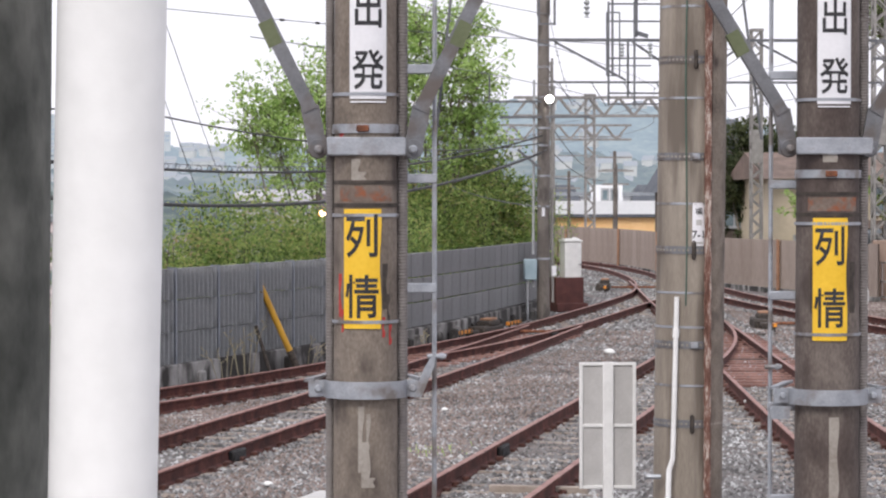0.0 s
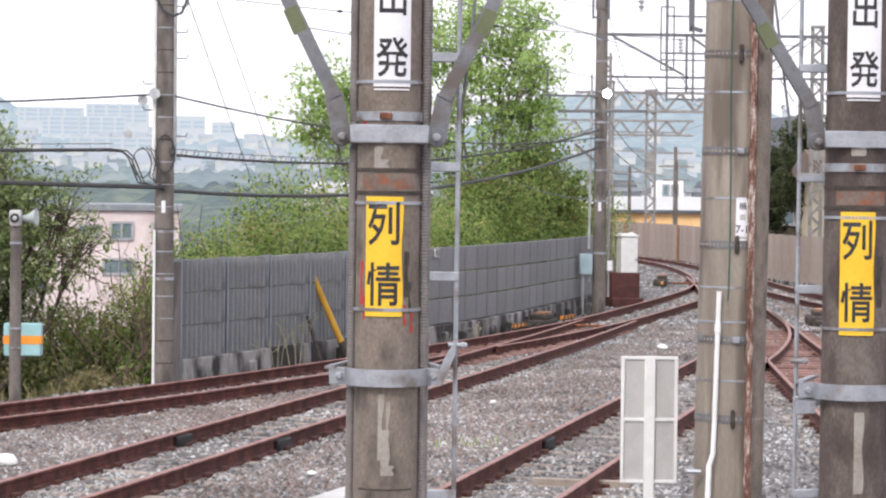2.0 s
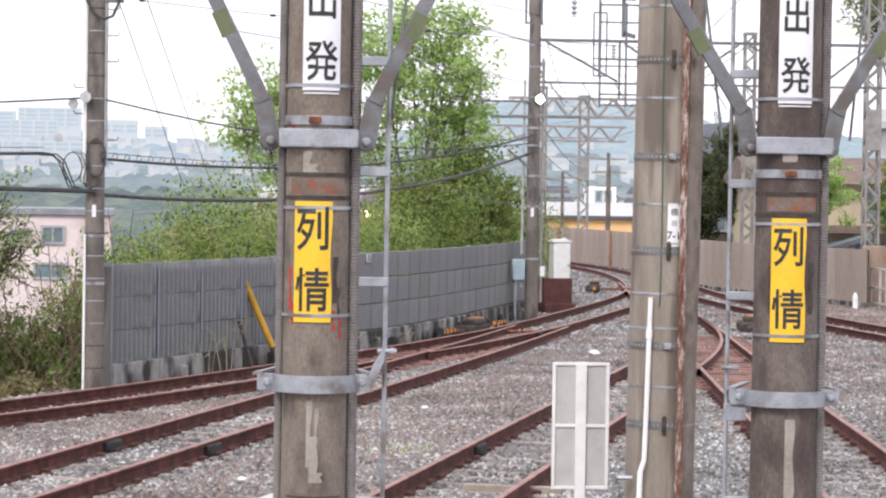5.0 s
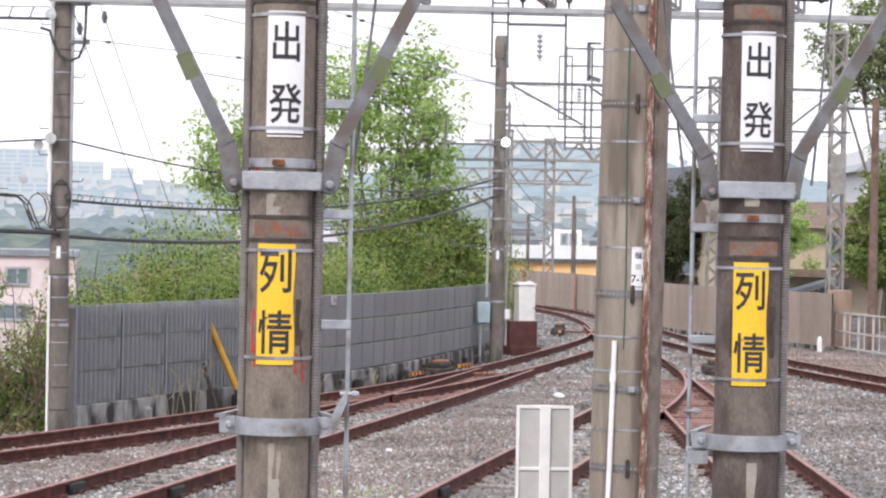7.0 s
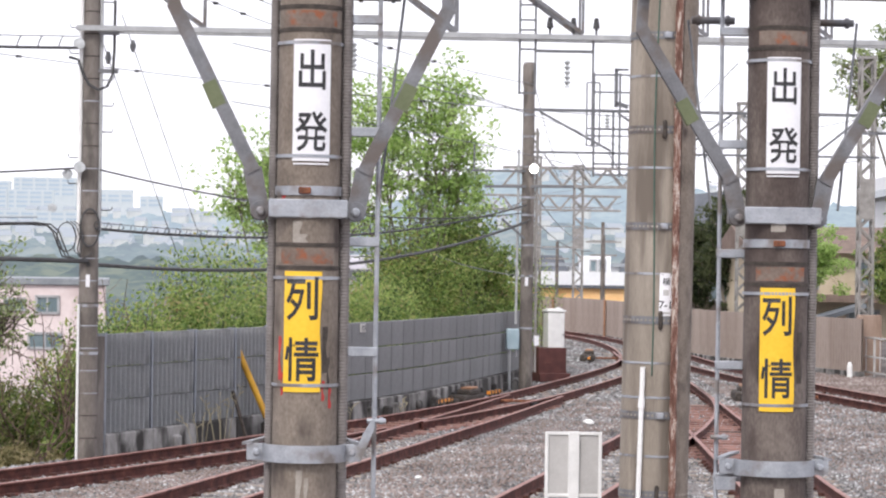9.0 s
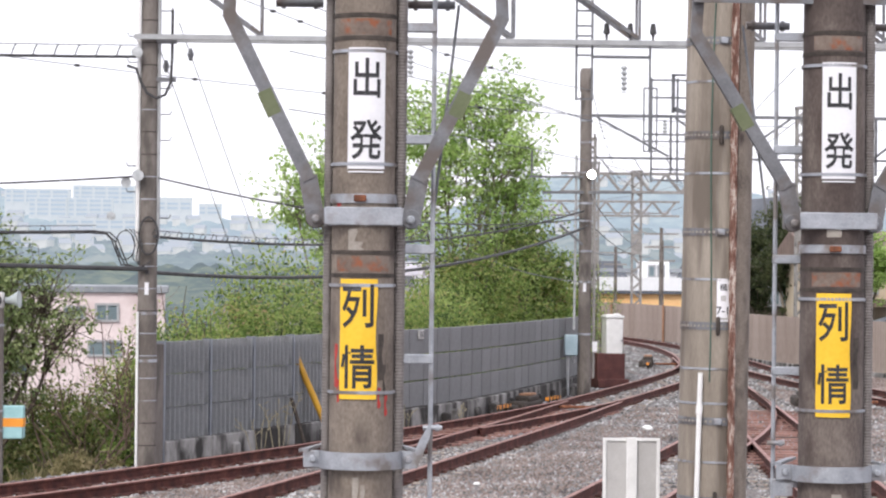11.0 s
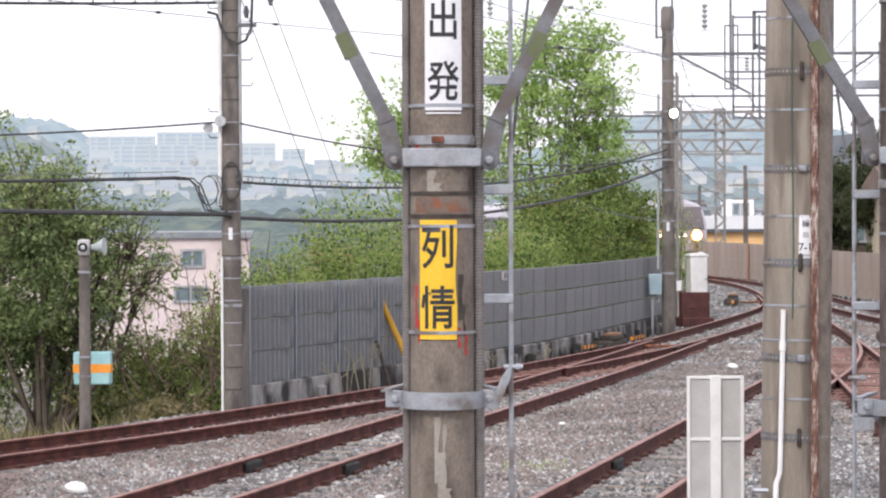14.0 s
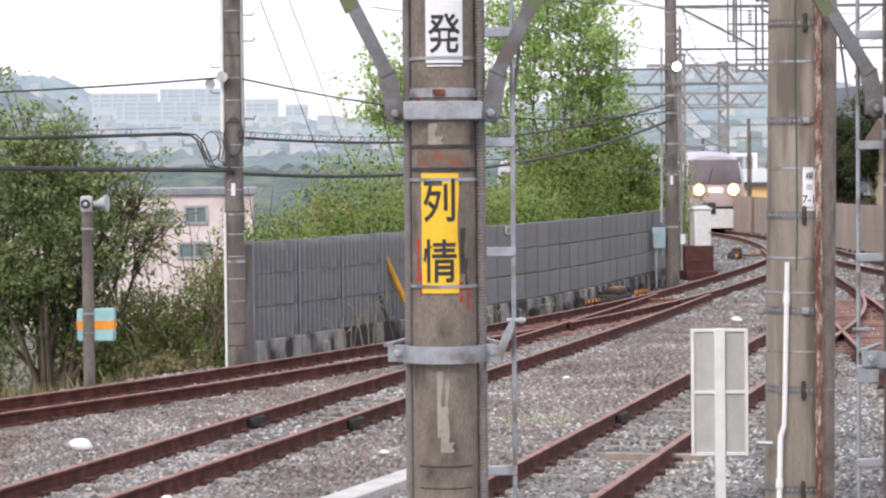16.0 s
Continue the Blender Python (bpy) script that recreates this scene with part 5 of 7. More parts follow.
def speaker_post():
    p = thing("speaker_post", "concrete post with loudspeakers and a pale blue box", "loudspeaker", (-4.6, 32.5, 0))
    part("post", Geo().tube([(0, 0, -0.15), (0, 0, 2.28)], [0.078, 0.07], 16), M_CONC_FAR, p, "slim concrete post")
    sp = part("box_speaker", Geo().box((-0.0, -0.03, 2.37), (0.145, 0.18, 0.21), bevel=0.02), M_GREYPLATE, p, "grey box loudspeaker")
    part("speaker_mouth", Geo().tube([(0, -0.125, 2.37), (0, -0.137, 2.37)], 0.062, 16), M_INK, sp)
    part("speaker_cone", Geo().tube([(0, -0.137, 2.37), (0, -0.145, 2.37)], [0.03, 0.02], 12), M_PORC, sp)
    part("horn", Geo().tube([(0.09, 0, 2.37), (0.14, -0.01, 2.37), (0.2, -0.02, 2.38), (0.27, -0.03, 2.385)], [0.04, 0.045, 0.07, 0.115], 16), M_HORN, p, "white horn loudspeaker")
    bx = part("equipment_box", Geo().box((0.09, 0.10, 0.80), (0.48, 0.22, 0.42), bevel=0.015), M_BOXBLUE, p, "pale blue equipment box")
    part("stripe", Geo().box((0.09, 0.10, 0.80), (0.488, 0.228, 0.11)), M_ORANGE, bx, "orange stripe")
    for z in (0.7, 0.95, 2.05):
        part("band", Geo().ring(z - 0.015, z + 0.015, 0.078, thick=0.005), M_GALV, p)


def left_wall():
    w = tagged(thing("noise_wall", "grey corrugated and panelled noise wall on a stained concrete base", "wall", kind="structure"), kind="structure")
    bay = 1.52
    n = int(length(WALL_L) / bay)
    corr = Geo()
    pts = [(-bay / 2 + 0.06 + (bay - 0.12) * (k // 2 + (0.35 if k % 2 else 0)) / 18.4, -0.085 if (k // 2) % 2 else 0.03) for k in range(37)] + [(bay / 2 - 0.06, 0.03)] * 8
    verts = [(x, y, z) for z in (0.008, 0.462) for x, y in pts] + [(x, 0.065, z) for z in (0.008, 0.462) for x, y in pts]
    faces = []
    for k in range(44):
        faces += [(k, k + 1, 45 + k + 1, 45 + k), (90 + k + 1, 90 + k, 135 + k, 135 + k + 1), (45 + k, 46 + k, 136 + k, 135 + k), (k + 1, k, 90 + k, 91 + k)]
    corr.add(verts, faces)
    corr_mesh = corr.mesh("wall_panel", [M_WALL])
    flat_mesh = Geo().box((0, 0.012, 0.235), (bay - 0.05, 0.06, 0.452), bevel=0.012).mesh("wall_panel", [M_WALLF])
    half_mesh = Geo().box((0, 0.012, 0.235), (bay / 2 - 0.03, 0.06, 0.452), bevel=0.012).mesh("wall_panel", [M_WALLF])
    post_mesh = Geo().box((0, -0.06, 0.90), (0.05, 0.012, 1.76)).box((0, 0.01, 0.90), (0.014, 0.12, 1.76)).box((0, 0.07, 0.90), (0.05, 0.012, 1.76)).mesh("post", [M_POST])
    base_mesh = Geo().box((0, 0.01, 0.10), (bay - 0.02, 0.22, 0.52), bevel=0.02).mesh("base_block", [M_WALLBASE])
    but_mesh = Geo().box((0, -0.12, 0.06), (0.22, 0.14, 0.44), bevel=0.03).mesh("buttress", [M_WALLBASE])
    for k in range(n + 1):
        x, y, a = along(WALL_L, k * bay)
        rz = math.degrees(a)
        if k <= 5:
            part("post", post_mesh, None, w, "grey steel post").matrix_basis = pose(x, y, 0, 0, 0, rz)
        else:
            part("buttress", but_mesh, None, w).matrix_basis = pose(x, y, random.uniform(-0.1, 0.0), 0, 0, rz)
        if k == n:
            break
        x, y, a = along(WALL_L, (k + 0.5) * bay)
        rz = math.degrees(a)
        part("base_block", base_mesh, None, w).matrix_basis = pose(x, y, 0, 0, 0, rz)
        if k % 2:
            part("buttress", but_mesh, None, w).matrix_basis = pose(x + random.uniform(-0.2, 0.2), y, random.uniform(-0.12, -0.02), 0, 0, rz)
        for r in range(3):
            if k < 5:
                part("wall_panel", corr_mesh, None, w).matrix_basis = pose(x, y, 0.36 + 0.47 * r, 0, 0, rz)
            else:
                for q in (0.25, 0.75):
                    xx, yy, aa = along(WALL_L, (k + q) * bay)
                    part("wall_panel", half_mesh, None, w).matrix_basis = pose(xx + random.uniform(-0.004, 0.004), yy, 0.36 + 0.47 * r, 0, 0, math.degrees(aa) + random.uniform(-0.5, 0.5))
    x, y, a = along(WALL_L, s_where(WALL_L, 45.3))
    vent = part("vent_plate", Geo().box((0, -0.045, 1.66), (0.26, 0.03, 0.15), bevel=0.005), M_GREYPLATE, w, "small pale slotted vent plate")
    vent.matrix_basis = pose(x, y, 0, 0, 0, math.degrees(a))
    for k in range(5):
        part("slot", Geo().box((-0.10 + 0.05 * k, -0.063, 1.66 + 0.02 * (k % 2)), (0.018, 0.006, 0.11)), M_WALLF, vent)
    x, y, a = along(WALL_L, 0)
    part("end_post", Geo().box((-0.16, 0.01, 0.85), (0.24, 0.16, 1.78), bevel=0.01), M_CONC_FAR, w, "brownish concrete end post").matrix_basis = pose(x, y, 0, 0, 0, math.degrees(a))


def right_wall():
    w = thing("boundary_wall", "beige ribbed boundary wall with rusty posts", "wall", kind="structure")
    bay = 1.0
    pts = [(-0.5 + k / 24, -0.02 if (k // 2) % 2 else 0.01) for k in range(25)]
    g = Geo()
    g.add([(x, y, z) for z in (0.05, 1.54) for x, y in pts] + [(x, 0.06, z) for z in (0.05, 1.54) for x, y in pts],
          [f for k in range(24) for f in ((k, k + 1, 26 + k, 25 + k), (51 + k, 50 + k, 75 + k, 76 + k), (25 + k, 26 + k, 76 + k, 75 + k))])
    mesh = g.mesh("wall_panel", [M_WALLR])
    base = Geo().box((0, 0.02, 0.0), (1.0, 0.2, 0.24), bevel=0.01).mesh("base_block", [M_WALLBASE])
    post = Geo().box((0, -0.05, 0.82), (0.13, 0.07, 1.5), bevel=0.01).mesh("post", [M_RUSTPOST])
    n = int(length(WALL_R) / bay)
    for k in range(n):
        x, y, a = along(WALL_R, (k + 0.5) * bay)
        rz = math.degrees(a) + 180
        part("wall_panel", mesh, None, w).matrix_basis = pose(x, y, 0, 0, 0, rz)
        part("base_block", base, None, w).matrix_basis = pose(x, y, 0, 0, 0, rz)
        if k % 9 == 6:
            part("post", post, None, w, "rust-brown steel post").matrix_basis = pose(x - 0.05, y, 0, 0, 0, rz)
    x, y, a = along(WALL_R, 0)
    part("end_pier", Geo().box((0.42, 0.9, 0.80), (0.62, 0.4, 1.66), bevel=0.02).box((0.05, 0.4, 0.80), (0.14, 0.2, 1.6), bevel=0.02), M_PIER, w, "rust-stained end pier").matrix_basis = pose(x, y, 0, 0, 0, 0)
    f = thing("white_fence", "pale grey painted steel fence beside the outer track", "fence", (15.42, 68.0, 0), -86.3)
    for k in range(8):
        part("fence_post", Geo().box((1.28 * k, 0, 0.48), (0.055, 0.055, 1.16), bevel=0.006), M_GREYPLATE, f)
    for z in (0.10, 0.52, 1.03):
        part("fence_rail", Geo().box((4.48, -0.04, z), (9.1, 0.03, 0.05), bevel=0.005), M_GREYPLATE, f)
    for k in range(7):
        part("fence_bar", Geo().box((1.28 * k + 0.64, -0.04, 0.56), (0.035, 0.02, 0.92)), M_GREYPLATE, f)
    b = thing("white_marker_post", "small white marker post at the wall foot", "marker", (14.74, 66.3, 0))
    part("post", Geo().tube([(0, 0, -0.1), (0, 0, 0.3), (0, 0, 0.36), (0, 0, 0.4)], [0.07, 0.07, 0.05, 0.03], 10), M_WHITE, b)


def small_yard_things():
    p = thing("leaning_post", "yellow steel post leaning on the grey wall", "post", (-0.30, 40.05, 0))
    part("post", Geo().tube([(-0.16, 0, 0.33), (-0.68, 0.0, 1.50)], 0.05, 10), M_YELLOW, p, "chipped yellow post")
    part("cap", Geo().tube([(-0.68, 0, 1.50), (-0.71, 0, 1.56)], 0.053, 10), M_INK, p)
    part("base", Geo().tube([(0.0, 0, -0.05), (-0.17, 0, 0.36)], 0.06, 10), M_BLACKDIRT, p)
    p = thing("iron_bar", "dark iron bar leaning on the wall", "bar", (-0.75, 39.3, 0))
    part("bar", Geo().tube([(0, 0, 0.0), (-0.25, 0.08, 0.8)], 0.03, 8), M_BLACKDIRT, p)
    for x, y, s in ((-3.68, 25.3, 0.13), (5.25, 45.0, 0.11), (1.6, 33.0, 0.05), (4.4, 38.0, 0.04), (-0.6, 24.5, 0.05), (5.8, 34.0, 0.05), (9.3, 46.0, 0.05), (3.9, 27.0, 0.05)):
        g = Geo()
        bm = bmesh.new()
        bmesh.ops.create_icosphere(bm, subdivisions=2, radius=s)
        for v in bm.verts:
            v.co = Vector((v.co.x * 1.0, v.co.y * 0.8, v.co.z * 0.55)) * (1 + 0.25 * noise.noise(v.co * 9))
        g.add([(v.co.x + x, v.co.y + y, v.co.z + s * 0.2) for v in bm.verts], [[v.index for v in f.verts] for f in bm.faces])
        bm.free()
        solid("white_stone", g, M_WHITE, "white painted marker stone lying on ballast", "stone", group="white stones")
    b = thing("bollard", "small white octagonal marker post in the ballast", "marker", (-2.26, 20.3, 0))
    part("post", Geo().tube([(0, 0, -0.1), (0, 0, 0.11), (0, 0, 0.15)], [0.066, 0.066, 0.03], 8), M_WHITE, b, smooth=False)
    s = thing("trough_lid", "pale concrete trough lids between the tracks", "cable trough", (-1.35, 19.4, 0), -19.0)
    for k in range(9):
        part("lid", Geo().box((0, 0.5 * k, 0.01), (0.28, 0.49, 0.11), bevel=0.008), M_PALE, s, "pale concrete lid")
    for x, y in ((8.6, 51.0), (7.2, 43.0)):
        p = thing("point_rod", "dark point rod across the track", "rod", (x, y, 0))
        part("rod", Geo().tube([(-0.9, 0, -0.015), (0.9, 0.1, -0.015)], 0.025, 6), M_BLACKDIRT, p)
    w = thing("wooden_crossing_board", "weathered board lying between the rails", "board", (2.0, 23.9, 0), -14)
    part("board", Geo().box((0, 0, 0.0), (0.95, 0.11, 0.08), bevel=0.006), M_SLEEPER, w)


M_PALE = surface("pale_slab", [(0.3, (0.42, 0.41, 0.40)), (0.7, (0.56, 0.55, 0.54))], scale=3, fine=40, rough=0.95)


# ---- plants ----
def leaf_cloud(rng, centres, radii, count, size, flat=0.75):
    """Many small leaves in clumps: each clump is a ragged shell of two-triangle leaves."""
    c = np.array(centres)
    r = np.array(radii)
    pick = rng.choice(len(c), count, p=r ** 2 / (r ** 2).sum())
    d = rng.normal(size=(count, 3))
    d /= np.linalg.norm(d, axis=1, keepdims=True)
    p = c[pick] + d * (r[pick] * rng.uniform(0.35, 1.08, count) ** 0.7)[:, None] * np.array([1, 1, flat])
    a = rng.normal(size=(count, 3))
    a /= np.linalg.norm(a, axis=1, keepdims=True)
    b = np.cross(a, rng.normal(size=(count, 3)))
    b /= np.linalg.norm(b, axis=1, keepdims=True)
    s = size * rng.uniform(0.6, 1.4, (count, 1))
    v = np.stack([p - a * s, p + b * s * 0.45, p + a * s, p - b * s * 0.45], 1).reshape(-1, 3)
    f = np.arange(count * 4).reshape(-1, 4)
    return v, f


def leaf_mesh(name, v, f, mat):
    me = bpy.data.meshes.new(name)
    me.from_pydata(v.tolist(), [], f.tolist())
    me.materials.append(mat)
    return me


def branchy(rng, g, base, tip, r, depth, ends, spread=0.5, kink=0.08):
    base, tip = Vector(base), Vector(tip)
    n = 5
    ln = (tip - base).length
    path = [base.lerp(tip, i / n) + Vector(rng.normal(size=3)) * kink * ln * (0 < i < n) for i in range(n + 1)]
    g.tube(path, [r * (1 - 0.6 * i / n) for i in range(n + 1)], 6, caps=False)
    ends.append(path[-1])
    if depth == 0:
        return
    for k in range(int(rng.integers(3, 5))):
        i = int(rng.integers(2, n + 1))
        d = (tip - base).normalized() + Vector(rng.normal(size=3)) * spread
        d.z = abs(d.z) * 0.8 + 0.15
        branchy(rng, g, path[i], path[i] + d.normalized() * ln * rng.uniform(0.24, 0.42), r * 0.5, depth - 1, ends, spread, kink)


def lobed_tree(label, at, lobes, leaves, size, mat, seed, stems=3, clump=0.32, twigs=9, trunk_r=0.09, group="", shell=0.55, bark=None):
    """A tree whose crown is a set of uneven lobes (x, y, z, radius, share of leaves): stems fork to each lobe, twigs end in leaf clumps."""
    rng = np.random.default_rng(seed)
    t = thing("tree", label, "tree", at, group=group)
    o = Vector(at)
    g, centres, radii = Geo(), [], []
    heads = []
    for k in range(stems):
        a = 2 * math.pi * (k + rng.uniform(-0.3, 0.3)) / stems
        heads.append(Vector((0.18 * math.cos(a), 0.18 * math.sin(a), -0.3)))
    mean = sum((Vector(q[:3]) for q in lobes), Vector()) / len(lobes) - o
    for i, (x, y, z, r, share) in enumerate(lobes):
        c = Vector((x, y, z)) - o
        foot = heads[i % stems]
        fork = foot.lerp(mean, 0.45) + Vector((0.25 * (c.x - mean.x), 0.2 * (c.y - mean.y), 0))
        path = [foot, foot.lerp(fork, 0.5) + Vector(rng.normal(size=3)) * 0.06, fork, fork.lerp(c, 0.5) + Vector(rng.normal(size=3)) * 0.12, c]
        g.tube(path, [trunk_r, trunk_r * 0.8, trunk_r * 0.6, trunk_r * 0.42, trunk_r * 0.25], 7, caps=False)
        for k in range(int(twigs * (0.5 + r))):
            d = Vector(rng.normal(size=3))
            d.z = d.z * 0.8 + 0.25
            tip = c + d.normalized() * r * (shell + (1.15 - shell) * rng.random())
            root = path[3].lerp(c, rng.uniform(0.2, 1.0))
            bend = root.lerp(tip, 0.5) + Vector(rng.normal(size=3)) * 0.10 * r
            g.tube([root, bend, tip], [trunk_r * 0.24, trunk_r * 0.15, 0.006], 5, caps=False)
            for q in range(6):
                e = bend.lerp(tip, rng.uniform(-0.3, 1.0)) + Vector(rng.normal(size=3)) * clump * 0.9
                g.tube([bend.lerp(tip, 0.3), e], [trunk_r * 0.09, 0.004], 4, caps=False)
                centres.append(tuple(e))
                radii.append(clump * rng.uniform(0.35, 1.2) * math.sqrt(share))
    part("trunk", g, bark or M_STEM, t, "branching grey-brown trunk")
    v, f = leaf_cloud(rng, centres, radii, leaves, size, 0.6)
    part("crown", leaf_mesh("crown", v, f, mat), None, t, "airy crown of small leaves")
    return t


def bush(name, label, at, w, d, h, leaves, size, mat, seed, category="bush", group="", clumps=26):
    rng = np.random.default_rng(seed)
    b = thing(name, label, category, at, group=group)
    cs, rs = [], []
    for k in range(clumps):
        x, y = rng.uniform(-w / 2, w / 2), rng.uniform(-d / 2, d / 2)
        top = h * (0.62 + 0.38 * noise.noise((x * 0.9 + seed, y, 0)) + 0.1)
        cs.append((x, y, top * rng.uniform(0.25, 0.95)))
        rs.append(0.22 * h * rng.uniform(0.45, 1.1))
    g = Geo()
    for k in range(8):
        x = rng.uniform(-w / 2, w / 2)
        g.tube([(x, 0, -0.4), (x + rng.uniform(-.2, .2), 0, h * 0.4), (x + rng.uniform(-.4, .4), rng.uniform(-.2, .2), h * 0.8)], [0.03, 0.02, 0.006], 5, caps=False)
    part("stem", g, M_BARK, b)
    v, f = leaf_cloud(rng, cs, rs, leaves, size, 0.9)
    part("foliage", leaf_mesh("foliage", v, f, mat), None, b, "ragged green foliage")
    return b


def grass(name, label, n, area, h, mat, seed):
    rng = np.random.default_rng(seed)
    vs = []
    for _ in range(n):
        x, y, z = area(rng)
        a, hh, w = rng.uniform(0, 6.28), h * rng.uniform(0.4, 1.3), 0.005 + 0.004 * rng.random()
        dx, dy = math.cos(a), math.sin(a)
        bx, by = rng.normal(0, 0.22 * hh, 2)
        vs += [(x - dx * w, y - dy * w, z), (x + dx * w, y + dy * w, z), (x + bx * 0.5 + dx * w * 0.6, y + by * 0.5 + dy * w * 0.6, z + hh * 0.65), (x + bx, y + by, z + hh)]
    f = [(4 * i, 4 * i + 1, 4 * i + 2, 4 * i + 3) for i in range(n)]
    me = bpy.data.meshes.new(name)
    me.from_pydata(vs, [], f)
    me.materials.append(mat)
    tagged(new(name, me), label, "grass", kind="stuff")


def plants():
    gz = ground_height
    lobed_tree("light green tree with thin stems behind the wall", (0.2, 60.5, gz(0.2, 60.5)), [(-1.0, 60.5, 4.9, 0.95, 1), (0.25, 60.8, 5.6, 1.1, 1), (-1.5, 60.2, 4.5, 0.5, 0.9), (-0.75, 60.4, 3.9, 0.8, 0.5),
               (1.0, 60.2, 4.3, 1.1, 0.4), (-0.3, 60.9, 5.0, 0.7, 0.9), (0.2, 60.0, 3.4, 0.9, 0.45)], 8500, 0.062, M_LEAF, 11, stems=4, trunk_r=0.06, clump=0.36, twigs=9, shell=0.45)
    lobed_tree("tall light green tree with several pale stems behind the wall", (2.6, 61.0, gz(2.6, 61)), [(1.9, 61.2, 6.25, 1.0, 1), (3.2, 61.0, 6.5, 1.05, 1), (3.55, 61.0, 5.35, 0.8, 0.8), (2.25, 60.8, 5.1, 0.9, 0.5),
               (3.9, 61.0, 4.55, 0.55, 0.9), (2.6, 61.4, 7.0, 0.7, 0.9), (3.75, 61.3, 6.95, 0.45, 0.8), (3.0, 60.6, 4.2, 0.9, 0.45), (1.6, 60.7, 4.1, 0.7, 0.5), (4.05, 61.0, 5.9, 0.4, 0.7)], 14000, 0.062, M_LEAF, 12, stems=5, trunk_r=0.065, clump=0.36, twigs=9, shell=0.45)
    lobed_tree("dense green young tree behind the wall by the lamp pole", (4.2, 62.0, gz(4.2, 62)), [(4.1, 62, 3.35, 0.75, 1), (4.75, 62.2, 2.6, 0.6, 1), (3.2, 61.6, 2.9, 0.9, 0.9), (4.3, 62.0, 2.2, 0.7, 1), (2.4, 61.0, 2.6, 0.8, 0.7)], 19000, 0.055, M_LEAF_B, 15, stems=3, clump=0.42, twigs=14, shell=0.2)
    k = 30
    for x, y, w, d, h, n, mat in ((-2.3, 44.0, 1.9, 1.6, 3.5, 9000, M_LEAF_B), (-0.9, 46.5, 2.4, 1.8, 3.5, 10000, M_LEAF_B), (0.5, 50.5, 2.6, 1.8, 3.4, 10000, M_LEAF_B), (1.6, 55.6, 2.4, 1.6, 3.0, 9000, M_LEAF_B),
                                  (3.0, 59.3, 2.2, 1.6, 3.4, 10000, M_LEAF_B), (4.3, 63.2, 1.7, 1.4, 4.0, 9000, M_LEAF), (4.95, 65.0, 0.8, 1.2, 3.2, 5000, M_LEAF_B), (3.4, 66.0, 2.2, 1.6, 3.8, 8000, M_LEAF_B),
                                  (-2.9, 42.0, 1.2, 1.4, 2.9, 4500, M_LEAF_B), (6.0, 78.0, 3.5, 3.0, 4.2, 6000, M_LEAF_B)):
        k += 1
        bush("bush", "dense green bush along the back of the wall", (x, y, gz(x, y) + 0.2), w, d, h - gz(x, y) * 0.75, int(n * 2.6), 0.043, mat, k, group="bushes behind the wall", clumps=60)
    # left bank
    lobed_tree("dark evergreen tree on the bank", (-6.0, 37.6, gz(-6.0, 37.6)), [(-6.25, 37.6, 3.3, 0.55, 1), (-5.65, 37.5, 3.2, 0.5, 1), (-6.1, 37.3, 2.85, 0.65, 1), (-5.4, 37.4, 2.75, 0.5, 1), (-6.5, 37.5, 2.3, 0.6, 1),
               (-5.75, 37.2, 2.15, 0.55, 1), (-4.95, 37.4, 2.15, 0.5, 0.5), (-4.6, 37.5, 2.4, 0.36, 0.35), (-4.35, 37.5, 1.95, 0.34, 0.35), (-5.05, 37.4, 1.6, 0.42, 0.5), (-6.0, 37.3, 1.55, 0.5, 0.8), (-6.6, 37.4, 1.2, 0.5, 0.8), (-5.4, 37.9, 1.2, 0.5, 0.9), (-6.2, 38.0, 0.8, 0.6, 0.9), (-5.6, 38.1, 0.5, 0.5, 0.8), (-6.9, 38.0, 0.6, 0.5, 0.8)],
               28000, 0.042, M_LEAF_D, 13, stems=3, clump=0.30, twigs=15, trunk_r=0.07, shell=0.3, bark=M_BARK)
    lobed_tree("dark evergreen tree on the bank", (-7.6, 38.6, gz(-7.6, 38.6)), [(-7.4, 38.6, 3.0, 0.7, 1), (-8.3, 38.6, 2.9, 0.8, 1), (-7.6, 38.4, 2.2, 0.8, 1), (-8.6, 38.4, 2.2, 0.8, 1), (-7.2, 38.5, 1.5, 0.6, 1)],
               15000, 0.048, M_LEAF_D, 14, stems=3, clump=0.28, twigs=12, trunk_r=0.075, shell=0.3, bark=M_BARK)
    for x, y, w, h, n, mat in ((-3.4, 37.6, 0.6, 1.3, 1800, M_LEAF_B), (-4.3, 38.0, 1.4, 0.9, 2000, M_LEAF_B), (-5.4, 36.0, 1.6, 0.9, 1800, M_LEAF_B), (-7.0, 35.5, 2.2, 1.2, 2500, M_LEAF_B),
                               (-9.0, 37.0, 3.0, 2.0, 3500, M_LEAF_D), (-6.4, 34.0, 1.6, 0.5, 1800, M_LEAF)):
        k += 1
        bush("shrub", "low green shrub on the railway bank", (x, y, gz(x, y) - 0.05), w, 1.0, h, int(n * 1.4), 0.045, mat, k, group="shrubs on the bank", clumps=18)
    rng = np.random.default_rng(5)
    for x, y in ((-3.75, 36.6), (-3.35, 37.6), (-4.3, 37.6)):
        t = thing("bare_shrub", "leafless reddish shrub of thin twigs", "shrub", (x, y, gz(x, y)), group="bare shrubs")
        g, ends = Geo(), []
        for q in range(6):
            branchy(rng, g, (rng.uniform(-.1, .1), 0, 0), (rng.uniform(-0.8, 0.8), rng.uniform(-.4, .4), rng.uniform(1.5, 2.5)), 0.015, 2, ends, 0.45, 0.06)
        part("branchwork", g, M_TWIG, t, "bare reddish twigs")
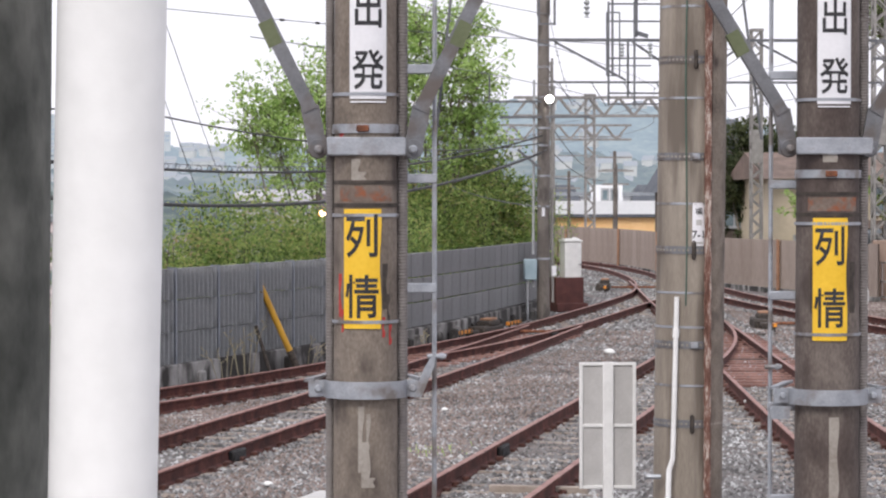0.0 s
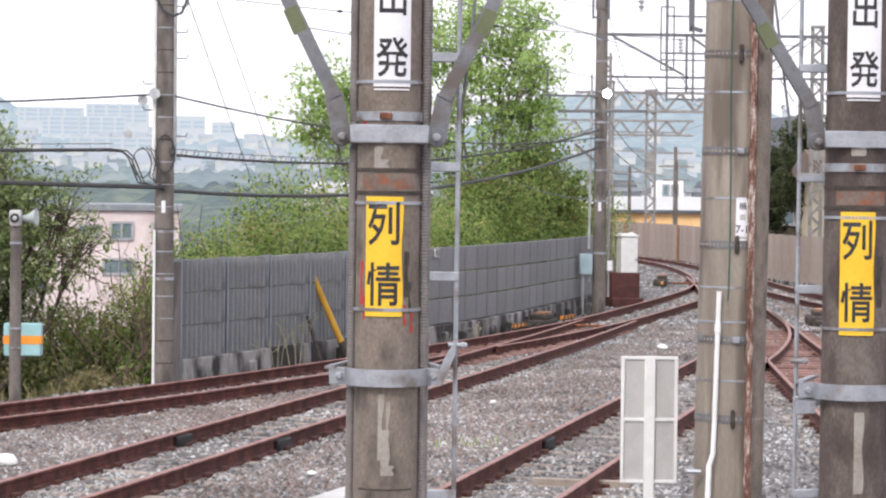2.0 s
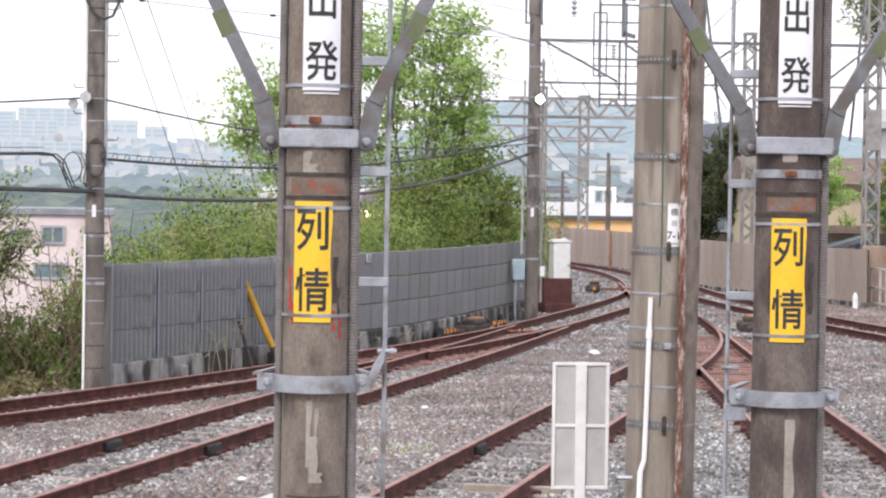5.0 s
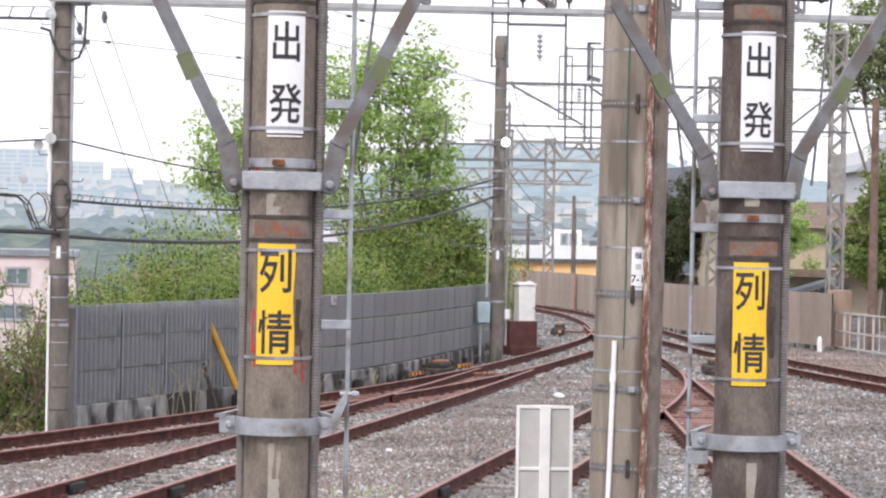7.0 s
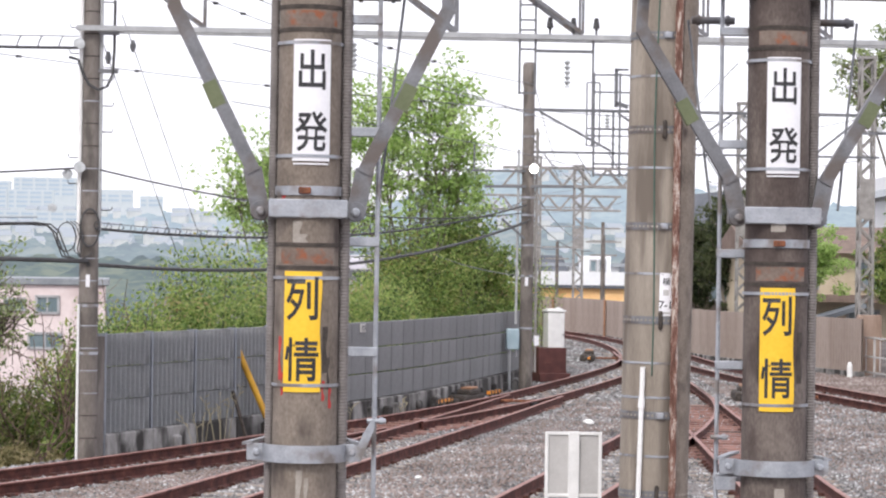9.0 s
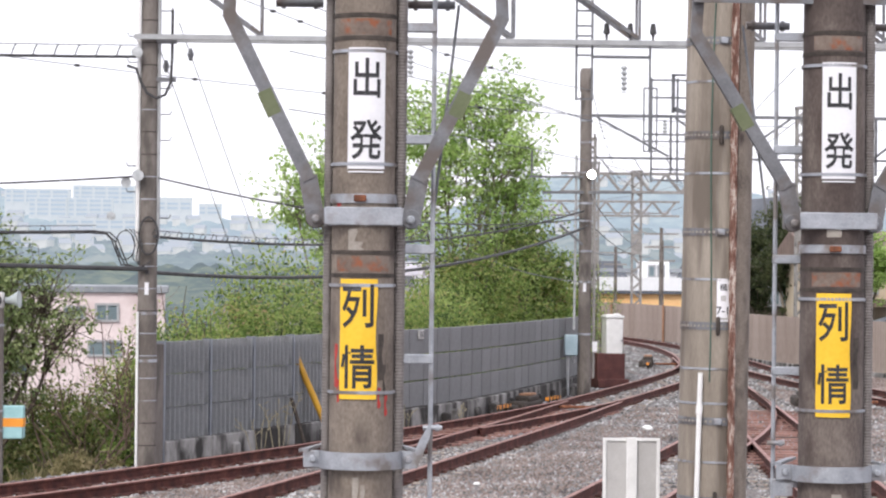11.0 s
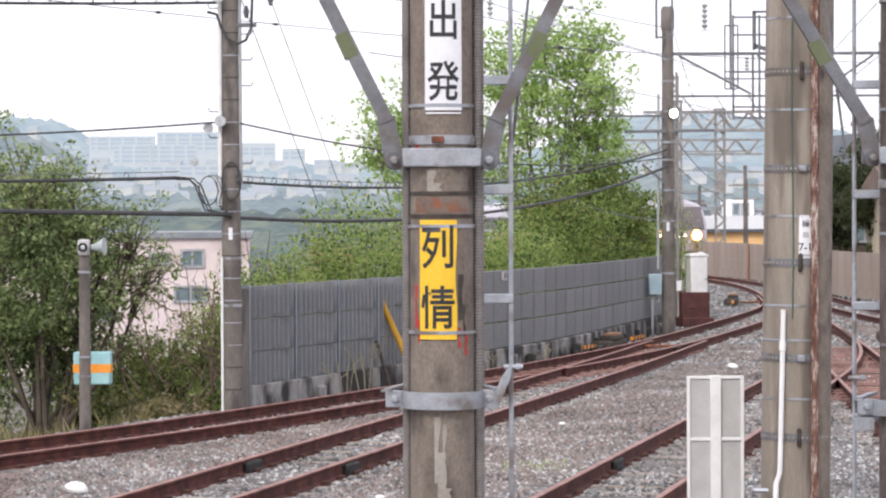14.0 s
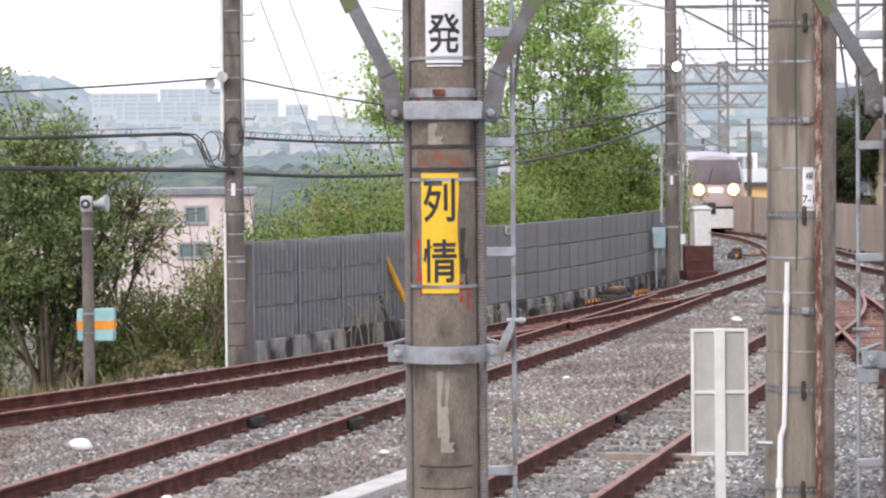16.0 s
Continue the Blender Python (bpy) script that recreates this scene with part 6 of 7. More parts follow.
    def bank(r, y0, y1, off, sd):
        y, u = r.uniform(y0, y1), abs(r.normal(0, sd))
        x = x_at(MAIN_L, min(y, 36)) - off - u
        return x, y, gz(x, y) - 0.02
    grass("bank_grass", "tall dry grass on the bank", 5000, lambda r: bank(r, 29, 38, 2.0, 1.4), 0.42, M_DRY, 3)
    grass("green_grass", "fresh green weeds on the bank", 9000, lambda r: bank(r, 28, 39, 2.1, 1.6), 0.28, M_LEAF_B, 4)
    for q, (x, y, w, h, mat) in enumerate(((-4.6, 36.6, 1.2, 1.0, M_LEAF_B), (-3.9, 36.2, 1.0, 1.0, M_DRY), (-5.6, 37.2, 1.5, 1.2, M_LEAF_B), (-4.9, 39.5, 2.4, 2.0, M_DRY), (-6.8, 36.6, 1.8, 1.2, M_LEAF_B),
                                           (-3.2, 39.0, 0.8, 1.7, M_LEAF_B), (-8.2, 37.2, 2.0, 1.8, M_LEAF_D), (-6.2, 41.0, 3.5, 3.2, M_LEAF_B), (-4.5, 38.6, 1.3, 2.9, M_LEAF_B), (-3.3, 38.2, 0.8, 2.6, M_LEAF_B), (-5.3, 39.0, 1.8, 2.9, M_UNDER), (-5.0, 38.2, 1.4, 2.5, M_UNDER), (-6.6, 39.0, 2.2, 3.3, M_UNDER), (-4.0, 38.4, 1.0, 2.5, M_UNDER), (-7.8, 38.2, 2.2, 3.2, M_UNDER), (-9.5, 41.0, 3.5, 2.6, M_LEAF_D), (-4.4, 43.5, 1.8, 1.7, M_DRY))):
        bush("undergrowth", "tangled green and dry undergrowth on the bank", (x, y, gz(x, y) - 0.1), w, 1.2, h, 3600 if h < 2.5 else 6000, 0.036, mat, 70 + q, category="undergrowth", group="undergrowth on the bank", clumps=24)
    grass("yard_weeds", "small weeds between the tracks", 45, lambda r: (lambda y: (x_at(SIDE_R, y) + 2.0 + r.normal(0, .25), y, 0.0))(27.5 + r.normal(0, .4)), 0.06, M_LEAF, 7)
    rs = np.random.default_rng(8)
    for y, n, h in ((37.9, 4, 0.9), (38.6, 6, 1.15), (40.9, 4, 0.6), (43.6, 3, 0.5), (46.5, 3, 0.4)):
        x = x_at(WALL_L, y) + 0.38
        w = thing("dry_weed", "pale dry weed standing at the wall foot", "weed", (x, y, gz(x, y)), group="dry weeds by the wall")
        g = Geo()
        for q in range(n):
            dx, dy, hh = rs.normal(0, 0.16), rs.normal(0, 0.1), h * rs.uniform(0.5, 1.0)
            g.tube([(dx * 0.3, dy * 0.3, -0.05), (dx * 0.7, dy, hh * 0.6), (dx * 1.3, dy, hh)], [0.006, 0.005, 0.003], 4, caps=False)
            for k in range(4):
                z = hh * (0.6 + 0.1 * k)
                g.tube([(dx * (0.7 + 0.15 * k), dy, z), (dx * (0.7 + 0.15 * k) + rs.normal(0, 0.06), dy, z + 0.07)], [0.004, 0.008], 4, caps=False)
        part("stalk_tuft", g, M_PALEDRY, w)
    # right side
    grp = "trees behind the beige wall"
    lobed_tree("dark olive conifer behind the beige wall", (15.0, 86.0, 0.3), [(15.0, 86, 5.0, 0.5, 1), (14.8, 86, 4.3, 0.8, 1), (15.3, 86.2, 3.6, 1.0, 1), (14.4, 86, 3.0, 1.0, 1), (15.2, 86, 2.2, 1.1, 1)], 15000, 0.07, M_LEAF_C, 21, stems=2, clump=0.34, group=grp)
    lobed_tree("dark olive conifer behind the beige wall", (16.4, 87.0, 0.3), [(16.3, 87, 4.6, 0.6, 1), (16.0, 87, 3.7, 0.9, 1), (16.9, 87, 3.0, 1.0, 1), (16.1, 87, 2.2, 1.0, 1)], 13000, 0.07, M_LEAF_C, 22, stems=2, clump=0.34, group=grp)
    lobed_tree("dark olive conifer behind the beige wall", (13.9, 88.0, 0.3), [(13.9, 88, 4.0, 0.6, 1), (13.8, 88, 3.2, 0.8, 1), (14.0, 88, 2.3, 0.9, 1)], 9000, 0.07, M_LEAF_C, 23, stems=2, clump=0.34, group=grp)
    lobed_tree("tall feathery tree with thin light green sprays", (18.4, 72.5, 0.3), [(16.9, 72, 8.9, 0.9, 0.4), (17.8, 72, 8.5, 1.1, 0.45), (16.1, 72, 8.7, 0.7, 0.3), (18.3, 72, 7.2, 0.9, 0.4), (17.6, 72, 9.6, 1.0, 0.4), (18.9, 72, 6.3, 0.9, 0.5)], 11000, 0.07, M_LEAF_D, 24, stems=2, clump=0.34, twigs=16, group=grp)
    lobed_tree("rounded green tree beside the white house", (17.6, 71.0, 0.3), [(17.3, 71, 3.5, 0.9, 1), (17.9, 71, 4.4, 0.8, 0.9), (17.0, 71, 2.4, 0.8, 1), (17.9, 71, 2.4, 0.9, 1), (18.5, 71, 3.4, 0.8, 1)], 22000, 0.06, M_LEAF_B, 25, stems=3, clump=0.32, group=grp)
    lobed_tree("small light green tree behind the end pier", (15.5, 76.0, 0.3), [(15.5, 76, 3.4, 0.6, 1), (16.0, 76, 3.0, 0.5, 0.9), (15.2, 76, 2.5, 0.6, 1)], 8000, 0.06, M_LEAF, 27, stems=2, clump=0.28, group=grp)


# ---- buildings ----
def window(parent, x, z, w, h, y=-0.02, mull=1):
    wd = part("window", Geo().box((x, y + 0.02, z), (w, 0.06, h)), M_GLASS, parent, "dark glass window", smooth=False)
    g = Geo()
    for sx in (-1, 1):
        g.box((x + sx * w / 2, y, z), (0.09, 0.12, h + 0.09))
    for sz in (-1, 1):
        g.box((x, y, z + sz * h / 2), (w, 0.12, 0.09))
    for q in range(mull):
        g.box((x - w / 2 + w * (q + 1) / (mull + 1), y, z), (0.07, 0.1, h))
    part("window_frame", g, M_BEAM, wd, smooth=False)


def houses():
    h = thing("pink_building", "pale pink two-storey building with a flat grey roof", "building", (-9.3, 95.0, -3.4), 4)
    part("wall", Geo().box((-2.6, 4.0, 2.65), (9.4, 8.0, 5.3)), M_PINK, h, "pale pink rendered wall", smooth=False)
    part("roof", Geo().box((-2.6, 4.0, 5.42), (9.7, 8.3, 0.26), bevel=0.03), M_ROOFG, h, "grey flat roof edge")
    for x, z, w, hh in ((-0.03, 4.55, 0.82, 0.62), (-1.25, 4.55, 0.75, 0.42), (1.45, 4.55, 0.6, 0.6), (-0.1, 3.2, 1.2, 0.55), (1.4, 3.2, 0.6, 0.55), (-3.4, 4.5, 1.0, 0.7), (-3.4, 2.6, 1.0, 0.7), (-5.2, 4.5, 1.0, 0.7)):
        window(h, x, z, w, hh)
    h = thing("white_building", "long white house with dark roof and an orange lower wall", "house", (15.2, 136.0, -2.5), 0)
    part("wall", Geo().box((2.5, 4, 2.7), (13.0, 8, 5.4)), M_PAINTW, h, "white wall", smooth=False)
    part("lower_wall", Geo().box((2.5, -2.4, 2.1), (16.0, 4.0, 4.3)), M_TAN, h, "orange lower wall", smooth=False)
    part("awning", Geo().box((2.5, -2.5, 4.34), (16.4, 4.4, 0.16)), M_ROOFD, h, "dark awning edge")
    part("upper_strip", Geo().box((2.5, -1.6, 4.77), (15.6, 2.6, 0.72)), M_PAINTW, h, "white upper strip", smooth=False)
    for x0, x1 in ((-3.2, -0.4), (2.2, 5.6), (6.4, 9.6)):
        g = Geo().add([(x0, -0.5, 5.0), (x1, -0.5, 5.0), (x1 - 0.4, 0.3, 6.0), (x0 + 0.5, 0.3, 6.0), (x0, 2.5, 5.0), (x1, 2.5, 5.0)], [(0, 1, 2, 3), (0, 3, 4), (1, 5, 2), (3, 2, 5, 4)])
        part("roof", g, M_ROOFD, h, "dark slate roof", smooth=False)
    part("dormer", Geo().box((0.9, -0.4, 5.4), (1.6, 1.6, 1.2)), M_PAINTW, h, "white dormer", smooth=False)
    window(h, 0.75, 5.45, 0.35, 0.6, y=-1.22, mull=0)
    window(h, 1.25, 5.45, 0.35, 0.6, y=-1.22, mull=0)
    part("flat_roof", Geo().box((2.5, 4, 5.5), (13.4, 8.4, 0.2)), M_ROOFG, h)
    # houses behind the right-hand wall
    h = thing("cream_house", "cream rendered house with a dark red roof band", "house", (17.6, 80.0, 0.2), 0)
    part("wall", Geo().box((0, 3, 1.5), (5.6, 6, 3.6)), M_CREAM, h, "cream wall", smooth=False)
    part("roof", Geo().box((0.4, 0.0, 1.75), (4.0, 2.4, 0.24)).add([(-3.2, -0.6, 3.2), (3.2, -0.6, 3.2), (3.2, 3, 4.1), (-3.2, 3, 4.1), (-3.2, 6.6, 3.2), (3.2, 6.6, 3.2)], [(0, 1, 2, 3), (3, 2, 5, 4), (0, 3, 4), (1, 5, 2)]), M_ROOFBR, h, "brown roof", smooth=False)
    part("porch", Geo().bar((-1.9, -1.5, 0.9), (0.2, -1.5, 1.55), 0.14, 1.6), M_ROOFG, h, "grey lean-to roof")
    for x, z in ((-1.4, 2.5), (0.9, 2.5), (0.6, 0.9), (-1.6, 0.9)):
        window(h, x, z, 1.0, 0.9)
    h = thing("dark_gabled_house", "dark timber house with a steep gable behind the wall", "house", (15.6, 92.0, -1.3), 8)
    part("wall", Geo().box((0, 3, 2.3), (2.6, 6, 4.6)), M_BARK, h, "dark timber wall", smooth=False)
    part("roof", Geo().add([(-1.7, -0.4, 4.3), (1.7, -0.4, 4.3), (0, -0.4, 7.0), (-1.7, 6.4, 4.3), (1.7, 6.4, 4.3), (0, 6.4, 7.0)], [(0, 1, 2), (5, 4, 3), (0, 2, 5, 3), (2, 1, 4, 5), (1, 0, 3, 4)]), M_ROOFD, h, "dark steep roof", smooth=False)
    window(h, 0.0, 3.4, 0.8, 0.8)
    h = thing("white_house", "white house among trees with a sloping roof edge", "house", (23.3, 88.0, 0.3), -5)
    part("wall", Geo().box((0, 3, 3.0), (4.4, 6, 6.0)), M_PAINTW, h, "white wall", smooth=False)
    part("roof", Geo().add([(-2.6, -0.5, 5.2), (2.6, -0.5, 5.2), (1.0, -0.5, 8.2), (-2.6, 6.5, 5.2), (2.6, 6.5, 5.2), (1.0, 6.5, 8.2)], [(0, 1, 2), (5, 4, 3), (0, 2, 5, 3), (2, 1, 4, 5), (1, 0, 3, 4)]), M_ROOFG, h, "grey sloping roof", smooth=False)
    window(h, -0.8, 4.2, 1.0, 1.0)
    p = thing("wooden_pole", "brown wooden service pole among the trees", "pole", (16.12, 66.2, 0.0))
    part("pole", pole_geo(0.13, 0.10, 6.8, 12), M_TWIG, p)
    part("crossarm", Geo().box((-0.3, 0, 6.5), (1.9, 0.08, 0.08)), M_DULL, p)
    part("insulator", insulator_geo((-0.7, -0.05, 6.6), 0.08), M_PORC, p)


# ---- far town and hills ----
RIDGES = []


def ridge(label, y, pts, mat, seed, rough, depth):
    """A wooded ridge: its crest follows the given points, with a bumpy outline of treetops."""
    g = Geo()
    x0, x1 = pts[0][0], pts[-1][0]
    n = 520
    rows = 24
    verts, faces = [], []
    for i in range(n + 1):
        x = x0 + (x1 - x0) * i / n
        top = np.interp(x, [p[0] for p in pts], [p[1] for p in pts])
        for j in range(rows + 1):
            u = j / rows
            bump = rough * (noise.noise((x / (rough * 1.8), u * depth / (rough * 1.8), seed)) + 0.6 * noise.noise((x / (rough * 0.8), u * depth / (rough * 0.8), seed + 5)))
            verts.append((x, y + depth * u + bump * 2.0, -4 + (top + 4) * math.sin(u * math.pi / 2) ** 1.1 + bump * (0.25 + u * 0.75)))
    k = rows + 1
    faces = [(i * k + j, (i + 1) * k + j, (i + 1) * k + j + 1, i * k + j + 1) for i in range(n) for j in range(rows)]
    g.add(verts, faces)
    RIDGES.append((y, depth, pts))
    return solid("backdrop", g, mat, label, "hill", kind="structure")


def hills():
    f = lambda y, dx: dx * y
    ridge("far wooded hills with bright painted haze", 1900, [(-1100, 88), (-420, 92), (-333, 85), (-310, 75), (-288, 63), (-268, 53), (-200, 50), (-60, 44), (60, 46), (100, 66), (150, 84), (220, 90), (300, 82), (420, 60), (600, 60), (1100, 60)], M_HILL3, 1, 7, 300)
    ridge("wooded slope with houses under painted haze", 1560, [(-900, 48), (-265, 44), (-240, 38), (-200, 36), (-100, 35), (-30, 29), (60, 32), (120, 42), (190, 46), (260, 38), (380, 30), (900, 40)], M_HILL3, 7, 6, 160)
    ridge("wooded slope behind the town with painted haze", 1200, [(-700, 52), (-240, 50), (-214, 45), (-198, 36), (-186, 26), (-165, 21), (-120, 17), (-60, 16), (-20, 19), (20, 15), (90, 22), (140, 26), (200, 20), (300, 14), (700, 24)], M_HILL2, 2, 5, 160)
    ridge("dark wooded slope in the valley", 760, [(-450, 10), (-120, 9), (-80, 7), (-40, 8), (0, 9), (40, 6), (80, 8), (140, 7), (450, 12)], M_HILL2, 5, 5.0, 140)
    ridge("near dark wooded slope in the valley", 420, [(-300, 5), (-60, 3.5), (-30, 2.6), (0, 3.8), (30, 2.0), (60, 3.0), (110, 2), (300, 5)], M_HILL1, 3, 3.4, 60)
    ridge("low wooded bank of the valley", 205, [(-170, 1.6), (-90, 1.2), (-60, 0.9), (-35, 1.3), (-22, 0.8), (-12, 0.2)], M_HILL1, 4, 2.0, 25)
    # apartment blocks on the left ridge
    for x, y, w, hh, z in ((-217, 1722, 44, 9, 47.5), (-171, 1716, 42, 12, 47), (-206, 1690, 25, 12, 38), (-178, 1694, 30, 12, 38), (-156, 1540, 52, 6, 27), (-122, 1705, 22, 8, 43), (-98, 1700, 15, 7, 40), (-250, 1690, 16, 9, 40)):
        b = thing("apartment_block", "far pale apartment block with painted haze", "building", (x, y, z), group="far apartment blocks")
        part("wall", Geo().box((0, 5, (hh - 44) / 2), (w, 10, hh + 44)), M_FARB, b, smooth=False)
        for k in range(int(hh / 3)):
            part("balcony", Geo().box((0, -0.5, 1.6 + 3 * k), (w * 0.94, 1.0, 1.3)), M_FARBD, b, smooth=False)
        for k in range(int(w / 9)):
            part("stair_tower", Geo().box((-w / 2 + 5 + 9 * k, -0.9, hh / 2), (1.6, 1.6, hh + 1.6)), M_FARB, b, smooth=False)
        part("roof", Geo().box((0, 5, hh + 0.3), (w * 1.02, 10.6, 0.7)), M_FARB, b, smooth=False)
    rng = np.random.default_rng(9)
    spots = [(rng.uniform(-0.165, -0.01), k % 3) for k in range(150)] + [(rng.uniform(0.06, 0.19), k % 3) for k in range(66)]
    for u, row in spots:
        y0, dep, crest = RIDGES[row]
        v = rng.uniform(0.25, 0.92)
        y = y0 + dep * v
        x = u * y
        top = float(np.interp(x, [p[0] for p in crest], [p[1] for p in crest]))
        z = -4 + (top + 4) * math.sin(v * math.pi / 2) ** 1.1 + 1.0
        w, d, hh = rng.uniform(5, 11), rng.uniform(5, 8), rng.uniform(1.5, 4.2)
        b = thing("town_house", "small far house with a pitched roof and painted haze", "house", (x, y, z), rng.uniform(-30, 30), group="far town houses")
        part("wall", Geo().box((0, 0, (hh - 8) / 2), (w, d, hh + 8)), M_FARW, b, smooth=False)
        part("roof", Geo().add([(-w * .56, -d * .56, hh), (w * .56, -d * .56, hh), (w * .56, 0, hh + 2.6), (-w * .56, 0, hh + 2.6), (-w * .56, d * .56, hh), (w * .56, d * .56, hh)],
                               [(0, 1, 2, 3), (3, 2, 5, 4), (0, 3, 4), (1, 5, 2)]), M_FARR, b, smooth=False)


# ---- near the camera ----
def platform_edge_things():
    p = thing("white_downpipe", "smooth white pipe close to the camera", "pipe", (-0.386, 1.07, 0))
    p.matrix_basis = pose(-0.386, 1.07, 0, 0, 1.3, 0)
    part("pipe", Geo().tube([(0, 0, 0.9), (0, 0, 4.2)], 0.0236, 32), M_WHITE, p)
    p = thing("platform_pole", "mottled dark concrete pole behind the white pipe", "pole", (-0.535, 1.2, 0))
    p.matrix_basis = pose(-0.542, 1.22, 0, 0, 0.6, 0)
    part("pole", Geo().tube([(0, 0, 0.9), (0, 0, 4.2)], 0.15, 40), M_MOTTLE, p)
    g = Geo().box((-0.4, -0.6, 0.53), (5.2, 4.6, 1.2), bevel=0.02)
    solid("platform", g, M_PALE, "grey concrete platform end", "platform", kind="structure")


M_MOTTLE = surface("mottled_concrete", [(0.3, (0.035, 0.038, 0.032)), (0.5, (0.075, 0.078, 0.068)), (0.75, (0.14, 0.14, 0.125))], scale=16, fine=60, rough=0.95)


# ---- the train ----
CAR_W = 2.56


def car_body(nose):
    """Body shell along -x from its front at x = 0; rounded roof, gently raked and rounded front."""
    prof = [(-1.18, 0.35), (-1.26, 0.75), (-1.28, 1.3), (-1.27, 2.3), (-1.19, 2.82), (-1.02, 3.08), (-0.64, 3.22), (0, 3.28), (0.64, 3.22), (1.02, 3.08), (1.19, 2.82), (1.27, 2.3), (1.28, 1.3), (1.26, 0.75), (1.18, 0.35)]
    stations = [(-19.6, 1.0, 1.0), (-1.6, 1.0, 1.0), (-0.9, 1.0, 1.0), (-0.45, 0.995, 0.985), (-0.15, 0.97, 0.94)] if nose else [(-19.6, 1.0, 1.0), (0.0, 1.0, 1.0)]
    verts, faces = [], []
    k = len(prof)
    for x, sy, sz in stations:
        for y, z in prof:
            rake = -0.42 * max(0, (z - 1.2) / 2.2) ** 1.6 if nose and x > -1.5 else 0
            verts.append((x + rake, y * sy, z * sz if z > 1.0 else z))
    for i in range(len(stations) - 1):
        faces += [(i * k + j, (i + 1) * k + j, (i + 1) * k + j + 1, i * k + j + 1) for j in range(k - 1)]
        faces.append((i * k + k - 1, (i + 1) * k + k - 1, (i + 1) * k, i * k))
    faces += [tuple(range(k)), tuple((len(stations) - 1) * k + j for j in range(k))[::-1]]
    return Geo().add(verts, faces)


def front_panel(z0, z1, w0, w1, off, bulge=0.0):
    """A panel that lies on the raked front."""
    g = Geo()
    verts, faces = [], []
    n, m = 12, 6
    for j in range(m + 1):
        z = z0 + (z1 - z0) * j / m
        w = w0 + (w1 - w0) * j / m
        for i in range(n + 1):
            y = -w + 2 * w * i / n
            x = -0.15 - 0.42 * max(0, (z - 1.2) / 2.2) ** 1.6 + off - 0.10 * (y / 1.2) ** 4 + bulge
            verts += [(x, y, z), (x - 0.12, y, z)]
    k = (n + 1) * 2
    for j in range(m):
        for i in range(n):
            a = j * k + 2 * i
            faces += [(a, a + 2, a + k + 2, a + k)]
    for i in range(n):
        a, b = 2 * i, m * k + 2 * i
        faces += [(a, a + 1, a + 3, a + 2), (b + 2, b + 3, b + 1, b)]
    for j in range(m):
        a, b = j * k, j * k + 2 * n
        faces += [(a + k, a + k + 1, a + 1, a), (b, b + 1, b + k + 1, b + k)]
    return g.add(verts, faces)


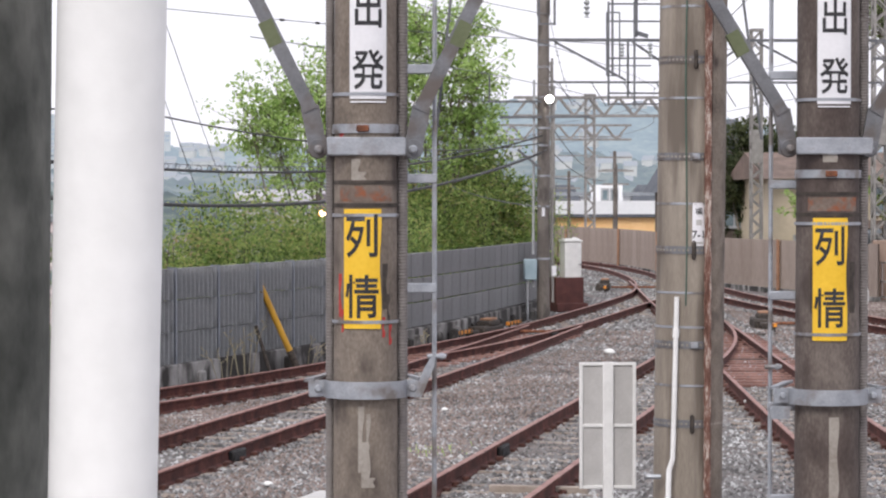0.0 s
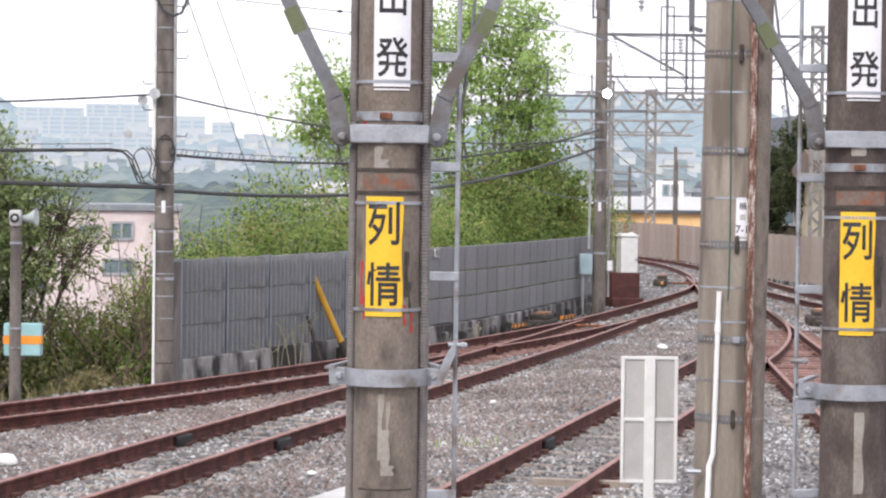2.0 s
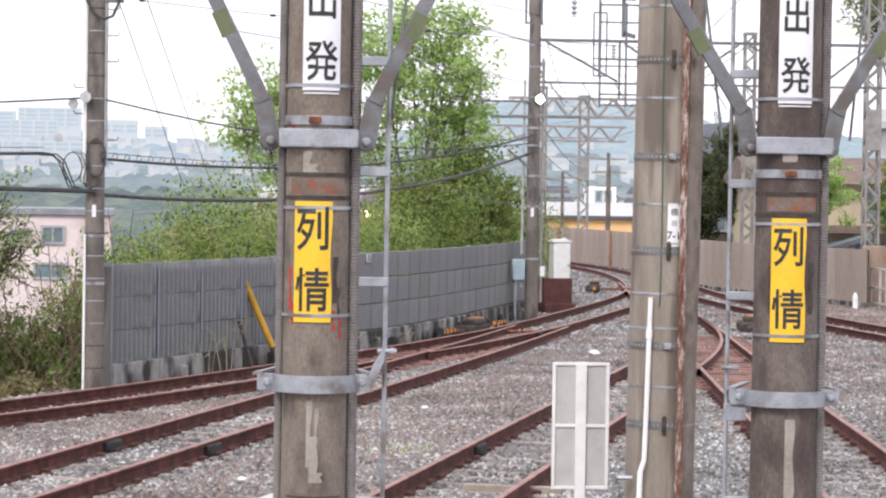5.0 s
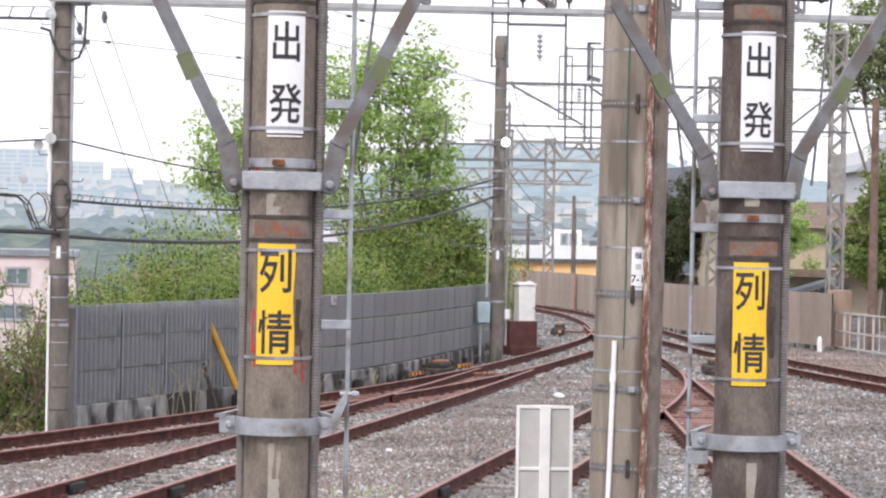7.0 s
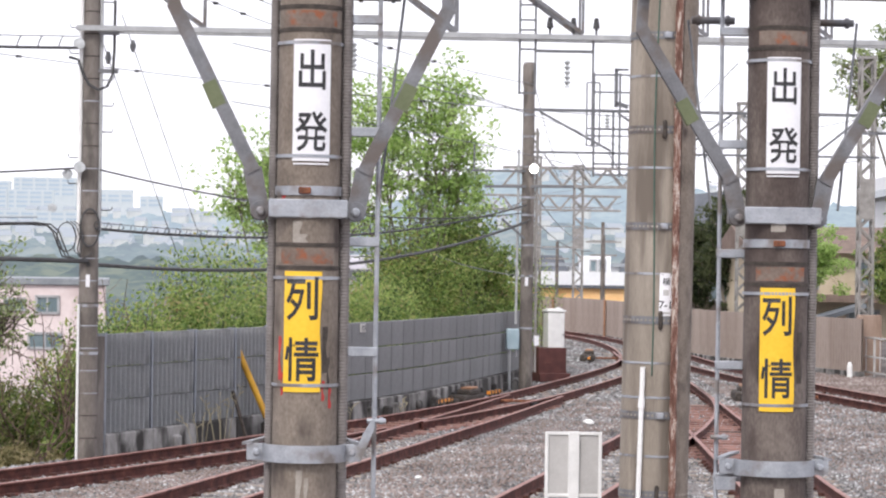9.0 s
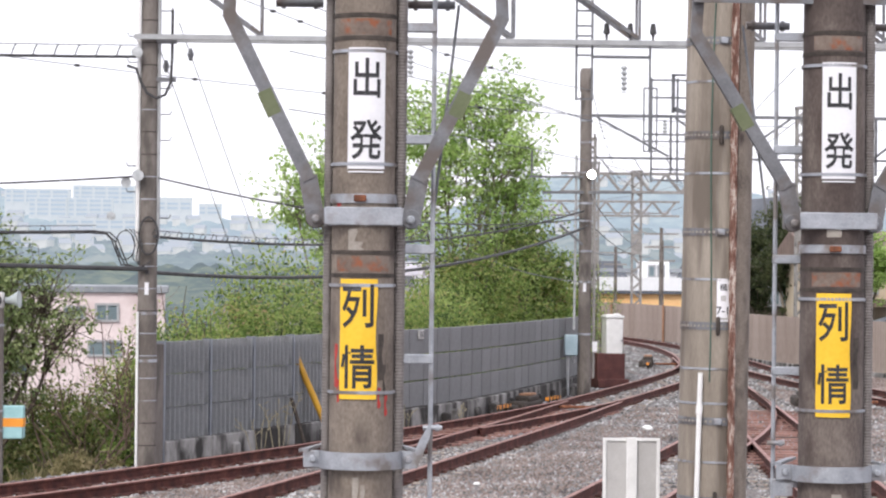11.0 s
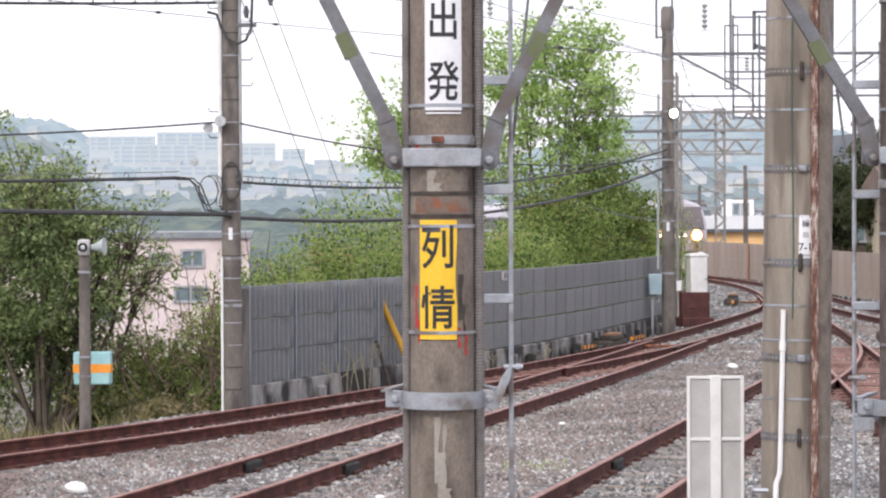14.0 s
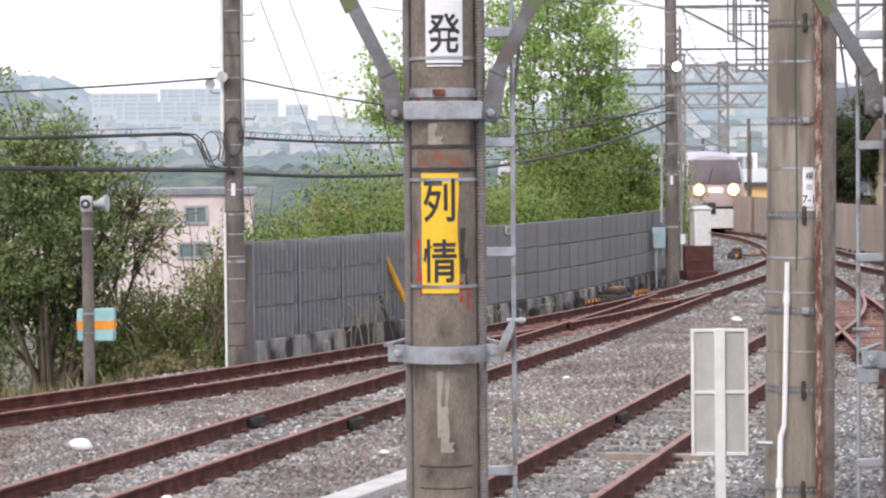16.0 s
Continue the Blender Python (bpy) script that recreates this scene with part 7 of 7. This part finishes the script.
def build_train():
    cars = []
    for lead in (True, False):
        t = thing("train_car", "pale express train car with lit headlights" if lead else "pale express train car coupled behind", "train", (0, 0, 0), group="train")
        part("body", car_body(lead), M_TRAINW, t, "pale grey-white body shell")
        part("window_band", Geo().box((-10.4, 0, 2.1), (16.5, CAR_W + 0.012, 0.75), bevel=0.05), M_TRAING, t, "dark side window band")
        part("side_stripe", Geo().box((-10.4, 0, 1.45), (17.5, CAR_W + 0.02, 0.14)), M_TRAINR, t, "red side stripe")
        part("underframe", Geo().box((-10, 0, 0.32), (18.5, 2.1, 0.3)), M_TRAIND, t, "dark underframe")
        for bx in (-3.2, -16.4):
            bo = part("bogie", Geo().box((bx, 0, 0.42), (2.9, 1.9, 0.22), bevel=0.05), M_TRAIND, t)
            for wx in (-1.05, 1.05):
                for sy in (-1, 1):
                    part("wheel", Geo().tube([(bx + wx, sy * (G / 2 - 0.05), 0.43), (bx + wx, sy * (G / 2 + 0.07), 0.43)], 0.43, 20), M_RAIL, bo)
        for rx in (-6, -13):
            part("roof_unit", Geo().box((rx, 0, 3.5), (3.0, 1.5, 0.22), bevel=0.05), M_ROOFG, t)
        if lead:
            ws = part("windscreen", front_panel(1.90, 2.92, 1.20, 1.06, 0.012), M_TRAING, t, "wide dark windscreen")
            part("wiper", Geo().bar((-0.17, -0.3, 1.95), (-0.3, -0.1, 2.55), 0.03, 0.02), M_INK, ws)
            part("lower_front", front_panel(1.00, 1.88, 1.22, 1.21, 0.014), M_TRAINR, t, "dull pink front panel")
            part("dark_line", front_panel(0.90, 0.97, 1.17, 1.18, 0.02), M_TRAIND, t, "dark line above the skirt")
            part("skirt", front_panel(0.10, 0.88, 1.06, 1.16, 0.02), M_WHITE, t, "white front skirt")
            part("coupler_cover", Geo().box((-0.13, -0.30, 0.92), (0.14, 0.56, 0.46), bevel=0.03), M_TRAIND, t, "dark coupler opening")
            for sy in (-1, 1):
                hl = part("headlight", Geo().tube([(-0.2, sy * 0.735, 1.68), (-0.09, sy * 0.735, 1.68)], 0.27, 24), M_TRAIND, t, "round headlight")
                # Lens widened and tinted orange to paint the glare round the bright core.
                part("lens", Geo().tube([(-0.09, sy * 0.735, 1.68), (-0.06, sy * 0.735, 1.68), (-0.05, sy * 0.735, 1.68)], [0.255, 0.24, 0.17], 24), M_HEADL, hl, "oversized glowing headlight lens with painted orange glare")
                part("bulb", Geo().tube([(-0.05, sy * 0.735, 1.68), (-0.035, sy * 0.735, 1.68), (-0.03, sy * 0.735, 1.68)], [0.19, 0.17, 0.06], 20), M_HEADC, hl, "bright white headlight core")
            part("destination_sign", Geo().box((-0.13, 0.0, 1.66), (0.06, 0.56, 0.15), bevel=0.01), M_DESTL, t, "lit destination sign")
        cars.append(t)
    return cars


def car_pose(front):
    """Pose of a car whose front stands that many metres along the main track; it comes towards the yard."""
    x0, y0, _ = along(MAIN_C, front + 3.2)
    x1, y1, _ = along(MAIN_C, front + 16.4)
    a = math.atan2(y0 - y1, x0 - x1)
    return pose(x0 + 3.2 * math.cos(a), y0 + 3.2 * math.sin(a), 0.13, 0, 0, math.degrees(a))


def motions():
    s_end = s_where(MAIN_C, 103.6)
    times = [0.5 * k for k in range(33)]
    back = [float(np.interp(t, [0, 8, 12.5, 13.2, 14.5, 15.2, 16.0], [56.0, 29.0, 10.0, 7.8, 4.6, 2.5, 0.0])) for t in times]
    for k, car in enumerate(CARS):
        walk(car, [(t, car_pose(s_end + b + 20.1 * k)) for t, b in zip(times, back)])


# ---- assembly ----
build_ground()
build_masts()
big_pole()
marker_board()
left_pole()
speaker_post()
lamp_pole()
relay_cabinet()
gantries()
cables()
left_wall()
right_wall()
small_yard_things()
point_machine(3.52, 51.5, 70.6, "black point machine with orange striped bars by the wall")
point_machine(8.95, 76.5, 82, "black point machine with orange striped bars by the curve")
point_machine(9.75, 54.2, 84, "black point machine with orange striped bars by the outer track")
plants()
houses()
hills()
platform_edge_things()
scatter_stones("ballast", M_STONE, 80000, near_ballast, 0.034, 1, "loose grey and white ballast stones")
scatter_stones("far_ballast", M_STONE, 26000, far_ballast, 0.05, 2, "loose grey ballast stones farther off")
scatter_stones("brown_ballast", M_STONE_B, 22000, brown_ballast, 0.032, 3, "fine brownish ballast between the tracks")
scatter_stones("brown_ballast", M_STONE_B, 16000, brown_outer, 0.04, 5, "brownish ballast between the outer tracks")
scatter_stones("brown_ballast", M_STONE_B, 12000, outer_verge, 0.045, 6, "brownish ballast along the boundary wall")
scatter_stones("brown_ballast", M_STONE_B, 9000, brown_verge, 0.034, 4, "fine brownish ballast beside the siding")
build_tracks()
CARS = build_train()
motions()
